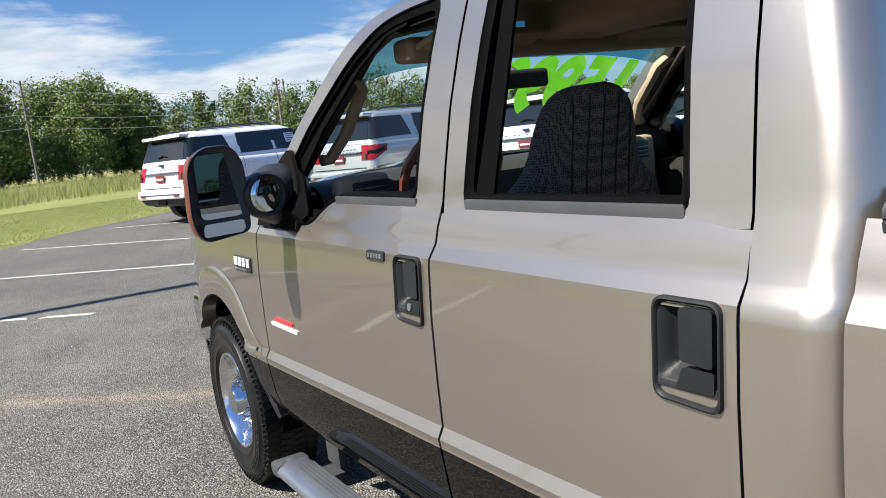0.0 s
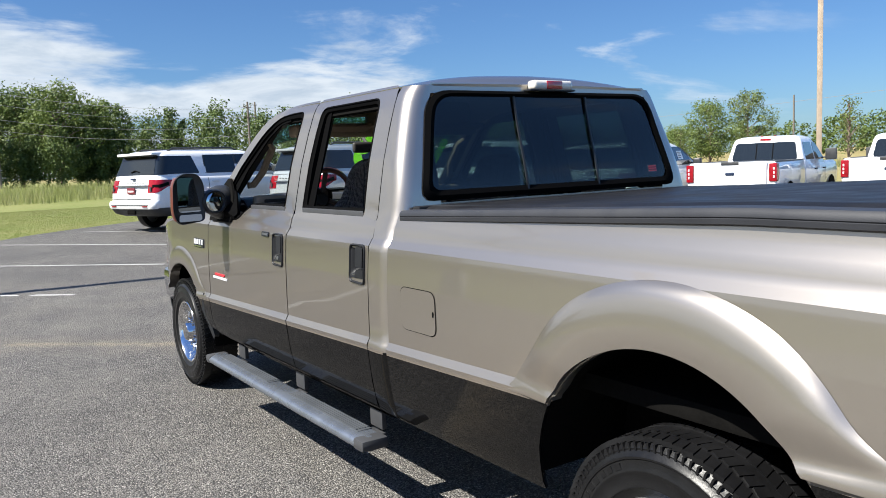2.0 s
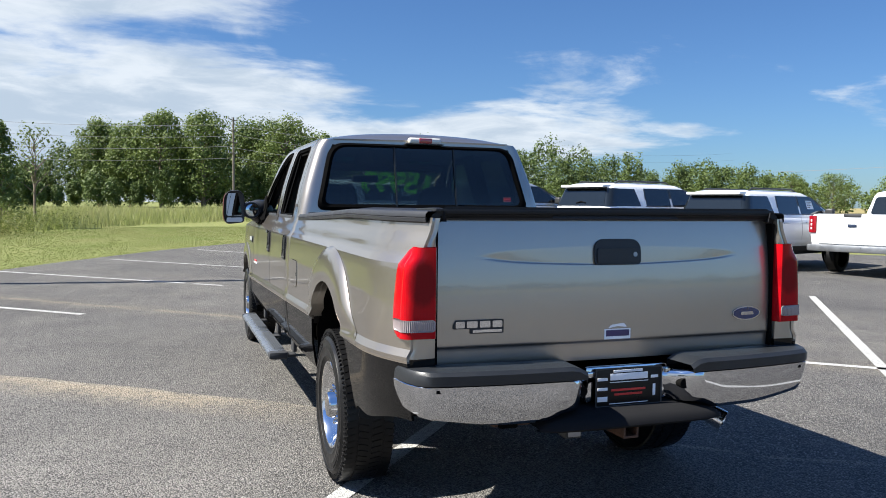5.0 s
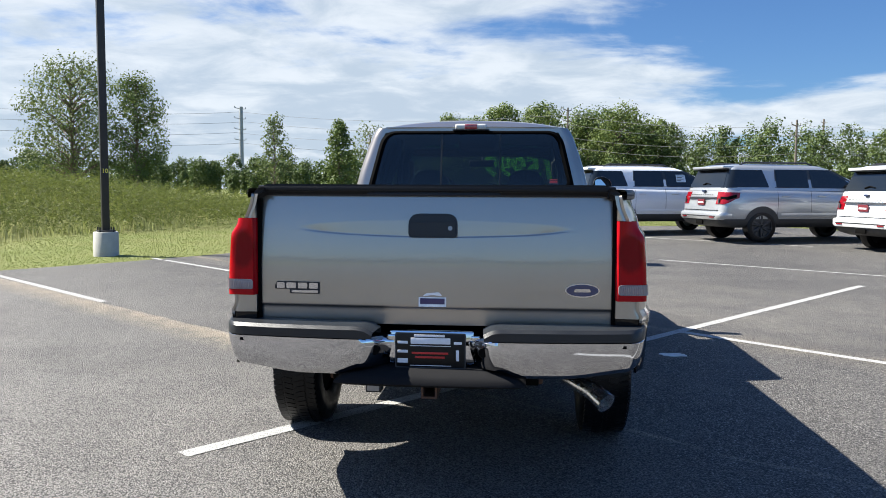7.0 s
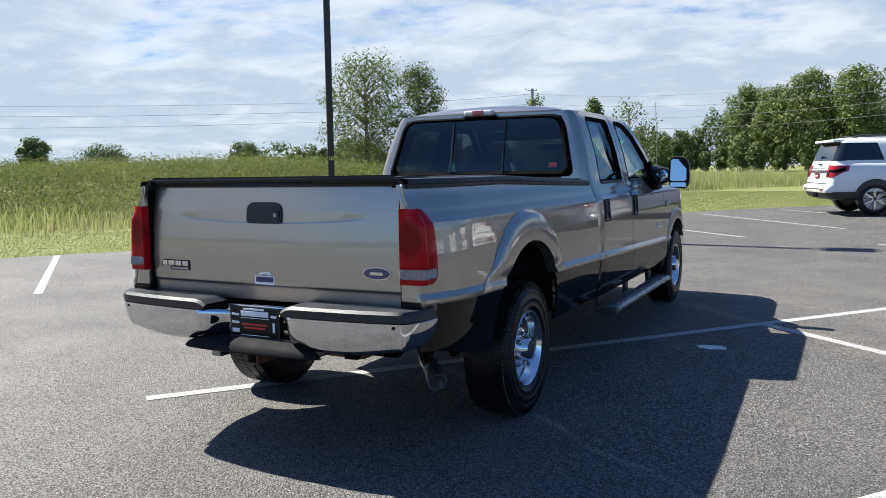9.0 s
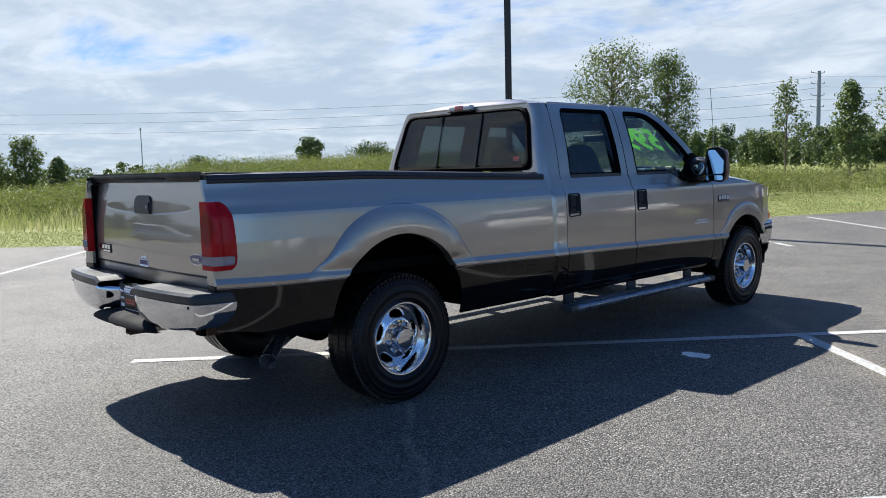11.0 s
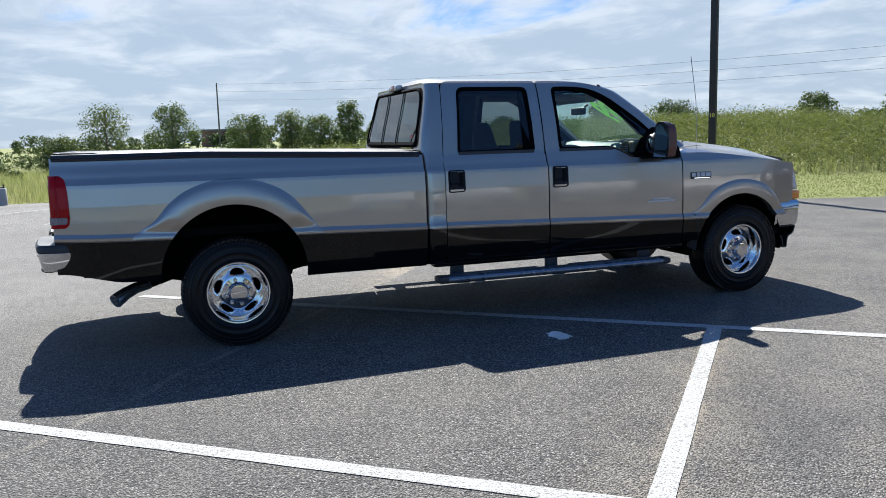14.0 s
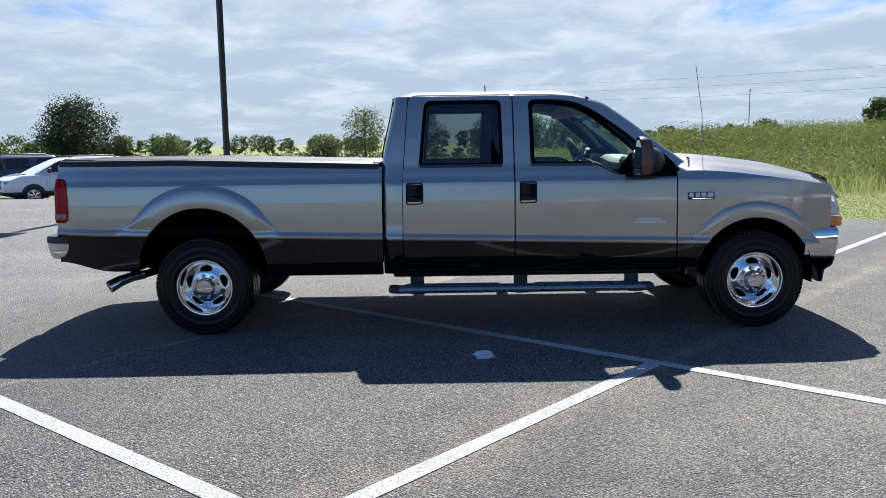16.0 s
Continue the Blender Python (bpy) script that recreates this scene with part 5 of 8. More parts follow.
def build_rear_bumper():
    # chrome face bar: stations across, wrapping forward at the ends
    def station(u):
        a = abs(u)
        if a < 0.84:
            t = a / 0.84
            return math.copysign(0.86 * t, u), -1.335 + 0.055 * t ** 3
        t = (a - 0.84) / 0.16
        return math.copysign(0.86 + 0.085 * math.sin(t * math.pi / 2), u), -1.280 + 0.03 * t + 0.20 * (1 - math.cos(t * math.pi / 2))
    top, rows = 0.762, []
    us = np.concatenate([np.linspace(-1, -0.84, 24), np.linspace(-0.84, 0.84, 61)[1:-1], np.linspace(0.84, 1, 24)])
    for u in us:
        x, y = station(u)
        notch = 1 - smoothstep(0.30, 0.40, abs(x))
        low = 0.585 + 0.035 * smoothstep(0.55, 0.95, abs(x)) + 0.030 * notch
        hi = top - 0.020 * (1 - smoothstep(0.20, 0.30, abs(x)))
        dent = 0.112 * (1 - smoothstep(0.165, 0.290, abs(x)))
        sec = [(0.045, hi + 0.004), (0.010, hi), (0.0, hi - 0.012), (0.003, (hi + low) / 2 + 0.03), (0.009, (hi + low) / 2), (0.020, low + 0.03), (0.034, low + 0.008), (0.058, low)]
        (xa, ya), (xb, yb) = station(max(-1, u - 0.006)), station(min(1, u + 0.006))
        d = Vector((yb - ya, xa - xb)).normalized()
        rows.append([(x - d.x * o, y - d.y * o + dent, z) for o, z in sec])
    bp = part("rear_bumper", grid(rows), CHROME, truck, "chrome rear step bumper")
    thick(bp, 0.012)
    # black top pads either side of the plate
    for s in (-1, 1):
        rows = []
        for k in range(24):
            u = 0.235 + (1.0 - 0.235) * k / 23
            x, y = station(s * u)
            endp = smoothstep(0, 0.06, (u - 0.235)) ** 0.5
            deep = 0.16 if u < 0.84 else 0.16 * (1 - 0.8 * smoothstep(0.84, 1.0, u))
            hgt = 0.762 + (0.806 - 0.762) * (0.45 + 0.55 * endp)
            rows.append([(x, y - 0.004, 0.755), (x, y - 0.006, hgt - 0.014), (x - s * 0.004, y + 0.008, hgt), (x - s * 0.012, y + deep, hgt), (x - s * 0.012, y + deep, 0.755)])
        part("step_pad", grid(rows), BLACKPLASTIC, bp, "black rubber bumper step pad")
    # lower centre step pad
    rows = []
    for k in range(27):
        u = -1 + k / 13
        x = u * 0.42
        f = math.sqrt(max(0.0, 1 - abs(u) ** 3.5))
        rows.append([(x, -1.25, 0.550), (x, -1.28 - 0.030 * f, 0.548), (x, -1.29 - 0.052 * f, 0.553), (x, -1.295 - 0.060 * f, 0.552 + 0.012 * f), (x, -1.292 - 0.058 * f, 0.556 + 0.030 * f), (x, -1.285 - 0.044 * f, 0.558 + 0.044 * f), (x, -1.28 - 0.015 * f, 0.560 + 0.051 * f), (x, -1.25, 0.561 + 0.054 * f), (x, -1.17, 0.562 + 0.064 * f)])
    part("centre_step_pad", grid(rows), surface("matte_step_pad", (0.010, 0.010, 0.011), 0.8, spec=0.10, bump=0.2, fine=200), bp, "black plastic lower step pad")
    # plate recess: bright plate, lamps, and a dark dealer plate with bars
    sunk = Matrix.Translation((0.015, 0.095, -0.024))
    part("plate_bracket", box((-0.20, -1.316, 0.655), (0.18, -1.300, 0.800), 0.015, m=sunk), CHROME, bp)
    for s in (-1, 1):
        part("bumper_hole", tube([(s * 0.236, -1.291, 0.698), (s * 0.236, -1.230, 0.698)], 0.021, 16), UNDER, bp)
        part("plate_lamp", box((s * 0.185 - 0.020, -1.330, 0.760), (s * 0.185 + 0.020, -1.312, 0.782), 0.006, m=sunk), CHROME, bp)
    pl = part("licence_plate", box((-0.165, -1.336, 0.640), (0.140, -1.331, 0.792), 0.002, m=sunk), surface("plate_black", (0.004, 0.004, 0.0045), 0.35, spec=0.25), bp, "black dealer plate with white and red bars")
    frame_bm = bmesh.new()
    o = rounded([(-0.168, 0.637), (0.143, 0.637), (0.143, 0.795), (-0.168, 0.795)], 0.01)
    i = [(-0.0125 + (p[0] + 0.0125) * 0.965, 0.716 + (p[1] - 0.716) * 0.93) for p in o]
    add_ring(frame_bm, [(x, -1.3395, z) for x, z in o], [(x, -1.3385, z) for x, z in i])
    bmesh.ops.transform(frame_bm, matrix=sunk, verts=frame_bm.verts)
    part("plate_frame", frame_bm, GREYTRIM, pl)
    white = surface("plate_white", (0.70, 0.70, 0.72), 0.4)
    redp = surface("plate_red", (0.50, 0.015, 0.015), 0.4)
    for a, b, c, d, mat in ((-0.10, 0.745, 0.075, 0.772, white), (-0.085, 0.776, 0.05, 0.786, white), (-0.158, 0.745, -0.112, 0.757, white), (-0.158, 0.705, -0.112, 0.717, white), (-0.158, 0.660, -0.112, 0.680, white), (0.09, 0.745, 0.125, 0.757, white), (0.10, 0.672, 0.113, 0.720, white)):
        part("plate_bar", box((a, -1.3385, b), (c, -1.3365, d), 0.0008, m=sunk), mat, pl)
    for x0, x1, z in ((-0.095, 0.065, 0.700), (-0.08, 0.05, 0.682)):
        part("plate_bar", box((x0, -1.3385, z), (x1, -1.3365, z + 0.009), 0.0008, m=sunk), redp, pl)
    part("plate_line", box((-0.103, -1.3385, 0.648), (0.078, -1.3370, 0.651), 0.0005, m=sunk), white, pl)
    part("plate_line", box((-0.103, -1.3385, 0.735), (0.078, -1.3370, 0.738), 0.0005, m=sunk), white, pl)
    shelf = bmesh.new()
    for lo, hi in (((-0.84, -1.285, 0.728), (-0.30, -0.80, 0.740)), ((-0.30, -1.205, 0.728), (0.30, -0.80, 0.740)), ((0.30, -1.285, 0.728), (0.84, -0.80, 0.740))):
        add_box(shelf, lo, hi)
    part("bumper_shelf", shelf, UNDER, bp, "black shelf between bumper and tailgate", smooth=False)
    # hitch receiver, wiring socket, exhaust
    hr = bmesh.new()
    for lo, hi in (((-0.035, -1.27, 0.552), (0.035, -0.9, 0.562)), ((-0.035, -1.27, 0.485), (0.035, -0.9, 0.495)), ((-0.035, -1.27, 0.495), (-0.025, -0.9, 0.552)), ((0.025, -1.27, 0.495), (0.035, -0.9, 0.552))):
        add_box(hr, lo, hi, 0.002)
    part("hitch_receiver", hr, RUST, bp, "rusty square hitch receiver", smooth=False)
    part("hitch_bar", box((-0.50, -1.02, 0.50), (0.50, -0.92, 0.58), 0.01), RUST, bp)
    sock = part("wiring_socket", box((-0.285, -1.25, 0.500), (-0.215, -1.18, 0.570), 0.006), BLACKPLASTIC, bp)
    part("socket_rim", box((-0.278, -1.256, 0.508), (-0.222, -1.249, 0.562), 0.004), STEEL, sock)
    ex = bmesh.new()
    add_tube(ex, [(0.50, 0.45, 0.44), (0.56, 0.15, 0.52), (0.58, -0.10, 0.56), (0.58, -0.32, 0.53), (0.60, -0.50, 0.475), (0.63, -0.62, 0.442)], 0.032, 16, cap=False)
    part("exhaust_pipe", ex, UNDER, truck)
    ex = bmesh.new()
    add_tube(ex, [(0.62, -0.60, 0.445), (0.68, -0.69, 0.435), (0.75, -0.76, 0.412), (0.81, -0.83, 0.372)], [0.036, 0.040, 0.045, 0.052], 18, cap=False)
    tip = part("exhaust_tip", ex, surface("bright_tip", (0.82, 0.82, 0.84), 0.22, 0.95), truck, "chrome turned-down exhaust tip")
    thick(tip, 0.004)


def build_cover():
    """Soft black cover over the bed, with a raised frame edge and slight sag."""
    rows = []
    for y in [-1.138, -1.140, -1.132, -1.11, -1.08, *np.linspace(-1.0, 1.30, 22), 1.35, 1.38, 1.395]:
        row = []
        lift = 0.0 if -1.12 < y < 1.37 else 0.012
        for k in range(33):
            u = -1 + k / 16
            x = u * (0.865 - 0.062 * smoothstep(-0.70, -1.12, y))
            z = 1.370 + bed_lift(y) - 0.010 * (1 - u * u) * math.sin(math.pi * min(1, max(0, (y + 1.15) / 2.5))) - lift + 0.002 * math.sin(7 * y) * (1 - u * u)
            if abs(u) > 0.93:
                z -= 0.030 * ((abs(u) - 0.93) / 0.07) ** 2
            row.append((x, y, z))
        rows.append(row)
    cv = part("bed_cover", grid(rows), VINYL, truck, "black vinyl soft bed cover")
    if sum(f.normal.z for f in cv.data.polygons) < 0:
        cv.data.flip_normals()
    thick(cv, 0.022)
    for s in (-1, 1):
        cover_rail = part("cover_rail", box((min(s * 0.765, s * 0.795), -1.10, 1.372), (max(s * 0.765, s * 0.795), 1.38, 1.388), 0.004), BLACKPLASTIC, cv)
        for v in cover_rail.data.vertices:
            v.co.z += bed_lift(v.co.y) - 0.014
    part("cover_header", box((-0.80, -1.140, 1.386), (0.80, -1.10, 1.410), 0.008), VINYL, cv)
    part("cover_front_bar", box((-0.86, 1.35, 1.330), (0.86, 1.405, 1.360), 0.008), VINYL, cv)


def build_back_glass():
    def lay(x, z, h):
        return (x, 1.425 + 0.10 * smoothstep(1.30, 1.90, z) - 0.010 + 0.008 * (abs(x) / 0.8) ** 4 - h, z)
    outer = rounded([(-0.800, 1.375), (0.800, 1.375), (0.690, 1.848), (-0.690, 1.848)], [0.06, 0.06, 0.11, 0.11], 7)
    inner = rounded([(-0.745, 1.418), (0.745, 1.418), (0.648, 1.822), (-0.648, 1.822)], [0.05, 0.05, 0.09, 0.09], 7)
    bm = bmesh.new()
    n = 120
    o, i = resample(outer, n), resample(inner, n)
    add_ring(bm, [lay(x, z, 0.002) for x, z in o], [lay((x + p) / 2, (z + q) / 2, 0.014) for (x, z), (p, q) in zip(o, i)])
    add_ring(bm, [lay((x + p) / 2, (z + q) / 2, 0.014) for (x, z), (p, q) in zip(o, i)], [lay(x, z, 0.004) for x, z in i])
    bmesh.ops.remove_doubles(bm, verts=bm.verts, dist=1e-5)
    gasket = part("window_gasket", bm, RUBBERSEAL, truck, "black rubber rear window gasket")
    rows = []
    for z in np.linspace(1.40, 1.835, 14):
        w = interp([(1.36, 0.752), (1.70, 0.700), (1.76, 0.685), (1.80, 0.66), (1.835, 0.60)], z)
        rows.append([lay(x * w, z, -0.004) for x in np.linspace(-1, 1, 25)])
    pane = part("rear_window", grid(rows), BACKTINT, gasket, "dark tinted sliding rear window")
    thick(pane, 0.004)
    pane.visible_shadow = False
    for x0 in (-0.225, 0.225):
        bm = bmesh.new()
        rows = [[lay(x0 - 0.005, z, 0.004), lay(x0 + 0.005, z, 0.004)] for z in np.linspace(1.40, 1.824, 8)]
        add_grid(bm, rows)
        thick(part("window_divider", bm, BLACKPLASTIC, gasket), 0.008)
    sticker = part("window_sticker", slab(rounded([(0.600, 1.445), (0.665, 1.445), (0.665, 1.480), (0.600, 1.480)], 0.004), lambda x, z, h: lay(x, z, -0.002 + h), 0.002), surface("sticker_white", (0.10, 0.09, 0.09), 0.5), gasket, "small red and white window sticker")
    for k in range(3):
        part("sticker_bar", slab([(0.604, 1.449 + 0.011 * k), (0.661, 1.449 + 0.011 * k), (0.661, 1.454 + 0.011 * k), (0.604, 1.454 + 0.011 * k)], lambda x, z, h: lay(x, z, 0.0005 + h), 0.001), surface("sticker_red", (0.40, 0.03, 0.04), 0.5), sticker)
    # third brake lamp
    red = surface("brake_red", (0.35, 0.015, 0.02), 0.15, coat=1.0)
    milk = surface("lamp_white", (0.55, 0.53, 0.48), 0.25, coat=1.0)
    bl = part("brake_lamp", box((-0.122, 1.470, 1.856), (0.122, 1.53, 1.900), 0.017, 3), milk, truck, "high white and red brake lamp")
    part("red_lens", box((-0.048, 1.467, 1.859), (0.050, 1.50, 1.897), 0.006), red, bl)
    part("lamp_seal", box((-0.142, 1.478, 1.850), (0.142, 1.53, 1.859), 0.004), BLACKPLASTIC, bl)


def build_side_mirror(s):
    base = bmesh.new()
    rows = []
    for t, (y, zb, zt) in enumerate(((3.30, 1.245, 1.29), (3.38, 1.24, 1.40), (3.50, 1.24, 1.455), (3.60, 1.245, 1.40), (3.69, 1.25, 1.30))):
        xb = body_x(y, 1.24)
        xt = body_x(y, zt)
        rows.append([(s * (xb + 0.006), y, zb), (s * (xb + 0.05 - 0.02 * abs(t - 2)), y, (zb * 2 + zt) / 3), (s * (xt + 0.035 - 0.015 * abs(t - 2)), y, (zb + 2 * zt) / 3), (s * (xt + 0.002), y, zt)])
    add_grid(base, rows)
    ob = part("side_mirror", base, RUBBERSEAL, truck, "black towing mirror on twin arms")
    thick(ob, 0.01)
    sail = rounded([(3.34, 1.226), (3.738, 1.226), (3.738, 1.316), (3.60, 1.445), (3.50, 1.50), (3.40, 1.40)], [0.02, 0.01, 0.02, 0.03, 0.04, 0.05])
    part("mirror_sail", side_plate(sail, s, 0.003, 0.014), UNDER, ob, "black mirror mounting panel")
    # knuckle and arms
    part("mirror_knuckle", tube([(s * 0.885, 3.60, 1.325), (s * 0.925, 3.55, 1.338), (s * 0.975, 3.50, 1.347), (s * 1.02, 3.465, 1.352), (s * 1.065, 3.45, 1.352)], [0.085, 0.112, 0.104, 0.085, 0.045], 20), BLACKPLASTIC, ob)
    for z in (1.31, 1.40):
        part("mirror_arm", tube([(s * 1.03, 3.445, z), (s * 1.10, 3.44, z), (s * 1.16, 3.44, z)], 0.020, 10), BLACKPLASTIC, ob)
    ball = lathe([(0.0, -0.008), (0.030, -0.0065), (0.048, -0.003), (0.060, 0.002)], 28)
    bmesh.ops.transform(ball, matrix=Matrix.Translation((s * 1.035, 3.385, 1.352)) @ Matrix.Rotation(radians(90), 4, "Z") @ Matrix.Rotation(radians(-8 * s), 4, "Z"), verts=ball.verts)
    part("convex_mirror", ball, MIRROR, ob, "small round convex mirror")
    bezel = lathe([(0.058, 0.001), (0.062, -0.008), (0.070, -0.008), (0.078, 0.004), (0.078, 0.040), (0.060, 0.075), (0.030, 0.095)], 28)
    bmesh.ops.transform(bezel, matrix=Matrix.Translation((s * 1.035, 3.385, 1.352)) @ Matrix.Rotation(radians(90), 4, "Z") @ Matrix.Rotation(radians(-8 * s), 4, "Z"), verts=bezel.verts)
    part("mirror_bezel", bezel, BLACKPLASTIC, ob, "black bowl round the convex mirror")
    # head
    out = rounded([(1.105, 1.245), (1.285, 1.225), (1.320, 1.30), (1.310, 1.49), (1.250, 1.548), (1.135, 1.545), (1.098, 1.48)], [0.03, 0.04, 0.06, 0.05, 0.05, 0.05, 0.06], 5)
    out = [(1.105 + (x - 1.105) * 0.86, 1.235 + (z - 1.235) * 0.94) for x, z in out]
    loops = []
    cx, cz = 1.193, 1.381
    for y, k in ((3.388, 0.97), (3.380, 1.0), (3.400, 1.02), (3.435, 0.99), (3.462, 0.90), (3.480, 0.72), (3.487, 0.45)):
        loops.append([(s * (cx + (x - cx) * k), y + 0.03 * (x - cx), cz + (z - cz) * k) for x, z in out])
    bm = bmesh.new()
    vs = [[bm.verts.new(p) for p in lp] for lp in loops]
    for a, b in zip(vs, vs[1:]):
        for k in range(len(a)):
            bm.faces.new((a[k], a[(k + 1) % len(a)], b[(k + 1) % len(b)], b[k]))
    bm.faces.new(vs[-1])
    inner = [bm.verts.new((s * (cx + (x - cx) * 0.90), 3.392 + 0.03 * (x - cx), cz + (z - cz) * 0.93)) for x, z in out]
    for k in range(len(inner)):
        bm.faces.new((vs[0][k], vs[0][(k + 1) % len(inner)], inner[(k + 1) % len(inner)], inner[k]))
    bm.faces.new(inner[::-1])
    head = part("mirror_head", bm, BLACKPLASTIC, ob, "black mirror housing")
    sharp(head, 50)
    for za, zb, name in ((1.300, 1.505, "mirror_glass"), (1.245, 1.286, "lower_mirror_glass")):
        g = rounded([(1.118, za), (1.263, za), (1.258, zb), (1.121, zb)], 0.025 if zb > 1.4 else 0.012)
        bm = slab(g, lambda x, z, h: (s * x, 3.386 + 0.03 * (x - cx) - h + (0.18 if s < 0 else -0.12) * (cx - x) + (0.03 if s < 0 else 0.10) * (z - 1.39), z), 0.004)
        part(name, bm, MIRROR, head, "mirror glass", smooth=False)
    orange = bpy.data.materials.get("amber_marker") or surface("amber_marker", (0.085, 0.020, 0.012), 0.38, coat=0.25)
    rows = []
    fine_out = resample(out, 240)
    for z in np.linspace(1.250, 1.505, 14):
        e = max(x for x, zz in fine_out if abs(zz - z) < 0.008)
        rows.append([(s * (cx + (e - cx) * k + 0.0015), y + 0.03 * (e - cx), z) for y, k in ((3.384, 0.985), (3.388, 1.015), (3.402, 1.03), (3.432, 1.005), (3.458, 0.92))])
    part("marker_lamp", grid(rows), orange, head, "amber marker lens on the mirror")


def build_step(s):
    # tubular side step: rounded bar with ribbed pads and three brackets
    sec = rounded([(0.990, 0.345), (1.075, 0.333), (1.106, 0.346), (1.116, 0.366), (1.106, 0.386), (1.068, 0.395), (0.990, 0.392)], 0.014, 3)
    rows = []
    for y, k in ((1.475, 0.55), (1.485, 0.85), (1.51, 1.0), *((yy, 1.0) for yy in np.linspace(1.7, 3.35, 8)), (3.515, 1.0), (3.54, 0.85), (3.55, 0.55)):
        rows.append([(s * (1.05 + (x - 1.05) * k), y, 0.366 + (z - 0.366) * k) for x, z in sec] + [(s * (1.05 + (sec[0][0] - 1.05) * k), y, 0.366 + (sec[0][1] - 0.366) * k)])
    bm = grid(rows)
    ob = part("side_step", bm, STEPMETAL, truck, "grey metal running board with ribbed pads")
    for ya, yb in ((1.60, 2.35), (2.62, 3.42)):
        pad = part("step_pad", box((min(s * 0.995, s * 1.066), ya, 0.388), (max(s * 0.995, s * 1.066), yb, 0.397), 0.003), STEPPAD, ob, "ribbed grey step pad")
        for k in range(5):
            x = s * (1.003 + 0.0140 * k)
            part("pad_rib", box((x - 0.004, ya + 0.02, 0.396), (x + 0.004, yb - 0.02, 0.4005), 0.001), STEPPAD, pad)
    part("end_cap", box((min(s * 0.985, s * 1.115), 1.47, 0.343), (max(s * 0.985, s * 1.115), 1.56, 0.394), 0.018), GREYTRIM, ob)
    part("end_cap", box((min(s * 0.985, s * 1.115), 3.47, 0.343), (max(s * 0.985, s * 1.115), 3.55, 0.394), 0.018), GREYTRIM, ob)
    for y in (1.69, 2.52, 3.41):
        bm = bmesh.new()
        add_box(bm, (min(s * 0.90, s * 0.925), y - 0.055, 0.36), (max(s * 0.90, s * 0.925), y + 0.055, 0.52), 0.006)
        add_box(bm, (min(s * 0.90, s * 1.06), y - 0.055, 0.325), (max(s * 0.90, s * 1.06), y + 0.055, 0.345), 0.006)
        part("step_bracket", bm, GREYTRIM, ob, "grey step bracket")


def build_fuel_door():
    s = -1
    out = rounded([(1.058, 0.882), (1.312, 0.882), (1.320, 1.054), (1.068, 1.054)], 0.040, 6)
    n = 72
    o = resample(out, n)
    cy, cz = 1.1895, 0.968
    bm = bmesh.new()
    i = [(cy + (y - cy) * 0.972, cz + (z - cz) * 0.968) for y, z in o]
    add_ring(bm, [(s * (body_x(y, z) + 0.0015), y, z) for y, z in o], [(s * (body_x(y, z) + 0.0015), y, z) for y, z in i])
    part("fuel_door_gap", bm, UNDER, truck, "dark gap round the fuel door")
    flap = part("fuel_door", side_plate([(cy + (y - cy) * 0.972, cz + (z - cz) * 0.968) for y, z in o], s, 0.0, 0.0035), BEIGE, truck, "beige fuel door")
    part("finger_notch", side_plate([(1.079 + 0.006 * math.cos(t * math.pi / 8), 0.968 + 0.012 * math.sin(t * math.pi / 8)) for t in range(16)], s, 0.001, 0.0036), UNDER, flap)


def cloth_material():
    m, nodes, links, bsdf = shader("woven_seat_cloth")
    tc = nodes.new("ShaderNodeTexCoord")
    chk = nodes.new("ShaderNodeTexVoronoi")
    chk.inputs["Randomness"].default_value = 0.35
    chk.inputs["Scale"].default_value = 150.0
    links.new(tc.outputs["Object"], chk.inputs["Vector"])
    links.new(mix_colour(nodes, links, map_range(nodes, links, chk.outputs["Distance"], 0.22, 0.62, 0, 1), (0.014, 0.012, 0.012), (0.200, 0.170, 0.152)), bsdf.inputs["Base Color"])
    bsdf.inputs["Roughness"].default_value = 0.9
    b = nodes.new("ShaderNodeBump")
    b.inputs["Strength"].default_value, b.inputs["Distance"].default_value = 0.8, 0.006
    links.new(chk.outputs["Distance"], b.inputs["Height"])
    links.new(b.outputs[0], bsdf.inputs["Normal"])
    return m


CLOTH = cloth_material()


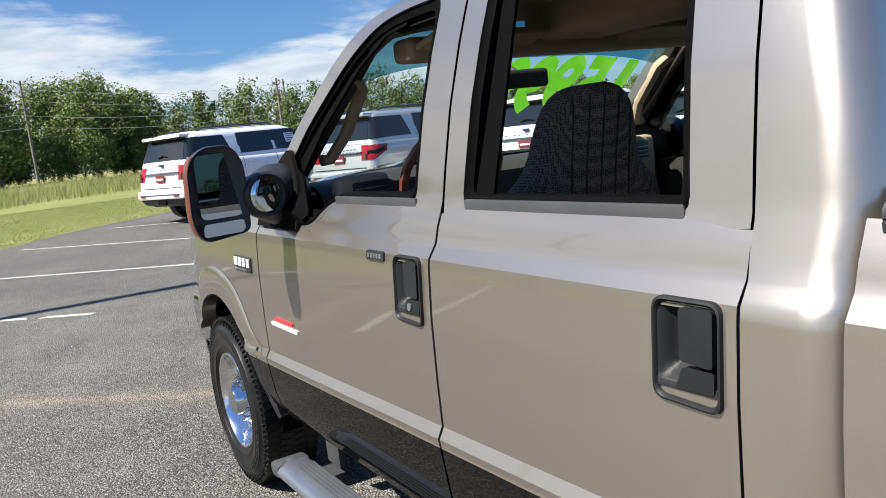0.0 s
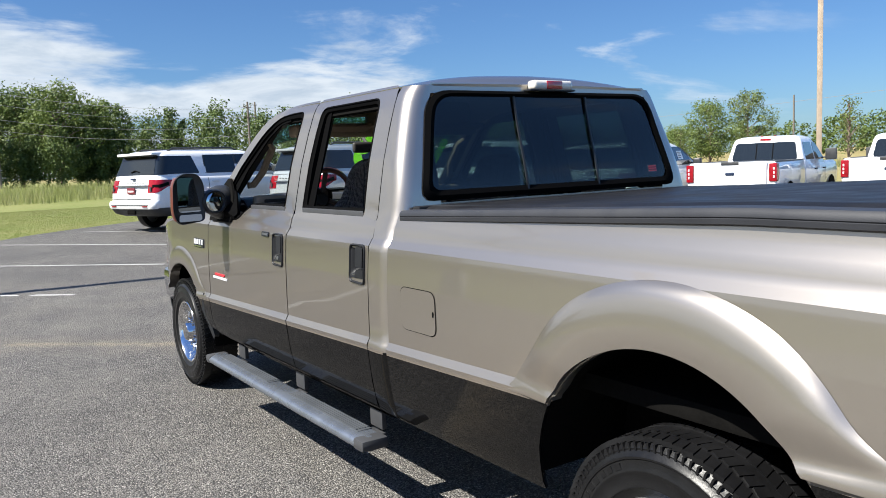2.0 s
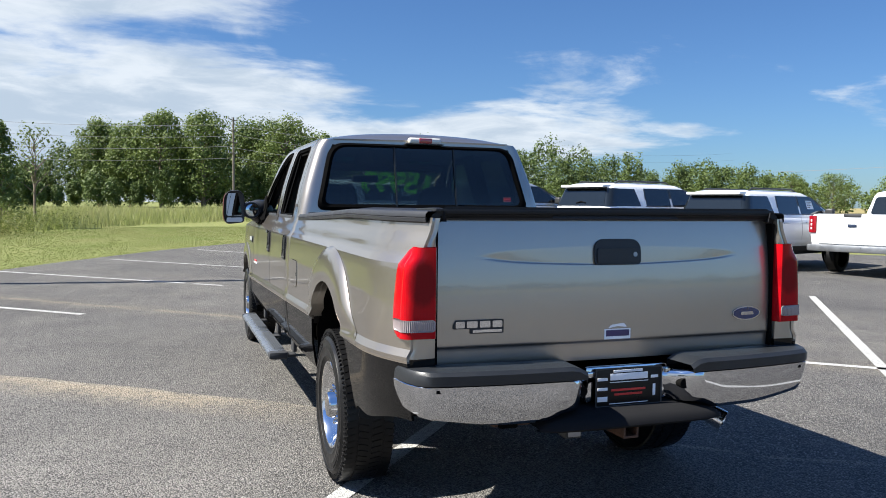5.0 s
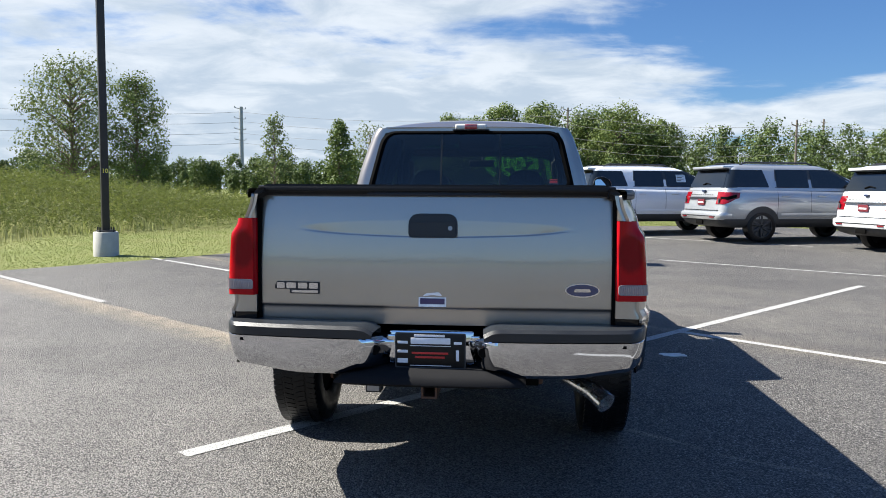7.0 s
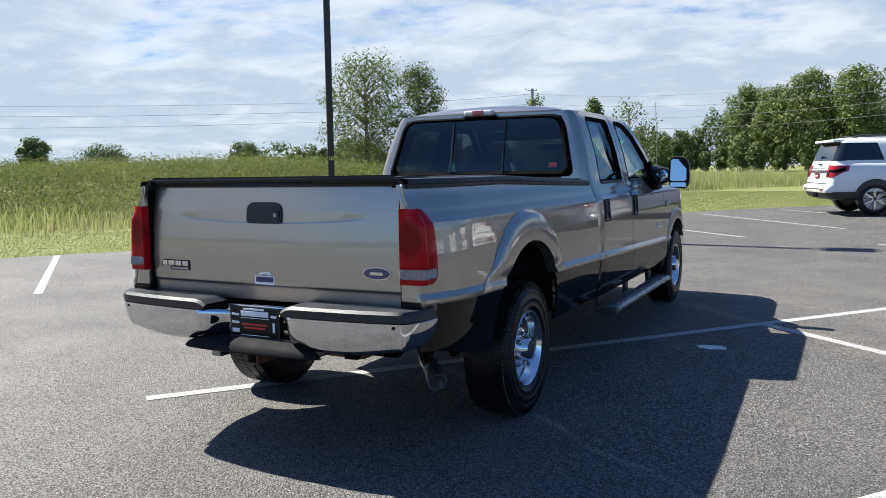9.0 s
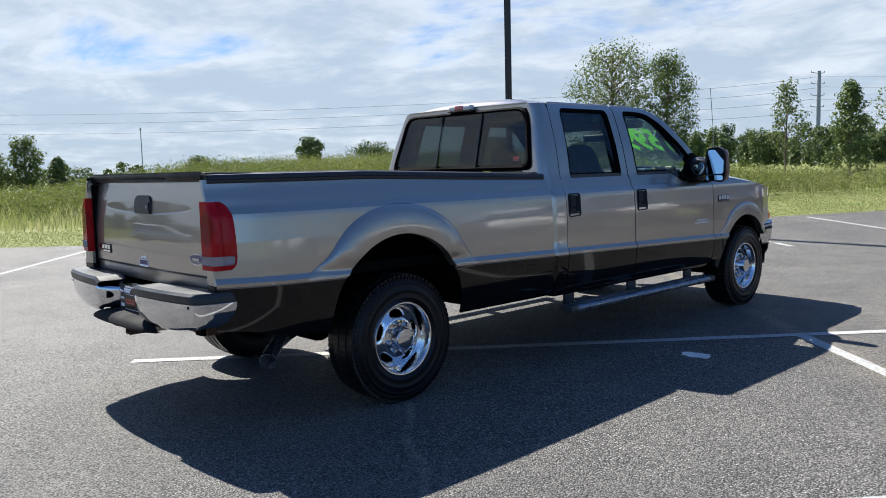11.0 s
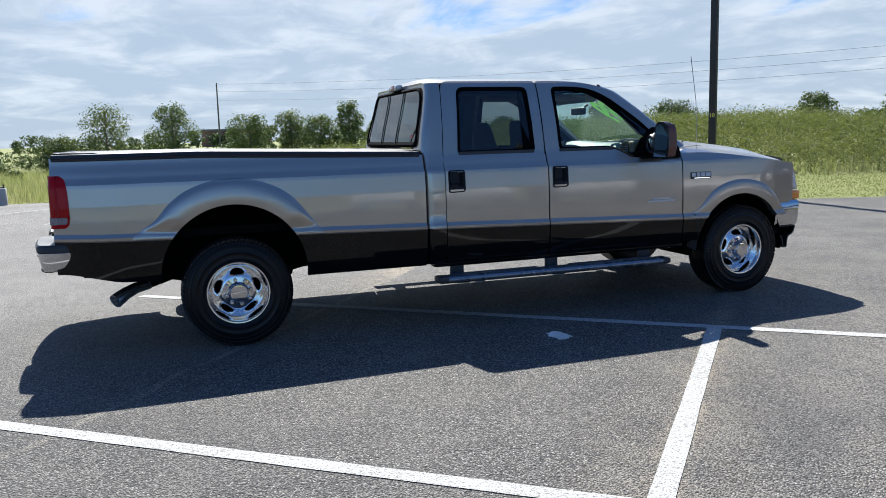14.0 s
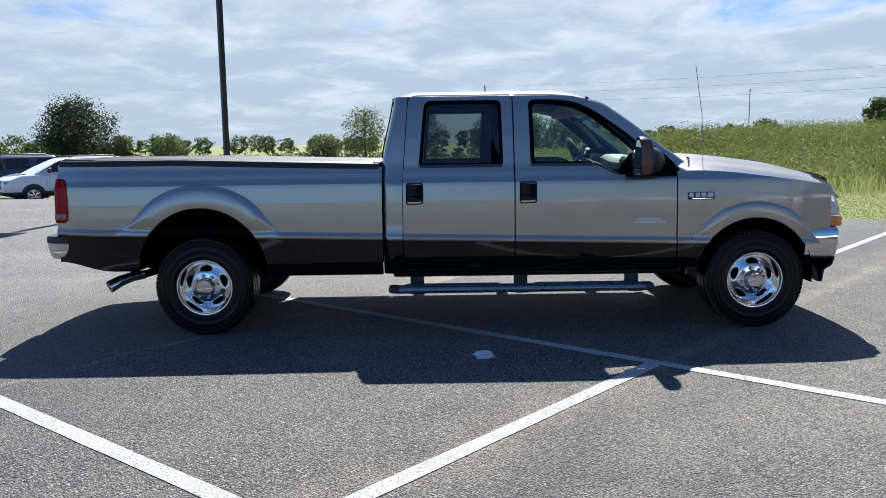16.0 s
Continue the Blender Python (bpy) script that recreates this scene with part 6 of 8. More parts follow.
def build_seat(cx, y, wide=0.315, head=True):
    """High-backed bucket seat in woven cloth: back from cushion to headrest."""
    rows = []
    prof = [(0.86, 0.96), (0.95, 1.0), (1.10, 1.0), (1.22, 0.95), (1.29, 0.86), (1.325, 0.72), (1.36, 0.61), (1.40, 0.555), (1.45, 0.52), (1.49, 0.48), (1.52, 0.43), (1.545, 0.36), (1.560, 0.28), (1.570, 0.18), (1.574, 0.06)] if head else [(0.80, 1.0), (1.0, 1.0), (1.15, 1.0), (1.24, 0.99), (1.27, 0.95), (1.28, 0.85)]
    for z, k in prof:
        lean = -(z - 0.86) * 0.22
        w, d = wide * k, 0.075 * (0.7 + 0.3 * k)
        rows.append([(cx + w * math.copysign(abs(math.cos(a)) ** 0.55, math.cos(a)), y + lean + d * math.copysign(abs(math.sin(a)) ** 0.7, math.sin(a)), z) for a in np.linspace(0, 2 * math.pi, 33)])
    ob = part("seat_back", grid(rows), CLOTH, truck, "dark woven cloth seat")
    part("seat_cushion", box((cx - wide, y + 0.02, 0.70), (cx + wide, y + 0.52, 0.88), 0.06, 3), CLOTH, ob)
    if head:
        for k in range(5):
            off = (k - 2) * 0.052 + 0.01
            path = []
            for z, f in prof[:-3]:
                if z > 0.9 and abs(off) < wide * f - 0.01:
                    path.append((cx + off, y - (z - 0.86) * 0.22 - 0.075 * (0.7 + 0.3 * f) * max(0.0, 1 - (abs(off) / (wide * f)) ** 3.6) ** 0.35 + 0.001, z))
            part("seam_piping", tube(path, 0.0035, 6), DARKTRIM, ob)


def build_interior():
    build_seat(-0.43, 2.62)
    build_seat(0.43, 2.62)
    build_seat(0.0, 1.66, 0.70, head=False)
    for x in (-0.42, 0.42):
        part("rear_headrest", box((x - 0.14, 1.535, 1.30), (x + 0.14, 1.62, 1.42), 0.04, 3), CLOTH, truck)
    rows = []
    for x in np.linspace(-0.82, 0.82, 15):
        hump = 0.03 * math.exp(-((x + 0.42) / 0.22) ** 2)
        rows.append([(x, 3.46, 0.92), (x, 3.42, 1.20), (x, 3.43, 1.31 + hump), (x, 3.48, 1.345 + hump), (x, 3.60, 1.36 + 0.5 * hump), (x, 3.80, 1.335)])
    dash = part("dashboard", grid(rows), DARKTRIM, truck, "dark dashboard with tan surround")
    thick(dash, 0.02)
    for s in (-1, 1):
        bm = box((min(s * 0.57, s * 0.78), 3.38, 1.17), (max(s * 0.57, s * 0.78), 3.46, 1.375), 0.03, 3)
        part("vent_surround", bm, TAN, dash, "tan vent surround")
        vent = part("air_vent", box((min(s * 0.575, s * 0.725), 3.37, 1.275), (max(s * 0.575, s * 0.725), 3.39, 1.350), 0.008), DARKTRIM, dash)
        for k in range(3):
            part("vent_slat", box((min(s * 0.582, s * 0.718), 3.364, 1.288 + 0.018 * k), (max(s * 0.582, s * 0.718), 3.374, 1.292 + 0.018 * k), 0.001), STEEL, vent)
    ring = bmesh.new()
    c, tilt = Vector((-0.42, 3.20, 1.345)), Matrix.Rotation(radians(-62), 3, "X")
    pts = [c + tilt @ Vector((0.195 * math.cos(a), 0.195 * math.sin(a), 0)) for a in np.linspace(0, 2 * math.pi, 33)]
    add_tube(ring, pts, 0.017, 8, cap=False)
    wheel = part("steering_wheel", ring, LEATHER, truck, "brown leather-wrapped steering wheel")
    for ang in (20, 160, 270):
        a = radians(ang)
        part("wheel_spoke", tube([c + tilt @ Vector((0.05 * math.cos(a), 0.05 * math.sin(a), -0.01)), c + tilt @ Vector((0.19 * math.cos(a), 0.19 * math.sin(a), 0))], 0.016, 8), DARKTRIM, wheel)
    hubm = lathe([(0.0, 0.03), (0.06, 0.025), (0.075, -0.01)], 20, "z")
    bmesh.ops.transform(hubm, matrix=Matrix.Translation(c) @ tilt.to_4x4(), verts=hubm.verts)
    part("wheel_hub", hubm, DARKTRIM, wheel)
    part("steering_column", tube([c + tilt @ Vector((0, 0, -0.02)), (-0.42, 3.48, 1.22)], 0.04, 10), DARKTRIM, truck)
    part("shift_knob", tube([(-0.52, 3.36, 1.27), (-0.60, 3.30, 1.285)], [0.008, 0.012], 8), STEEL, truck)
    part("rear_view_mirror", box((-0.13, 3.275, 1.620), (0.12, 3.305, 1.690), 0.018, 3), DARKTRIM, truck, "black interior mirror")
    part("mirror_stem", tube([(0, 3.30, 1.66), (0, 3.38, 1.715)], 0.012, 8), DARKTRIM, truck)
    part("overhead_console", box((-0.17, 2.35, 1.755), (0.17, 3.06, 1.88), 0.05, 3), TAN, truck, "tan overhead console")
    for x in (-0.42, 0.42):
        part("sun_visor", box((x - 0.22, 2.86, 1.765), (x + 0.22, 3.09, 1.79), 0.012, 2, Matrix.Translation((0, 2.86, 1.78)) @ Matrix.Rotation(radians(-11), 4, "X") @ Matrix.Translation((0, -2.86, -1.78))), TAN, truck)
    for s in (-1, 1):
        part("pillar_trim", tube([(s * 0.86, 2.47, 1.0), (s * 0.84, 2.47, 1.4), (s * 0.70, 2.47, 1.84)], 0.05, 8), DARKTRIM, truck)
        part("pillar_trim", tube([(s * 0.80, 1.56, 1.2), (s * 0.78, 1.58, 1.5), (s * 0.66, 1.62, 1.84)], 0.045, 8), DARKTRIM, truck)
        part("seat_belt", box((min(s * 0.80, s * 0.805), 2.44, 0.9), (max(s * 0.80, s * 0.805), 2.49, 1.5), 0.001), GREYTRIM, truck)


def build_shade_band():
    """Blue-green tinted strip along the top of the windscreen."""
    rows = []
    for t in np.linspace(0.02, 0.26, 5):
        row = []
        for j in range(13):
            u = (-1 + j / 6) * 0.97
            half = 0.70 + 0.15 * t
            row.append((u * half, 3.13 + (3.985 - 3.13) * t - (0.04 + 0.10 * t) * u * u - 0.004, 1.888 - 0.075 * u ** 4 * (1 - t) - 0.012 * u * u + (1.33 - 1.888) * t - 0.02 * u * u * t - 0.004))
        rows.append(row)
    band = part("windscreen_shade_band", grid(rows), glass("shade_band_tint", (0.25, 0.62, 0.72), 0.55), truck, "blue tinted band along the windscreen top")
    band.visible_shadow = False
    part("windscreen_header", box((-0.66, 2.98, 1.715), (0.66, 3.10, 1.79), 0.025, 3), TAN, truck, "tan padded header above the windscreen")


def build_price():
    """Green figures written on the windscreen, facing forwards."""
    green = bpy.data.materials.new("green_window_paint")
    green.use_nodes = True
    b = green.node_tree.nodes["Principled BSDF"]
    b.inputs["Base Color"].default_value, b.inputs["Roughness"].default_value = (0.10, 0.34, 0.02, 1), 0.6
    b.inputs["Transmission Weight"].default_value = 0.0
    tr = green.node_tree.nodes.new("ShaderNodeBsdfTranslucent")
    tr.inputs[0].default_value = (0.17, 0.52, 0.03, 1)
    mx = green.node_tree.nodes.new("ShaderNodeMixShader")
    mx.inputs[0].default_value = 0.6
    green.node_tree.links.new(b.outputs[0], mx.inputs[1])
    green.node_tree.links.new(tr.outputs[0], mx.inputs[2])
    green.node_tree.links.new(mx.outputs[0], green.node_tree.nodes["Material Output"].inputs[0])
    cu = bpy.data.curves.new("price_figures", "FONT")
    cu.body, cu.size, cu.align_x, cu.extrude, cu.offset = "15999", 0.34, "CENTER", 0.0006, 0.014
    tmp = new("price_text", cu)
    bpy.context.view_layer.update()
    me = bpy.data.meshes.new_from_object(tmp.evaluated_get(bpy.context.evaluated_depsgraph_get()))
    bpy.data.objects.remove(tmp)
    half = max(abs(v.co.x) for v in me.vertices)
    for v in me.vertices:
        # facing forwards: the text runs from the passenger's side to the driver's as seen from in front
        u = 0.48 - v.co.x / half * 0.47
        t = 0.27 + 0.35 * (1 - v.co.y / 0.25)
        w = 0.70 + 0.15 * t
        v.co = Vector((u * w, 3.13 + (3.985 - 3.13) * t - (0.04 + 0.10 * t) * u * u + 0.006, 1.888 - 0.075 * u ** 4 * (1 - t) - 0.012 * u * u + (1.33 - 1.888) * t - 0.02 * u * u * t + 0.006))
    me.materials.clear()
    me.materials.append(green)
    ob = new("price_figures", me)
    ob.parent = truck
    ob["label"] = "bright green painted price figures"


build_tailgate()
for s in (-1, 1):
    build_tail_lamp(s)
    build_side_mirror(s)
    build_step(s)
build_rear_bumper()
build_cover()
build_back_glass()
build_fuel_door()
build_interior()
build_shade_band()
build_price()


# ---- other vehicles in the car park ----
def plan_ring(y0, y1, w, r0, r1, n=6):
    """A rounded rectangle seen from above: rear at y0, front at y1."""
    pts = []
    for cx, cy, r, a0 in ((w - r0, y0 + r0, r0, -90), (w - r1, y1 - r1, r1, 0), (-w + r1, y1 - r1, r1, 90), (-w + r0, y0 + r0, r0, 180)):
        for k in range(n + 1):
            a = radians(a0 + 90 * k / n)
            pts.append((cx + r * math.cos(a), cy + r * math.sin(a)))
    return pts


def loft(rings, slope=None, close=True):
    """Stacks plan rings (y0, y1, half width, rear and front corner radius, height)."""
    bm = bmesh.new()
    vs = []
    for y0, y1, w, r0, r1, z in rings:
        vs.append([bm.verts.new((x, y, z + (slope(y, z) if slope else 0))) for x, y in plan_ring(y0, y1, w, r0, r1)])
    for a, b in zip(vs, vs[1:]):
        for k in range(len(a)):
            bm.faces.new((a[k], a[(k + 1) % len(a)], b[(k + 1) % len(b)], b[k]))
    if close:
        bm.faces.new(vs[-1])
        bm.faces.new(vs[0][::-1])
    return bm


def side_at(rings, z):
    return interp([(r[5], r[2]) for r in rings], z)


def rear_at(rings, z):
    return interp([(r[5], r[0]) for r in rings], z)


def front_at(rings, z):
    return interp([(r[5], r[1]) for r in rings], z)


LAMPRED = surface("lamp_red", (0.20, 0.004, 0.009), 0.10, vary=0.5, scale=9)
SUVTRIM = surface("dark_cladding", (0.025, 0.026, 0.028), 0.5)


def add_wheels(car, ys, x, dark):
    for s in (-1, 1):
        for y in ys:
            w = new("wheel")
            w.parent = car
            w.matrix_basis = pose(s * x, y, 0.39, 0, 0, 0 if s > 0 else 180)
            part("tyre", lathe([(0.27, -0.13), (0.34, -0.14), (0.385, -0.11), (0.39, 0.0), (0.385, 0.11), (0.34, 0.135), (0.27, 0.125)], 32), RUBBER, w)
            part("rim", lathe([(0.275, 0.11), (0.28, 0.125), (0.262, 0.128), (0.25, 0.07), (0.0, 0.05)], 32), SUVTRIM if dark else STEEL, w)
            spokes = bmesh.new()
            for k in range(6):
                m = Matrix.Rotation(2 * math.pi * k / 6, 4, "X")
                add_box(spokes, (0.085, -0.028, 0.04), (0.118, 0.028, 0.262), 0.006, 1, m)
                add_box(spokes, (0.080, -0.012, 0.10), (0.114, 0.012, 0.262), 0.004, 1, m @ Matrix.Rotation(0.28, 4, "X"))
            part("spokes", spokes, SUVTRIM if dark else ALLOY, w)


SUV_BODY = [(0.30, 5.02, 0.86, 0.25, 0.3, 0.40), (0.10, 5.22, 0.955, 0.22, 0.35, 0.48), (0.0, 5.32, 0.985, 0.20, 0.40, 0.58), (0.02, 5.33, 1.0, 0.20, 0.42, 0.72), (0.05, 5.33, 1.012, 0.20, 0.42, 0.92), (0.09, 5.28, 1.005, 0.20, 0.42, 1.08), (0.12, 5.18, 0.985, 0.20, 0.45, 1.20), (0.15, 5.05, 0.962, 0.20, 0.45, 1.28), (0.19, 4.85, 0.91, 0.20, 0.45, 1.305)]
SUV_TOP = [(0.13, 4.32, 0.955, 0.18, 0.35, 1.26), (0.17, 4.10, 0.940, 0.18, 0.32, 1.36), (0.2391, 3.72, 0.8802, 0.17, 0.28, 1.55), (0.3009, 3.32, 0.8280, 0.17, 0.25, 1.72), (0.3336, 3.10, 0.8004, 0.17, 0.24, 1.81), (0.38, 2.92, 0.735, 0.17, 0.22, 1.87), (0.48, 2.66, 0.62, 0.17, 0.2, 1.905), (0.80, 2.36, 0.42, 0.16, 0.2, 1.92)]


def suv_slope(y, z):
    return -0.14 * smoothstep(3.9, 5.3, y) * smoothstep(1.0, 1.26, z)


def corner_glass(s):
    """Dark glass carried round the rear corner between the rear and the quarter window."""
    rows = []
    for z in np.linspace(1.335, 1.775, 6):
        y0, w, r = rear_at(SUV_TOP, z) - 0.006, side_at(SUV_TOP, z) + 0.006, 0.17
        row = [(s * (w - r - 0.10), y0, z)]
        row += [(s * (w - r + r * math.sin(a)), y0 + r - r * math.cos(a), z) for a in np.linspace(0, math.pi / 2, 7)]
        row.append((s * w, y0 + r + 0.10, z))
        rows.append(row)
    return grid(rows)


def build_suv(paint_mat, label, dark_wheels=False):
    car = thing("suv", label, "suv", "parked suvs")
    body = part("body", loft(SUV_BODY, suv_slope), paint_mat, car)
    cabin = part("cabin", loft(SUV_TOP), paint_mat, car)
    part("lower_cladding", loft([(0.26, 5.0, 0.90, 0.25, 0.3, 0.36), (0.06, 5.25, 0.97, 0.22, 0.35, 0.43), (-0.004, 5.325, 0.993, 0.20, 0.40, 0.53), (-0.006, 5.33, 0.997, 0.20, 0.40, 0.57)]), SUVTRIM, car, "dark lower cladding")
    part("rear_bumper", loft([(-0.03, 0.30, 0.97, 0.16, 0.05, 0.55), (-0.055, 0.32, 0.995, 0.16, 0.05, 0.60), (-0.05, 0.32, 1.0, 0.16, 0.05, 0.70), (-0.02, 0.30, 0.99, 0.16, 0.05, 0.735)]), paint_mat, body)
    part("bumper_strip", box((-0.80, -0.062, 0.625), (0.80, -0.04, 0.650), 0.006), SUVTRIM, body)
    for s in (-1, 1):
        part("bumper_reflector", box((s * 0.66 - 0.10, -0.066, 0.60), (s * 0.66 + 0.10, -0.045, 0.622), 0.004), LAMPRED, body)
        for y in (1.10, 4.21):
            rows = []
            for a in np.linspace(0, math.pi, 25):
                x = s * (side_at(SUV_BODY, 0.42 + 0.47 * math.sin(a)) + 0.010)
                rows.append([(x, y + 0.485 * math.cos(a), 0.40 + 0.485 * math.sin(a)), (x, y + 0.44 * math.cos(a), 0.40 + 0.44 * math.sin(a)), (x - s * 0.012, y + 0.30 * math.cos(a), 0.40 + 0.30 * math.sin(a))])
            part("wheel_arch", grid(rows), SUVTRIM, body)
        shade = slab([(1.46, 1.335), (3.90, 1.325), (3.80, 1.40), (3.26, 1.70), (3.06, 1.785), (1.50, 1.785)], lambda y, z, h: (s * (side_at(SUV_TOP, z) + h - 0.004), y, z), 0.006)
        part("window_surround", shade, SUVTRIM, cabin, "black window surround")
        for outline, name in (([(0.42, 1.345), (1.30, 1.345), (1.17, 1.77), (0.52, 1.77)], "quarter_window"), ([(1.50, 1.345), (2.40, 1.345), (2.38, 1.772), (1.53, 1.772)], "rear_door_window"), ([(2.48, 1.345), (3.66, 1.340), (3.60, 1.43), (3.16, 1.69), (2.98, 1.772), (2.46, 1.772)], "front_door_window")):
            g = slab(rounded(outline, 0.03, 4), lambda y, z, h: (s * (side_at(SUV_TOP, z) + h - 0.001), y, z), 0.007)
            part(name, g, SUVGLASS, cabin, "dark window glass")
        part("corner_glass", corner_glass(s), SUVGLASS, cabin)
        for y in (1.62, 2.62):
            part("door_handle", box((min(s * 0.985, s * 1.022), y, 1.12), (max(s * 0.985, s * 1.022), y + 0.22, 1.15), 0.008), paint_mat, body)
        for y in (1.52, 2.44, 3.66):
            rows = [[(s * (side_at(SUV_BODY, z) + 0.0015), y - 0.005, z), (s * (side_at(SUV_BODY, z) + 0.0015), y + 0.005, z)] for z in np.linspace(0.60, 1.29, 10)]
            part("door_gap", grid(rows), UNDER, body)
        rows = [[(s * (side_at(SUV_BODY, z) + 0.014 * k), y, z) for z, k in ((0.60, 0.0), (0.64, 1.0), (0.68, 0.6), (0.72, 0.0))] for y in (1.62, 2.6, 3.68)]
        part("door_moulding", grid(rows), paint_mat, body)
        part("roof_rail", tube([(s * 0.64, 0.66, 1.885), (s * 0.64, 0.80, 1.955), (s * 0.65, 2.5, 1.955), (s * 0.65, 2.66, 1.89)], 0.022, 8), SUVTRIM, car, "black roof rail")
        part("door_mirror", box((min(s * 0.98, s * 1.19), 3.50, 1.30), (max(s * 0.98, s * 1.19), 3.64, 1.49), 0.05, 3), SUVTRIM, car)
        # tail lamp wrapping the rear corner to a point on the side
        rows = []
        for k in range(9):
            t = k / 8
            zt, zb = 1.235 - 0.02 * t, 0.93 + 0.15 * smoothstep(0.45, 1.0, t)
            row = []
            for z in np.linspace(zb, zt, 5):
                y0, w, r = rear_at(SUV_BODY, z) - 0.012, side_at(SUV_BODY, z) + 0.012, 0.20
                d = -0.16 + 0.66 * t
                if d < 0:
                    p = (w - r + d, y0)
                elif d < 0.314:
                    a = d / 0.2
                    p = (w - r + r * math.sin(a), y0 + r - r * math.cos(a))
                else:
                    p = (w, y0 + r + d - 0.314)
                row.append((s * p[0], p[1], z))
            rows.append(row)
        lamp = part("tail_lamp", grid(rows), LAMPRED, body, "red tail lamp")
        thick(lamp, 0.01)
        smoked = [[(p[0] * 1.002, p[1] - 0.0125 if abs(p[0]) < 0.9 else p[1], z) for p, z in ((row[2], row[2][2] - 0.045), (row[2], row[2][2] + 0.035))] for row in rows[2:8]]
        smoked = [[(x + s * 0.011, y, z) for x, y, z in row] for row in smoked]
        part("smoked_band", grid(smoked), UNDER, lamp, "smoked band across the lamp")
        part("reverse_lens", box((s * 0.80 - 0.028, 0.032, 0.95), (s * 0.80 + 0.028, 0.05, 1.07), 0.005), GREYTRIM, lamp)
    rw = slab(rounded([(-0.80, 1.345), (0.80, 1.345), (0.70, 1.775), (-0.70, 1.775)], 0.04, 4), lambda x, z, h: (x, rear_at(SUV_TOP, z) - h + 0.002, z), 0.012)
    rear = part("rear_window", rw, SUVGLASS, cabin, "dark rear window")
    part("rear_wiper", tube([(-0.16, rear_at(SUV_TOP, 1.41) - 0.02, 1.41), (0.0, rear_at(SUV_TOP, 1.44) - 0.03, 1.45), (0.16, rear_at(SUV_TOP, 1.41) - 0.022, 1.42)], 0.014, 6), UNDER, rear)
    part("roof_spoiler", box((-0.74, 0.17, 1.80), (0.74, 0.62, 1.865), 0.025), paint_mat, cabin)
    part("spoiler_shade", box((-0.71, 0.20, 1.782), (0.71, 0.40, 1.80), 0.005), SUVTRIM, cabin)
    ws = slab(rounded([(-0.80, 1.36), (0.80, 1.36), (0.66, 1.79), (-0.66, 1.79)], 0.06, 4), lambda x, z, h: (x, front_at(SUV_TOP, z) + h - 0.004 - 0.12 * (abs(x) / 0.8) ** 3, z), 0.010)
    part("windscreen", ws, SUVGLASS, cabin)
    part("tailgate_gap", box((-0.80, 0.012, 0.775), (0.80, 0.03, 0.785)), UNDER, body)
    part("tailgate_shelf", box((-0.66, 0.022, 1.085), (0.66, 0.08, 1.105), 0.006), STEEL, body, "bright tailgate moulding")
    plate = part("licence_plate", box((-0.16, 0.018, 0.90), (0.16, 0.04, 1.05), 0.004), surface("plate_maroon", (0.13, 0.018, 0.025), 0.4), body, "dark red dealer plate")
    part("plate_bar", box((-0.12, 0.014, 0.95), (0.12, 0.019, 0.985)), surface("plate_print", (0.7, 0.7, 0.7), 0.4), plate)
    for k in range(10):
        part("letter_bar", box((-0.50 + 0.107 * k, 0.046, 1.145), (-0.45 + 0.107 * k, 0.060, 1.165)), GREYTRIM, body)
    part("badge", box((-0.07, 0.075, 1.225), (0.07, 0.13, 1.275), 0.012), surface("badge_blue", (0.02, 0.03, 0.07), 0.3), body)
    part("hitch_cover", box((-0.16, -0.02, 0.42), (0.16, 0.02, 0.52), 0.01), UNDER, body)
    for s in (-1, 1):
        part("headlight", box((min(s * 0.60, s * 0.93), 5.12, 0.90), (max(s * 0.60, s * 0.93), 5.27, 1.02), 0.03), STEEL, body)
    part("grille", box((-0.55, 5.26, 0.68), (0.55, 5.345, 1.02), 0.03), SUVTRIM, body)
    add_wheels(car, (1.10, 4.21), 0.88, dark_wheels)
    return car


def park(x, y, heading, ahead=2.6):
    a = radians(heading)
    mx, my = x - math.sin(a) * ahead, y + math.cos(a) * ahead
    return pose(x, y, rise(mx, my) + 0.003, 0, 0, heading)


white_suv = build_suv(WHITEPAINT, "white full-size suv parked on the asphalt edge")
white_suv.matrix_basis = park(1.83, 18.44, -71.8)
silver_suv = build_suv(SILVERPAINT, "silver full-size suv with black wheels, parked", True)
silver_suv.matrix_basis = park(4.91, 16.01, -73.0)
sticker = slab([(2.80, 1.47), (3.10, 1.47), (3.07, 1.68), (2.80, 1.68)], lambda y, z, h: (side_at(SUV_TOP, z) + 0.0075 + h, y, z), 0.002)
sticker = part("price_sticker", sticker, surface("window_paper", (0.62, 0.66, 0.68), 0.6), white_suv, "white price sheet in the side window")
for k, wide in enumerate((0.24, 0.17, 0.21, 0.13)):
    z = 1.655 - 0.045 * k
    bar = slab([(2.82, z - 0.018), (2.82 + wide, z - 0.018), (2.82 + wide, z), (2.82, z)], lambda y, z, h: (side_at(SUV_TOP, z) + 0.0100 + h, y, z), 0.001)
    part("print_bar", bar, GREYTRIM, sticker)
dark_wheel_suv = build_suv(WHITEPAINT, "white full-size suv with black wheels, parked", True)
dark_wheel_suv.matrix_basis = park(7.78, 13.44, -75.0)
copy_thing(white_suv, park(10.37, 11.75, -73.0))
far_suv = copy_thing(white_suv, pose(-24.6, -10.6, rise(-25.8, -12.0) + 0.003, 0, 0, -140) @ Matrix.Diagonal((0.90, 0.87, 0.90, 1)))
far_suv["label"] = "white suv parked across the car park"
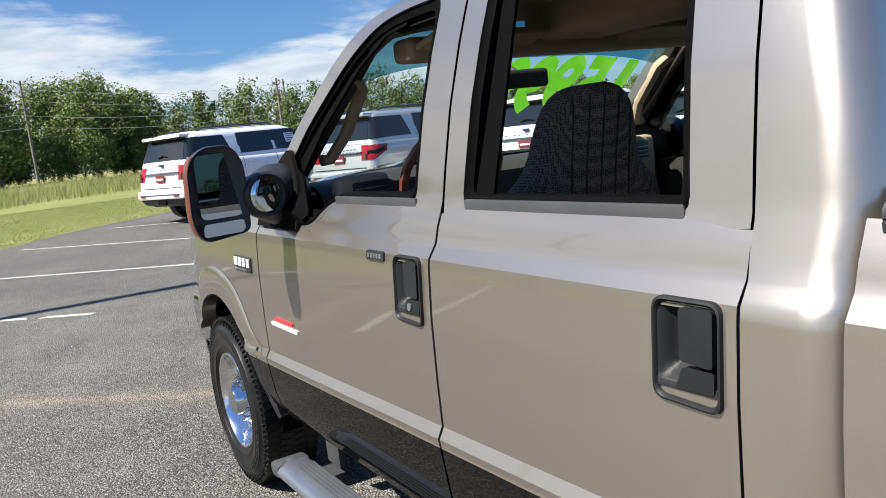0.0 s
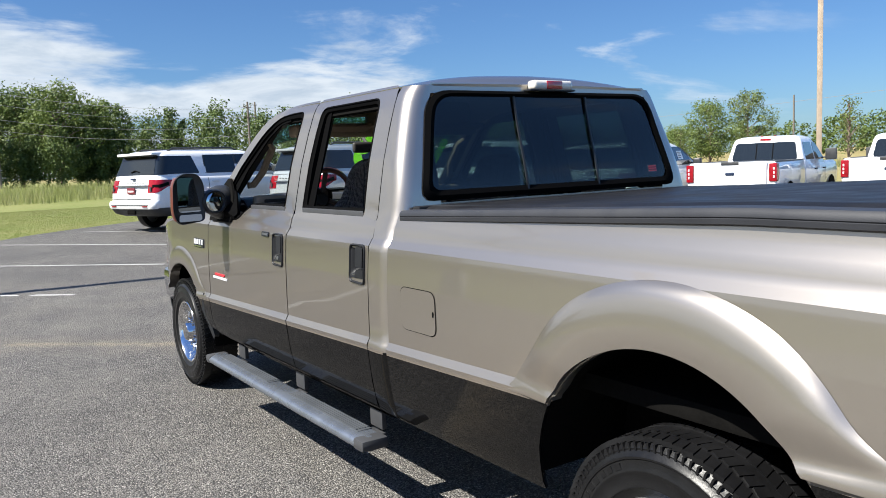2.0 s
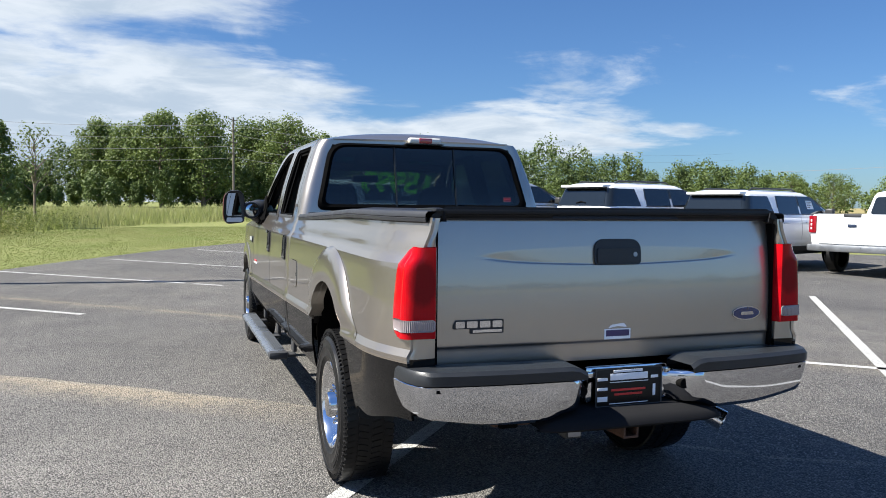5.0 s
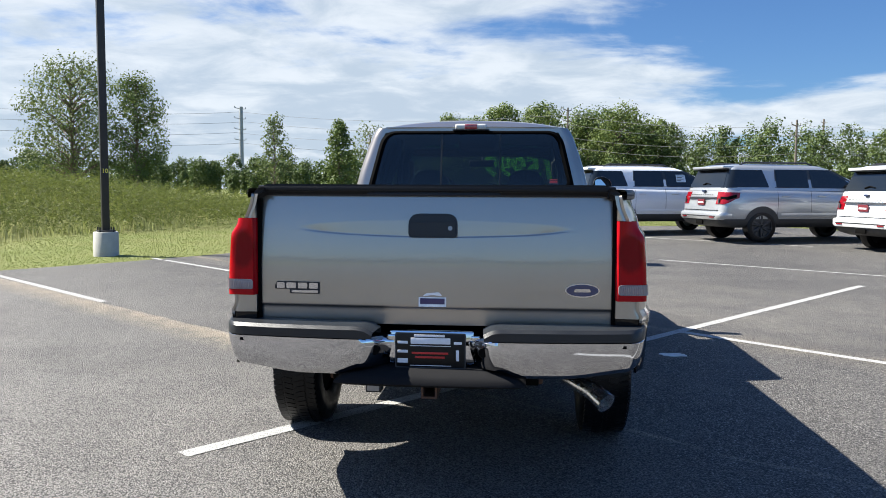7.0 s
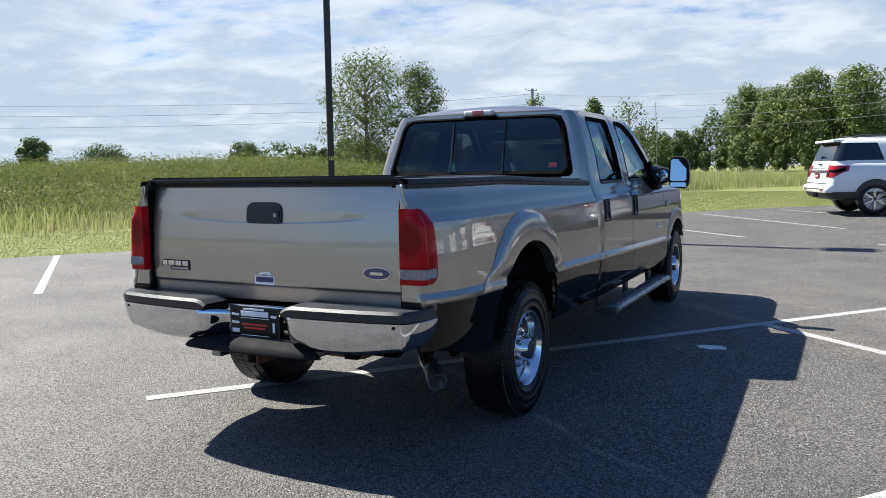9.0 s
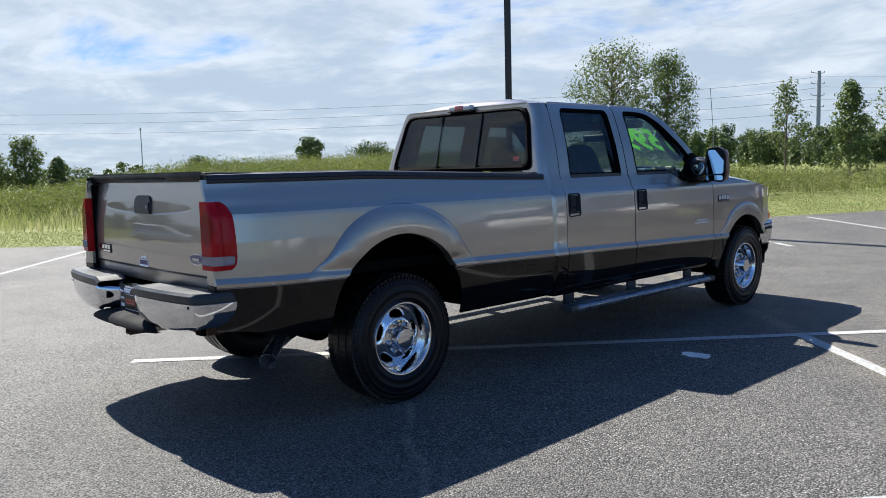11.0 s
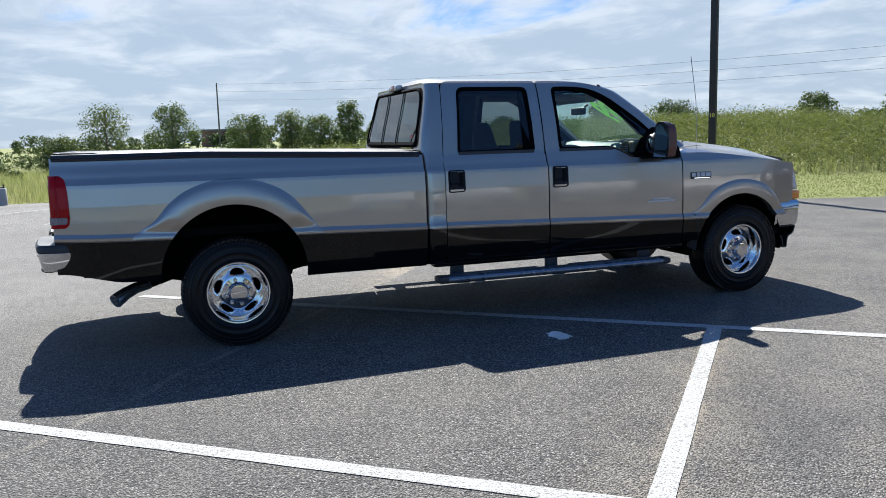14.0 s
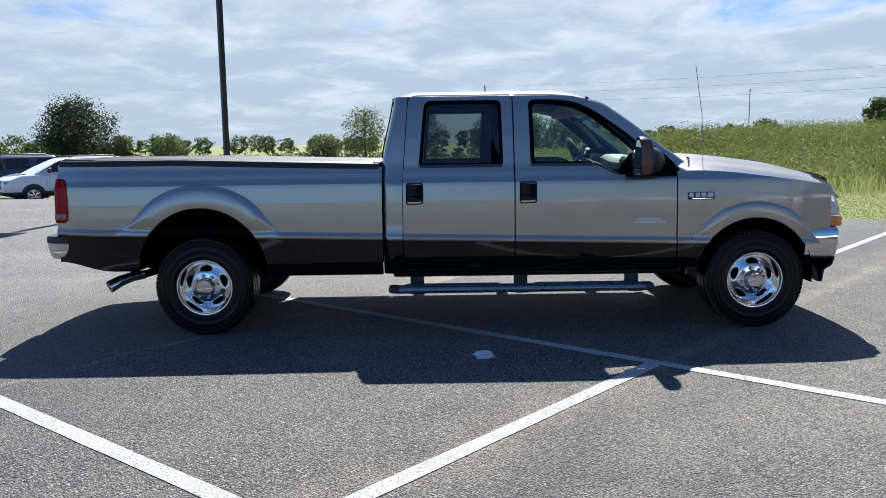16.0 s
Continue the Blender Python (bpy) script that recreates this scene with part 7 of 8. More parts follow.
dark_suv = build_suv(DARKPAINT, "dark blue suv parked across the car park")
dark_suv.matrix_basis = pose(-28.6, -15.1, rise(-29.8, -16.5) + 0.003, 0, 0, -140)

PT_BED = [(0.25, 2.55, 0.88, 0.06, 0.06, 0.55), (0.05, 2.55, 0.98, 0.06, 0.06, 0.70), (0.03, 2.55, 1.01, 0.06, 0.06, 0.95), (0.03, 2.55, 1.0, 0.06, 0.06, 1.20), (0.05, 2.55, 0.985, 0.06, 0.06, 1.38), (0.07, 2.54, 0.95, 0.06, 0.06, 1.42)]
PT_NOSE = [(2.60, 6.2, 0.90, 0.08, 0.3, 0.50), (2.58, 6.34, 0.99, 0.08, 0.3, 0.70), (2.58, 6.35, 1.01, 0.08, 0.3, 1.0), (2.58, 6.30, 0.99, 0.08, 0.3, 1.25), (2.58, 6.1, 0.95, 0.08, 0.3, 1.34)]
PT_CAB = [(2.585, 5.0, 0.9684, 0.12, 0.3, 1.30), (2.63, 4.8, 0.93, 0.12, 0.28, 1.45), (2.705, 4.45, 0.866, 0.12, 0.25, 1.70), (2.759, 4.15, 0.82, 0.12, 0.22, 1.88), (2.80, 4.0, 0.77, 0.12, 0.2, 1.96), (2.95, 3.8, 0.66, 0.12, 0.2, 2.01), (3.2, 3.6, 0.45, 0.12, 0.15, 2.03)]


def build_pickup():
    car = thing("parked_pickup", "white crew-cab pickup truck parked in a row", "pickup truck", "parked pickups")
    bed = part("bed", loft(PT_BED), WHITEPAINT, car)
    part("front_body", loft(PT_NOSE), WHITEPAINT, car)
    cabin = part("cab", loft(PT_CAB), WHITEPAINT, car)
    part("tailgate", box((-0.80, -0.01, 0.74), (0.80, 0.05, 1.43), 0.02), WHITEPAINT, car)
    part("tailgate_top", box((-0.20, -0.022, 1.36), (0.20, 0.03, 1.435), 0.015), SUVTRIM, car)
    part("badge", box((-0.10, -0.02, 1.13), (0.10, 0.0, 1.20), 0.02), surface("badge_dark", (0.02, 0.03, 0.06), 0.3), car)
    part("rear_bumper", box((-0.98, -0.16, 0.56), (0.98, 0.06, 0.72), 0.04), STEEL, car)
    part("rear_window", slab(rounded([(-0.80, 1.42), (0.80, 1.42), (0.72, 1.86), (-0.72, 1.86)], 0.07, 4), lambda x, z, h: (x, rear_at(PT_CAB, z) - h + 0.004, z), 0.012), SUVGLASS, cabin, "dark rear window")
    for x in (-0.20, 0.20):
        part("slider_frame", slab([(x - 0.012, 1.45), (x + 0.012, 1.45), (x + 0.012, 1.83), (x - 0.012, 1.83)], lambda x, z, h: (x, rear_at(PT_CAB, z) - 0.009 - h, z), 0.004), UNDER, cabin)
    for k in range(3):
        part("roof_marker", box((-0.02 + 0.16 * (k - 1), 3.00, 2.012), (0.02 + 0.16 * (k - 1), 3.07, 2.035), 0.006), LAMPRED, cabin)
    part("brake_lamp", box((-0.13, 2.74, 1.91), (0.13, 2.85, 1.955), 0.012), LAMPRED, cabin)
    for s in (-1, 1):
        tl = part("tail_lamp", box((min(s * 0.845, s * 1.018), 0.0, 0.98), (max(s * 0.845, s * 1.018), 0.17, 1.385), 0.025), LAMPRED, bed, "red tail lamp with white segments")
        for z in (1.06, 1.15, 1.24):
            part("lamp_segment", box((s * 0.955 - 0.018, -0.006, z), (s * 0.955 + 0.018, 0.012, z + 0.055), 0.004), surface("clear_segment", (0.55, 0.50, 0.50), 0.2), tl)
        part("bed_rail_cap", box((min(s * 0.86, s * 0.985), 0.10, 1.405), (max(s * 0.86, s * 0.985), 2.53, 1.432), 0.010), SUVTRIM, bed)
        for y in (3.74, 4.66):
            rows = [[(s * (side_at(PT_CAB if z > 1.30 else PT_NOSE, z) + 0.003), y - 0.006, z), (s * (side_at(PT_CAB if z > 1.30 else PT_NOSE, z) + 0.003), y + 0.006, z)] for z in np.linspace(0.62, 1.38, 8)]
            part("door_gap", grid(rows), UNDER, cabin)
        for y in (3.50, 4.40):
            part("door_handle", box((min(s * 0.985, s * 1.035), y, 1.14), (max(s * 0.985, s * 1.035), y + 0.20, 1.175), 0.010), SUVTRIM, cabin)
        for outline in ([(2.86, 1.40), (3.70, 1.40), (3.66, 1.84), (2.92, 1.84)], [(3.80, 1.40), (4.72, 1.40), (4.30, 1.72), (4.05, 1.84), (3.80, 1.84)]):
            part("side_window", slab(rounded(outline, 0.05, 4), lambda y, z, h: (s * (side_at(PT_CAB, z) + h - 0.002), y, z), 0.007), SUVGLASS, cabin)
        mir = part("door_mirror", box((min(s * 1.02, s * 1.30), 4.52, 1.36), (max(s * 1.02, s * 1.30), 4.62, 1.66), 0.03), SUVTRIM, car, "black towing mirror")
        part("mirror_arm", tube([(s * 0.93, 4.58, 1.42), (s * 1.06, 4.57, 1.45)], 0.025, 8), SUVTRIM, mir)
        for y in (1.15, 5.35):
            rows = [[(s * 1.013, y + 0.50 * math.cos(a), 0.45 + 0.50 * math.sin(a)), (s * 1.013, y + 0.30 * math.cos(a), 0.45 + 0.30 * math.sin(a))] for a in np.linspace(0, math.pi, 21)]
            part("wheel_arch", grid(rows), UNDER, car)
    add_wheels(car, (1.15, 5.35), 0.89, True)
    return car


pickup = build_pickup()
pickup.matrix_basis = park(12.96, 9.96, -71.8)
for x, y in ((16.02, 7.96), (19.1, 5.95)):
    copy_thing(pickup, park(x, y, -72.2))


# ---- plants ----
def leaf_material(name, a, b, trans=0.45, dry=None, mixed=0.65):
    m, nodes, links, bsdf = shader(name)
    geo = nodes.new("ShaderNodeNewGeometry")
    wide = noise_node(nodes, links, 0.25, 3.0)
    fac = nodes.new("ShaderNodeMath")
    fac.operation = "MULTIPLY_ADD"
    links.new(geo.outputs["Random Per Island"], fac.inputs[0])
    fac.inputs[1].default_value = mixed
    links.new(map_range(nodes, links, wide, 0.3, 0.7, 0, 1 - mixed), fac.inputs[2])
    tone = mix_colour(nodes, links, fac.outputs[0], a, b)
    if dry:
        tone = mix_colour(nodes, links, map_range(nodes, links, noise_node(nodes, links, 0.42, 5.0, 0.6), 0.42, 0.66, 0, 0.8), tone, dry)
    links.new(tone, bsdf.inputs["Base Color"])
    bsdf.inputs["Roughness"].default_value, bsdf.inputs["Specular IOR Level"].default_value = 0.55, 0.3
    tr, mx = nodes.new("ShaderNodeBsdfTranslucent"), nodes.new("ShaderNodeMixShader")
    links.new(tone, tr.inputs[0])
    mx.inputs[0].default_value = trans
    links.new(bsdf.outputs[0], mx.inputs[1])
    links.new(tr.outputs[0], mx.inputs[2])
    links.new(mx.outputs[0], nodes["Material Output"].inputs[0])
    return m


LEAF = leaf_material("tree_leaves", (0.058, 0.092, 0.020), (0.150, 0.190, 0.048), 0.24)
PALELEAF = leaf_material("pale_leaves", (0.064, 0.094, 0.026), (0.172, 0.205, 0.064), 0.24)
WOODLEAF = leaf_material("wood_leaves", (0.048, 0.080, 0.019), (0.112, 0.150, 0.040), 0.20)
DARKLEAF = leaf_material("dark_leaves", (0.022, 0.040, 0.014), (0.060, 0.090, 0.028), 0.25)
BARK = surface("bark", (0.13, 0.10, 0.075), 0.9, vary=0.4, scale=3, fine=25, bump=0.6)
GRASS = leaf_material("grass_blades", (0.165, 0.200, 0.050), (0.290, 0.310, 0.115), 0.50, (0.285, 0.265, 0.135), 0.35)
MOWN = leaf_material("mown_blades", (0.128, 0.162, 0.041), (0.170, 0.198, 0.058), 0.45, (0.175, 0.172, 0.068), 0.30)
WEED = leaf_material("weed_leaves", (0.064, 0.090, 0.018), (0.150, 0.166, 0.042), 0.45, None, 0.45)
RNG = np.random.default_rng(7)


def quads_mesh(name, centres, sizes, material, facing=None, aspect=0.6, rng=RNG):
    """Many small leaves: bent diamonds at given places, turned at random or roughly to face a way."""
    n = len(centres)
    c = rng.normal(size=(n, 3))
    if facing is not None:
        c = facing + c * 0.42
    c /= np.linalg.norm(c, axis=1)[:, None]
    a = np.cross(c, rng.normal(size=(n, 3)))
    a /= np.linalg.norm(a, axis=1)[:, None]
    b = np.cross(c, a)
    s = sizes[:, None]
    v = np.empty((n, 4, 3))
    v[:, 0], v[:, 2] = centres - a * s * 0.5, centres + a * s * 0.5
    v[:, 1], v[:, 3] = centres + b * s * 0.5 * aspect + c * s * 0.12, centres - b * s * 0.5 * aspect + c * s * 0.12
    me = bpy.data.meshes.new(name)
    me.from_pydata(v.reshape(-1, 3).tolist(), [], np.arange(4 * n).reshape(n, 4).tolist())
    me.materials.append(material)
    return me


def crown_points(height, radius, base, count, blobs, rng, shape="round"):
    """Leaf places: clusters of boughs filling an uneven crown, with gaps between."""
    pts, ways = [], []
    centres, radii = [], []
    for k in range(blobs):
        t = (k + 0.5) / blobs
        z = base + (height - base) * (0.06 + 0.90 * t)
        if shape == "round":
            w = radius * math.sqrt(max(0.05, 1 - ((t - 0.42) / 0.62) ** 2))
        elif shape == "spire":
            w = radius * (1 - t) ** 0.75 + 0.12 * radius
        else:
            w = radius * (0.45 + 0.65 * math.sin(math.pi * min(1, t * 0.9 + 0.1)))
        ang = 2.4 * k + rng.uniform(-0.6, 0.6)
        d = w * rng.uniform(0.25, 0.85)
        centres.append((d * math.cos(ang), d * math.sin(ang), z))
        radii.append(radius * rng.uniform(0.22, 0.42))
    per = count // blobs
    for c, r in zip(centres, radii):
        q = rng.normal(size=(per, 3))
        q /= np.linalg.norm(q, axis=1)[:, None]
        way = q.copy()
        way[:, 2] += 0.25
        q *= (rng.uniform(0.25, 1.0, size=(per, 1)) ** 0.45) * r * (1 + 0.25 * rng.uniform(-1, 1, size=(per, 1)))
        q[:, 2] *= 0.8
        pts.append(q + np.array(c))
        ways.append(way)
    return np.concatenate(pts), centres, np.concatenate(ways)


def build_tree(at, height, radius, count=4000, leaf=0.2, blobs=40, shape="round", material=None, base=None, seed=1, label="leafy green tree in the grass", trunk_r=0.12, stems=1):
    rng = np.random.default_rng(seed)
    x, y = at
    t = thing("tree", label, "tree", at=(x, y, rise(x, y) - 0.08))
    base = height * 0.18 if base is None else base
    pts, centres, ways = crown_points(height, radius, base, count, blobs, rng, shape)
    bm = bmesh.new()
    for k in range(stems):
        lean = (rng.uniform(-0.08, 0.08) * height * (stems > 1), rng.uniform(-0.08, 0.08) * height * (stems > 1))
        add_tube(bm, [(0.1 * k, 0, 0), (lean[0] * 0.4, lean[1] * 0.4, height * 0.35), (lean[0] * 0.8 + rng.uniform(-0.1, 0.1), lean[1] * 0.8, height * 0.65), (lean[0], lean[1], height * 0.95)], [trunk_r, trunk_r * 0.75, trunk_r * 0.45, trunk_r * 0.12], 8)
    for c in centres:
        z0 = max(base * 0.7, c[2] - 0.45 * math.hypot(c[0], c[1]) - 0.4)
        add_tube(bm, [(0, 0, z0), (c[0] * 0.5, c[1] * 0.5, (z0 + c[2]) / 2 + 0.1), c], [trunk_r * 0.32, trunk_r * 0.2, trunk_r * 0.06], 5)
    part("trunk", bm, BARK, t, "grey-brown trunk and limbs")
    sizes = rng.uniform(0.6, 1.3, len(pts)) * leaf
    cr = new("crown", quads_mesh("crown", pts, sizes, material or LEAF, ways, rng=rng))
    cr.parent = t
    return t


def build_woods(name, spots, label, leaf=0.5, count=900, material=None, seed=3):
    """A far belt of trees as one mass."""
    rng = np.random.default_rng(seed)
    kinds = []
    for k in range(7):
        pts, _, ways = crown_points(1.0, 0.40 + 0.04 * k, 0.06, count, 20 + 3 * k, rng, ("round", "oval")[k % 2])
        kinds.append((pts, ways))
    allp, alls, allw = [], [], []
    for k, (x, y, h, w) in enumerate(spots):
        p, u = kinds[int(rng.integers(7))]
        a = rng.uniform(0, 6.28)
        ca, sa = math.cos(a), math.sin(a)
        q = np.column_stack([(p[:, 0] * ca - p[:, 1] * sa) * w, (p[:, 0] * sa + p[:, 1] * ca) * w, p[:, 2] * h])
        q += np.array([x, y, rise(x, y)])
        allp.append(q)
        allw.append(np.column_stack([u[:, 0] * ca - u[:, 1] * sa, u[:, 0] * sa + u[:, 1] * ca, u[:, 2]]))
        alls.append(rng.uniform(0.6, 1.4, len(q)) * leaf * (0.7 + 0.05 * h))
    ob = new(name, quads_mesh(name, np.concatenate(allp), np.concatenate(alls), material or WOODLEAF, np.concatenate(allw), aspect=0.8, rng=rng))
    return tagged(ob, label, "woods", kind="stuff")


def around(eye, yaw, far):
    """A spot seen from eye at a bearing (degrees left of +y) and distance."""
    return eye[0] - math.sin(radians(yaw)) * far, eye[1] + math.cos(radians(yaw)) * far


def belt(yaws, far, height, step, seed, depth=10, eye=(0.0, -4.6), spread=1.0, even=False):
    rng = random.Random(seed)
    out, yaw = [], yaws[0]
    while yaw > yaws[1]:
        d = (far(yaw) if callable(far) else far) + rng.uniform(-0.5, 1) * depth
        h = (height(yaw) if callable(height) else height) * (rng.uniform(0.74, 1.02) if even else rng.uniform(0.62, 1.18))
        x, y = around(eye, yaw, d)
        out.append((x, y, h, h * rng.uniform(0.55, 0.8) * spread))
        yaw -= math.degrees(step / d) * rng.uniform(0.6, 1.3)
    return out


# single trees
build_tree((-29.8, 46.6), 9.7, 3.9, 9000, 0.19, 80, "oval", PALELEAF, 1.6, 11, "tall open-crowned tree with pale leaves", 0.18)
build_tree((-25.2, 46.4), 8.6, 2.3, 9000, 0.18, 56, "oval", LEAF, 0.9, 12, "tall narrow green tree on the bank", 0.16)
build_tree((-12.7, 36.7), 5.1, 1.2, 1700, 0.15, 30, "spire", PALELEAF, 1.2, 13, "slender young tree with sparse leaves", 0.07)
build_tree((-8.2, 32.6), 4.5, 1.1, 3600, 0.15, 34, "spire", LEAF, 0.6, 14, "dense narrow young tree in tall grass", 0.08)
build_tree((-7.4, 36.0), 4.5, 1.5, 800, 0.13, 26, "oval", PALELEAF, 1.8, 15, "half-bare young tree with thin branches", 0.07)
for k, (x, y, h, w) in enumerate(((-10.8, 119.0, 12.4, 4.3), (-6.4, 114.0, 11.4, 4.2), (-2.4, 109.5, 13.0, 5.0), (2.9, 107.5, 12.7, 4.9), (10.3, 116.0, 12.4, 5.2), (19.0, 113.0, 11.2, 4.8), (14.2, 110.0, 13.0, 5.0))):
    build_tree((x, y), h, w, 9000, 0.37, 46, "round", LEAF, 1.2, 20 + k, "large dense green tree at the field edge", 0.32)
for k, (yaw, d, h, w, mat, count) in enumerate(((-52.0, 62, 5.9, 2.2, LEAF, 5600), (-54.4, 66, 6.9, 2.3, PALELEAF, 5600), (-60.3, 60, 5.6, 1.3, PALELEAF, 800), (-44.3, 75, 4.6, 2.2, LEAF, 4200), (-46.7, 78, 4.8, 2.6, LEAF, 4200), (-50.2, 80, 4.4, 3.0, LEAF, 4200), (-64.0, 72, 4.2, 2.6, LEAF, 4200), (-67.5, 70, 4.8, 2.6, LEAF, 4200))):
    x, y = around((-2.8, -2.4), yaw, d)
    build_tree((x, y), h * 0.85, w * 0.85, count, 0.15, 36, "oval", mat, 0.9, 40 + k, "small green tree in the far field", 0.1)
# trees behind the car park on the sunny side, as seen past the bed
ROW_EYE, END_EYE = (6.5, -1.0), (7.2, 1.9)
for k, (eye, yaw, d, h, w, mat, shape) in enumerate(((ROW_EYE, 92.8, 64, 4.9, 2.7, PALELEAF, "round"), (ROW_EYE, 88.6, 64, 4.6, 1.8, LEAF, "oval"), (ROW_EYE, 83.5, 64, 3.4, 2.0, LEAF, "round"), (ROW_EYE, 80.7, 66, 3.7, 1.6, PALELEAF, "oval"), (ROW_EYE, 78.6, 64, 3.3, 1.5, LEAF, "oval"), (ROW_EYE, 76.6, 64, 4.4, 1.3, LEAF, "oval"), (ROW_EYE, 74.8, 64, 2.9, 0.9, PALELEAF, "spire"), (END_EYE, 111.6, 62, 3.0, 1.2, LEAF, "oval"), (END_EYE, 108.9, 60, 3.0, 1.7, PALELEAF, "round"), (END_EYE, 98.3, 66, 2.8, 1.7, PALELEAF, "round"))):
    x, y = around(eye, yaw, d)
    build_tree((x, y), h, w, 4200, 0.17, 38, shape, mat, 0.5, 60 + k, "young green tree beyond the car park", 0.1)
x, y = around(END_EYE, 114.4, 62)
build_tree((x, y), 5.4, 2.9, 15000, 0.17, 60, "round", DARKLEAF, 1.0, 80, "broad dark green pine beyond the car park", 0.2)
for k, (yaw, d, h, w) in enumerate(((59.7, 64, 3.1, 1.5), (55.0, 72, 2.9, 2.4), (46.0, 70, 3.3, 1.9), (66.5, 78, 2.9, 1.8))):
    x, y = around((6.96, 0.06), yaw, d)
    build_tree((x, y), h, w, 3800, 0.20, 34, "round", WOODLEAF, 0.6, 81 + k, "round bushy tree on the weedy bank", 0.12)

# woods
WOOD_TOP = [(-42, 7.0), (-38, 7.4), (-31, 8.6), (-25, 11.0), (-20, 10.4), (-14, 11.2), (-10, 11.2), (-7, 13.0), (-5, 12.6), (0, 12.6), (4, 11.0), (7, 9.0), (9, 6.4), (34, 5.6)]


def wood_top(a):
    return interp(WOOD_TOP, a)


spots = belt((9, -42), lambda a: 122, wood_top, 3.4, 5, 10, even=True)
spots += belt((9, -42), lambda a: 132, lambda a: 0.95 * wood_top(a), 3.4, 6, 8, even=True)
spots += belt((9, -42), lambda a: 113, lambda a: 0.42 * wood_top(a), 2.6, 8, 5)
spots += belt((36, 8), 120, 5.6, 2.8, 31, 14)
spots += belt((36, 8), 104, 3.9, 2.4, 32, 8)
build_woods("woods", spots, "dense green woods along the far side of the field", 0.26, 2250)
shrubs = belt((121, 70), 72, 1.35, 1.5, 41, 14, (6.96, 0.06), 2.6) + belt((121, 70), 58, 0.8, 1.6, 42, 8, (6.96, 0.06), 3.0)
build_woods("shrubs", shrubs, "low green shrubs and saplings beyond the car park", 0.20, 620, WOODLEAF, 12)
far_spots = belt((40, 8), 150, 6.0, 3.5, 15, 25, (0.0, -4.6), 1.8) + belt((-36, -110), 170, 6.8, 4.0, 16, 30, (0.0, -4.6), 1.8) + belt((150, 66), 190, 4.2, 4.0, 17, 40, (0.0, -4.6), 2.2) + belt((-108, -212), 170, 6.0, 4.5, 18, 30, (0.0, -4.6), 2.0)
build_woods("distant_woods", far_spots, "distant hazy belt of green trees", 0.50, 700, WOODLEAF, 9)


def blades_mesh(name, base, height, width, lean, material, rng):
    """Grass: bent two-piece blades at given feet."""
    n = len(base)
    a = rng.uniform(0, 2 * math.pi, n)
    side = np.column_stack([np.cos(a), np.sin(a), np.zeros(n)]) * (width / 2)[:, None]
    b = rng.uniform(0, 2 * math.pi, n)
    tip = np.column_stack([np.cos(b), np.sin(b), np.zeros(n)]) * (height * lean)[:, None]
    up = np.column_stack([np.zeros(n), np.zeros(n), height])
    v = np.empty((n, 5, 3))
    v[:, 0], v[:, 1] = base - side, base + side
    v[:, 2], v[:, 3] = base + side * 0.8 + up * 0.55 + tip * 0.3, base - side * 0.8 + up * 0.55 + tip * 0.3
    v[:, 4] = base + up + tip
    faces = []
    for i in range(0, 5 * n, 5):
        faces.append((i, i + 1, i + 2, i + 3))
        faces.append((i + 3, i + 2, i + 4))
    me = bpy.data.meshes.new(name)
    me.from_pydata(v.reshape(-1, 3).tolist(), [], faces)
    me.materials.append(material)
    return me


TALL = [(-70, -55), (-38, -20), (-21.6, 0.0), (-17.2, 5.6), (-14.2, 10.4), (-12.4, 16.0), (-10.2, 21.5), (-8.0, 25.0), (-5.6, 30.0), (-2.6, 36.0), (1.0, 40.0), (10, 42), (20, 40), (40, 34), (70, 20)]


def rise_many(x, y):
    return np.array([rise(a, b) for a, b in zip(x, y)])


def scatter(count, rng, keep, span=(-62, 62, -40, 60)):
    x, y = rng.uniform(span[0], span[1], count), rng.uniform(span[2], span[3], count)
    ok = keep(x, y)
    return x[ok], y[ok]


def tall_line(x):
    t = np.array(TALL)
    return np.interp(x, t[:, 0], t[:, 1])


def edge_line(x):
    t = np.array(EDGE)
    return np.interp(x, t[:, 0], t[:, 1])


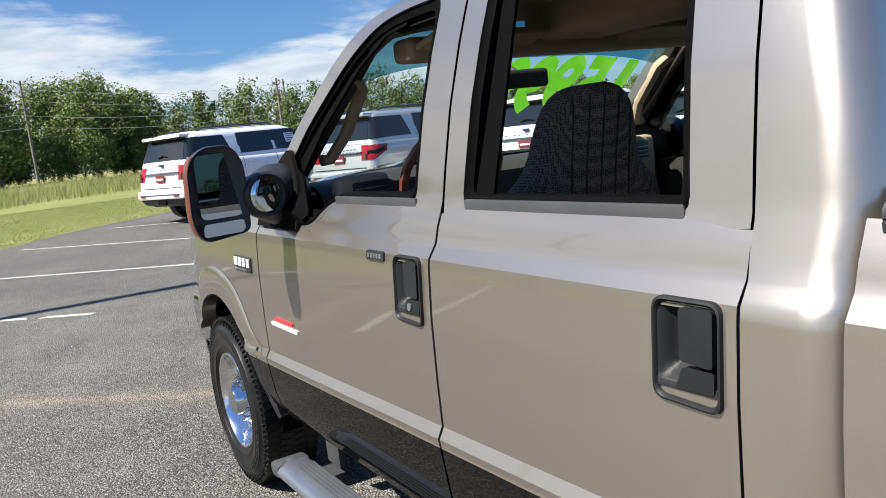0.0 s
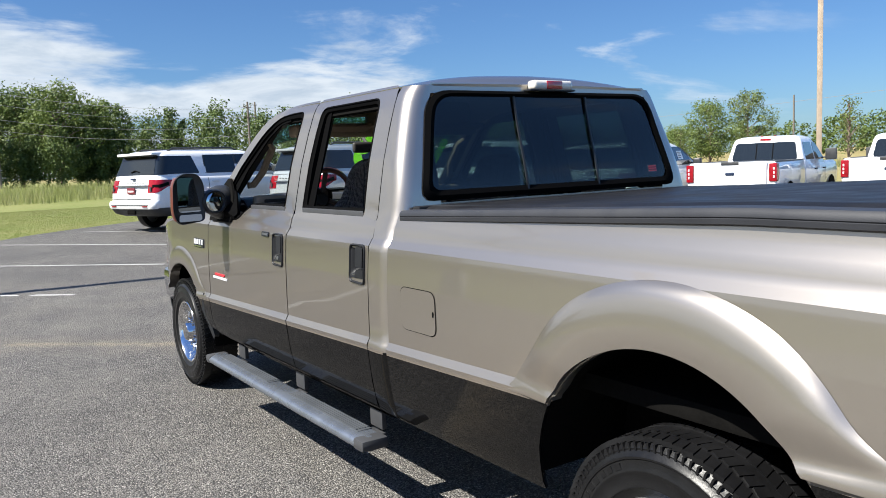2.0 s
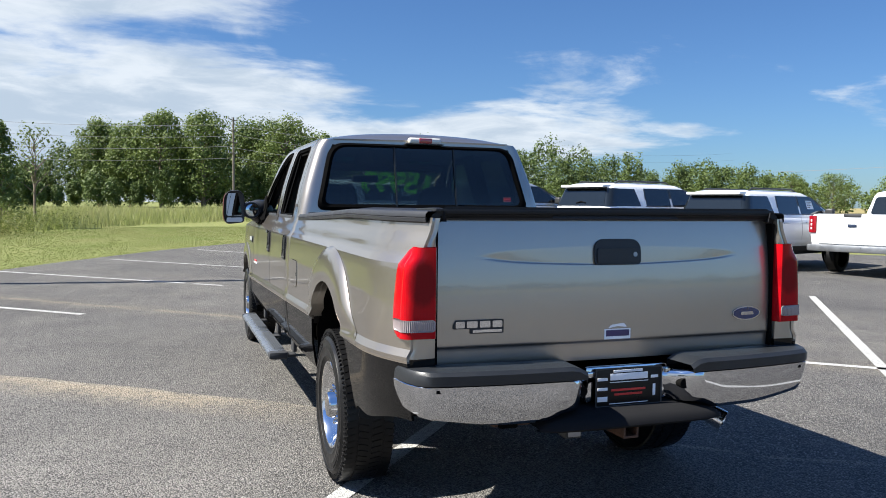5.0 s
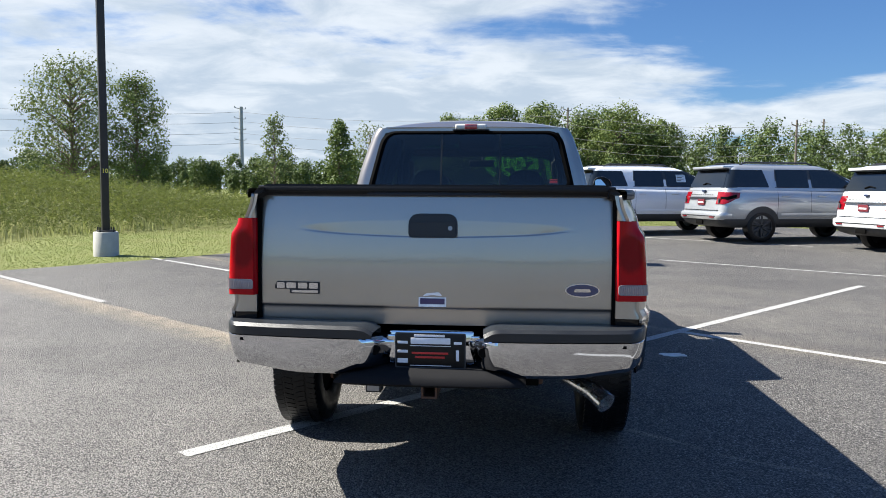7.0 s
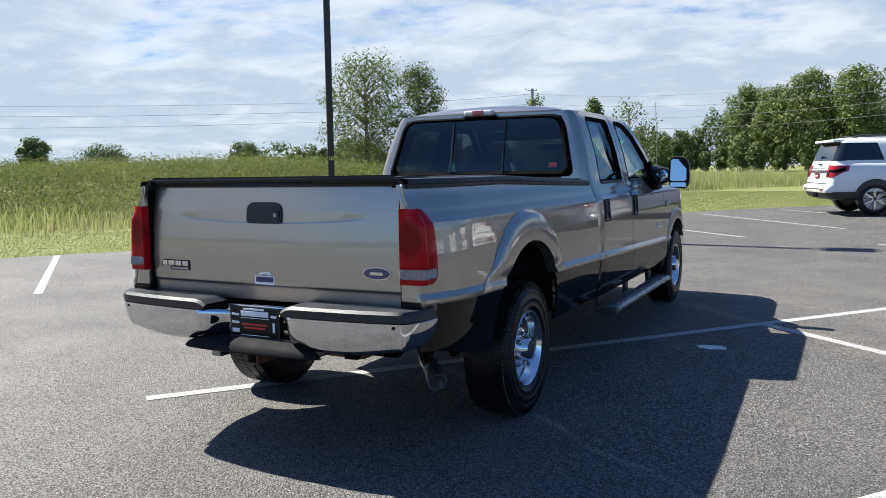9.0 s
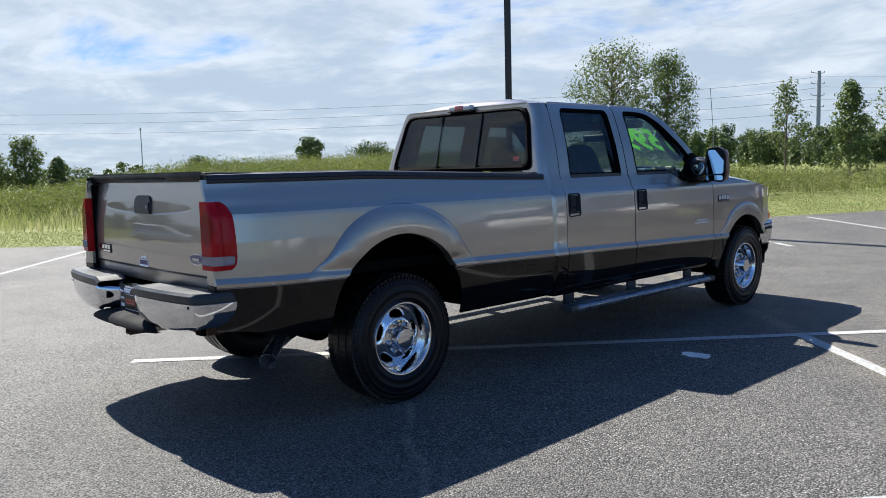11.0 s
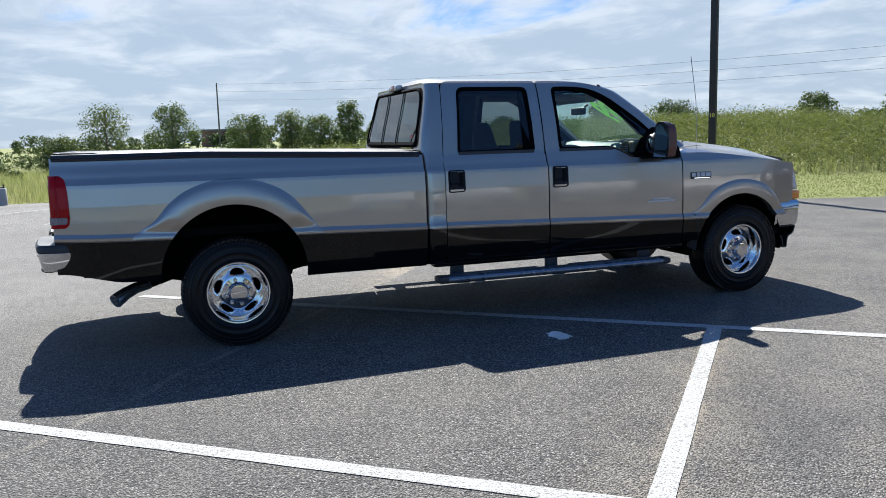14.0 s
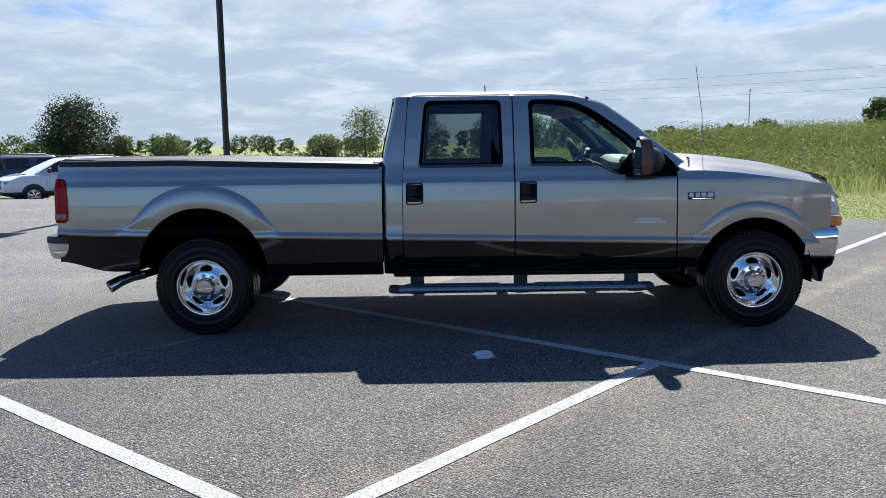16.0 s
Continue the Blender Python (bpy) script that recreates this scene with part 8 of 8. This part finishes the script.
def build_grass():
    rng = np.random.default_rng(21)
    x, y = scatter(620000, rng, lambda x, y: (y > tall_line(x) + rng.uniform(-0.4, 0.4, len(x))) & (np.hypot(x, y) < 66) & (y - tall_line(x) < 34))
    near = np.hypot(x + 3, y - 2)
    keep = rng.uniform(0, 1, len(x)) < np.clip(30 / near, 0.25, 1.0)
    u, v = (x - BANK_A.x) * BANK_D.x + (y - BANK_A.y) * BANK_D.y, (x - BANK_A.x) * BANK_N.x + (y - BANK_A.y) * BANK_N.y
    keep &= ~((v > 9.6) & (u > -22) & (u < 11)) | (rng.uniform(0, 1, len(x)) < 0.15)
    x, y = x[keep], y[keep]
    p = np.column_stack([x, y, rise_many(x, y) - 0.06])
    patch = np.array([noise.noise(Vector((a * 0.35, b * 0.35, 0))) for a, b in zip(x, y)])
    h = rng.uniform(0.35, 0.85, len(x)) * (1 + 0.45 * patch) * (0.62 + 0.38 * np.clip((y - tall_line(x)) / 7, 0, 1))
    ob = new("tall_grass", blades_mesh("tall_grass", p, h, rng.uniform(0.012, 0.032, len(x)), rng.uniform(0.1, 0.55, len(x)), GRASS, rng))
    tagged(ob, "tall uncut yellow-green grass beyond the mown strip", "grass", kind="stuff")
    # weeds on the bank
    def on_bank(x, y):
        u = (x - BANK_A.x) * BANK_D.x + (y - BANK_A.y) * BANK_D.y
        v = (x - BANK_A.x) * BANK_N.x + (y - BANK_A.y) * BANK_N.y
        return (v > 8.6 + rng.uniform(-1, 1.6, len(x))) & (v < 30) & (u > -22 + rng.uniform(-3, 3, len(x))) & (u < 12 + rng.uniform(-4, 4, len(x)))
    x, y = scatter(200000, rng, on_bank, (-50, 5, -15, 45))
    x, y = x[:27000], y[:27000]
    p = np.column_stack([x, y, rise_many(x, y) - 0.06])
    h = rng.uniform(0.5, 1.05, len(x))
    k = 11
    t = rng.uniform(0.25, 1.0, (len(x), k))
    off = rng.normal(scale=0.13, size=(len(x), k, 3))
    pts = p[:, None, :] + off + np.stack([np.zeros_like(t), np.zeros_like(t), t * h[:, None]], -1)
    ob = new("bank_weeds", quads_mesh("bank_weeds", pts.reshape(-1, 3), rng.uniform(0.06, 0.15, len(x) * k), WEED, np.tile((0.0, 0.0, 0.7), (len(x) * k, 1)), aspect=0.35, rng=rng))
    tagged(ob, "thick tall green weeds covering the bank", "weeds", kind="stuff")
    # short blades of the mown strip
    x, y = scatter(420000, rng, lambda x, y: (y > edge_line(x) - 0.05 + rng.uniform(-0.12, 0.1, len(x))) & (y < tall_line(x) + 0.3) & (x > -26) & (x < 12) & (y < 34), (-26, 12, -8, 34))
    p = np.column_stack([x, y, rise_many(x, y) - 0.052])
    ob = new("mown_grass", blades_mesh("mown_grass", p, rng.uniform(0.012, 0.026, len(x)), rng.uniform(0.014, 0.030, len(x)), rng.uniform(0.1, 0.8, len(x)), MOWN, rng))
    tagged(ob, "short mown grass strip beside the asphalt", "grass", kind="stuff")


build_grass()


# ---- poles and wires ----
POLEMETAL = surface("dark_bronze_pole", (0.030, 0.028, 0.026), 0.5, 0.4, vary=0.2)
TANMETAL = surface("tan_pole", (0.33, 0.26, 0.19), 0.6, 0.0, vary=0.2)
CONCRETE = surface("concrete", (0.36, 0.35, 0.32), 0.9, vary=0.15, bump=0.4, fine=40)
WOODPOLE = surface("weathered_pole", (0.125, 0.105, 0.088), 0.85, vary=0.3, bump=0.4)
GREYPOLE = surface("grey_steel_pole", (0.32, 0.33, 0.34), 0.6, 0.2)
WIRE = surface("wire", (0.15, 0.15, 0.155), 0.6)


def build_lamp_post(at, height, metal, label, plate=True, head_turn=0):
    x, y = at
    p = thing("lamp_post", label, "lamp post", "lamp posts", at=(x, y, rise(x, y) - 0.05), turn=38)
    part("concrete_base", lathe([(0.0, 0.52), (0.238, 0.52), (0.252, 0.505), (0.256, -0.1)], 28, "z"), CONCRETE, p, "round concrete footing")
    part("base_plate", box((-0.17, -0.17, 0.530), (0.17, 0.17, 0.555), 0.006), metal, p)
    for sx in (-1, 1):
        for sy in (-1, 1):
            part("anchor_bolt", tube([(sx * 0.135, sy * 0.135, 0.52), (sx * 0.135, sy * 0.135, 0.62)], 0.018, 8), metal, p)
    part("shaft", box((-0.075, -0.075, 0.55), (0.075, 0.075, height), 0.012), metal, p)
    if plate:
        tag = part("number_plate", box((-0.066, -0.080, 1.72), (0.066, -0.0755, 1.88)), surface("tag_black", (0.01, 0.01, 0.01), 0.5), p, "black plate with the yellow number 10")
        cu = bpy.data.curves.new("number", "FONT")
        cu.body, cu.size, cu.align_x, cu.align_y, cu.extrude, cu.offset = "10", 0.125, "CENTER", "CENTER", 0.0008, 0.003
        tmp = new("number_text", cu)
        bpy.context.view_layer.update()
        me = bpy.data.meshes.new_from_object(tmp.evaluated_get(bpy.context.evaluated_depsgraph_get()))
        bpy.data.objects.remove(tmp)
        me.transform(Matrix.Translation((0, -0.0815, 1.80)) @ Matrix.Rotation(radians(90), 4, "X"))
        me.materials.clear()
        me.materials.append(surface("tag_yellow", (0.55, 0.45, 0.05), 0.5))
        digits = new("number", me)
        digits.parent = tag
    m = Matrix.Rotation(radians(head_turn - 38), 4, "Z")
    part("arm", tube([m @ Vector((0, 0, height - 0.12)), m @ Vector((0.35, 0, height - 0.08))], 0.035, 8), metal, p)
    part("lamp_head", box((0.30, -0.28, height - 0.16), (1.05, 0.28, height - 0.02), 0.05, 2, m), metal, p)
    return p


build_lamp_post((-8.37, 11.38), 12.2, POLEMETAL, "dark bronze square lamp post on concrete footing", True, 0)
build_lamp_post((-17.48, -4.70), 12.2, POLEMETAL, "dark bronze square lamp post on concrete footing", False, 0)
build_lamp_post((22.0, 13.2), 12.2, TANMETAL, "tan square lamp post lit by the sun", False, 180)


def build_utility_pole(at, height, arms, metal, label, r=0.15, turn=0, arm_len=1.4):
    x, y = at
    p = thing("utility_pole", label, "utility pole", "utility poles", at=(x, y, rise(x, y) - 0.1), turn=turn)
    part("shaft", tube([(0, 0, 0), (0, 0, height)], [r, r * 0.7], 10), metal, p)
    for z in arms:
        part("crossarm", tube([(-arm_len, 0, z + 0.15), (0, 0, z), (arm_len * 0.7, 0, z + 0.12)], 0.06, 6), metal, p)
        for sx in (-arm_len, arm_len * 0.7):
            part("insulator", tube([(sx, 0, z + 0.1), (sx, 0, z + 0.4)], 0.07, 6), GREYPOLE, p)
    return p


POLES = [((-47.4, 128.2), 14.9, (9.2, 11.0, 12.8, 14.5), GREYPOLE, 0.42, 60), ((6.3, 100.0), 11.6, (7.0, 8.4, 9.8, 11.2), WOODPOLE, 0.16, 60), ((30.3, 86.1), 9.0, (7.2, 8.3), WOODPOLE, 0.15, 50), ((61.1, 163.7), 15.8, (13.0, 15.0), WOODPOLE, 0.24, 50), ((69.2, 32.4), 8.2, (7.2,), WOODPOLE, 0.14, 40), ((65.4, 41.4), 6.2, (), WOODPOLE, 0.10, 40), ((130.0, -20.0), 9.4, (8.6,), WOODPOLE, 0.16, 40), ((-78.0, 124.0), 14.6, (9.2, 11.0, 12.8, 14.4), GREYPOLE, 0.2, 60)]
for at, h, arms, metal, r, turn in POLES:
    build_utility_pole(at, h, arms, metal, "weathered utility pole with crossarms and wires" if metal is WOODPOLE else "grey steel utility pole with crossarms", r, turn)
x, y = around((6.96, 0.06), 86.2, 190)
build_utility_pole((x, y), 14.6, (12.2, 14.0), WOODPOLE, "thin far utility pole with crossarms", 0.2, 0)
x2, y2 = around((7.2, 1.9), 68.9, 210)
build_utility_pole((x2, y2), 13.0, (12.4,), GREYPOLE, "thin far steel pole", 0.14, 0, 0.6)


def build_wire(a, b, sag, r=0.022):
    a, b = Vector(a), Vector(b)
    pts = []
    for k in range(17):
        t = k / 16
        p = a.lerp(b, t)
        p.z -= sag * 4 * t * (1 - t)
        pts.append(p)
    ob = part("power_line", tube(pts, r, 4), WIRE)
    return tagged(ob, "thin dark overhead power line between poles", "power line", "power lines")


for z0, z1, z2, side in ((14.5, 11.2, 8.6, 0), (12.8, 9.8, 7.6, 0.9), (11.0, 8.4, 6.6, -0.8), (9.2, 7.0, 5.6, 0.4)):
    build_wire((-78 + side, 124, z0), (-47.4 + side, 128.2, z0), 0.5, 0.03)
    if z0 > 10:
        build_wire((-78 + side, 124, z0), (x + side, y, z0 - 0.3), 1.6, 0.03)
    build_wire((-47.4 + side, 128.2, z0), (6.3 + side, 100.0, z1), 1.2, 0.025)
    build_wire((6.3 + side, 100.0, z1), (30.3 + side, 86.1, z2), 0.8)
    build_wire((30.3 + side, 86.1, z2), (86.0 + side, 104.0, z2 + 1.5), 0.8, 0.012)
build_wire((69.2, 32.4, 6.4), (130, -20, 9), 1.2, 0.016)
build_wire((69.2, 32.4, 6.4), (86, 104, 7.0), 0.5, 0.022)
# pale splash on the asphalt
rng_mark = random.Random(4)
mark = slab([(1.70 + (0.115 + rng_mark.uniform(-0.03, 0.02)) * math.cos(a), 2.18 + (0.075 + rng_mark.uniform(-0.02, 0.02)) * math.sin(a)) for a in np.linspace(0, 2 * math.pi, 18, endpoint=False)], lambda u, v, h: (u, v, 0.001 + h), 0.005)
tagged(part("pale_patch", mark, surface("pale_paint_splash", (0.62, 0.60, 0.55), 0.85, vary=0.3, fine=150), None, smooth=False), "pale dried splash on the grey asphalt", "stain")

# small brick building far off
bx, by = around((6.96, 0.06), 85.0, 230)
shed = thing("brick_building", "small far reddish brick building", "building", at=(bx, by, rise(bx, by)), turn=80)
part("wall", box((-9, -5, 0), (9, 5, 4.2), 0.05), surface("far_brick", (0.26, 0.14, 0.10), 0.9), shed)
part("roof", box((-9.4, -5.4, 4.2), (9.4, 5.4, 4.7), 0.05), surface("far_roof", (0.20, 0.18, 0.17), 0.8), shed)
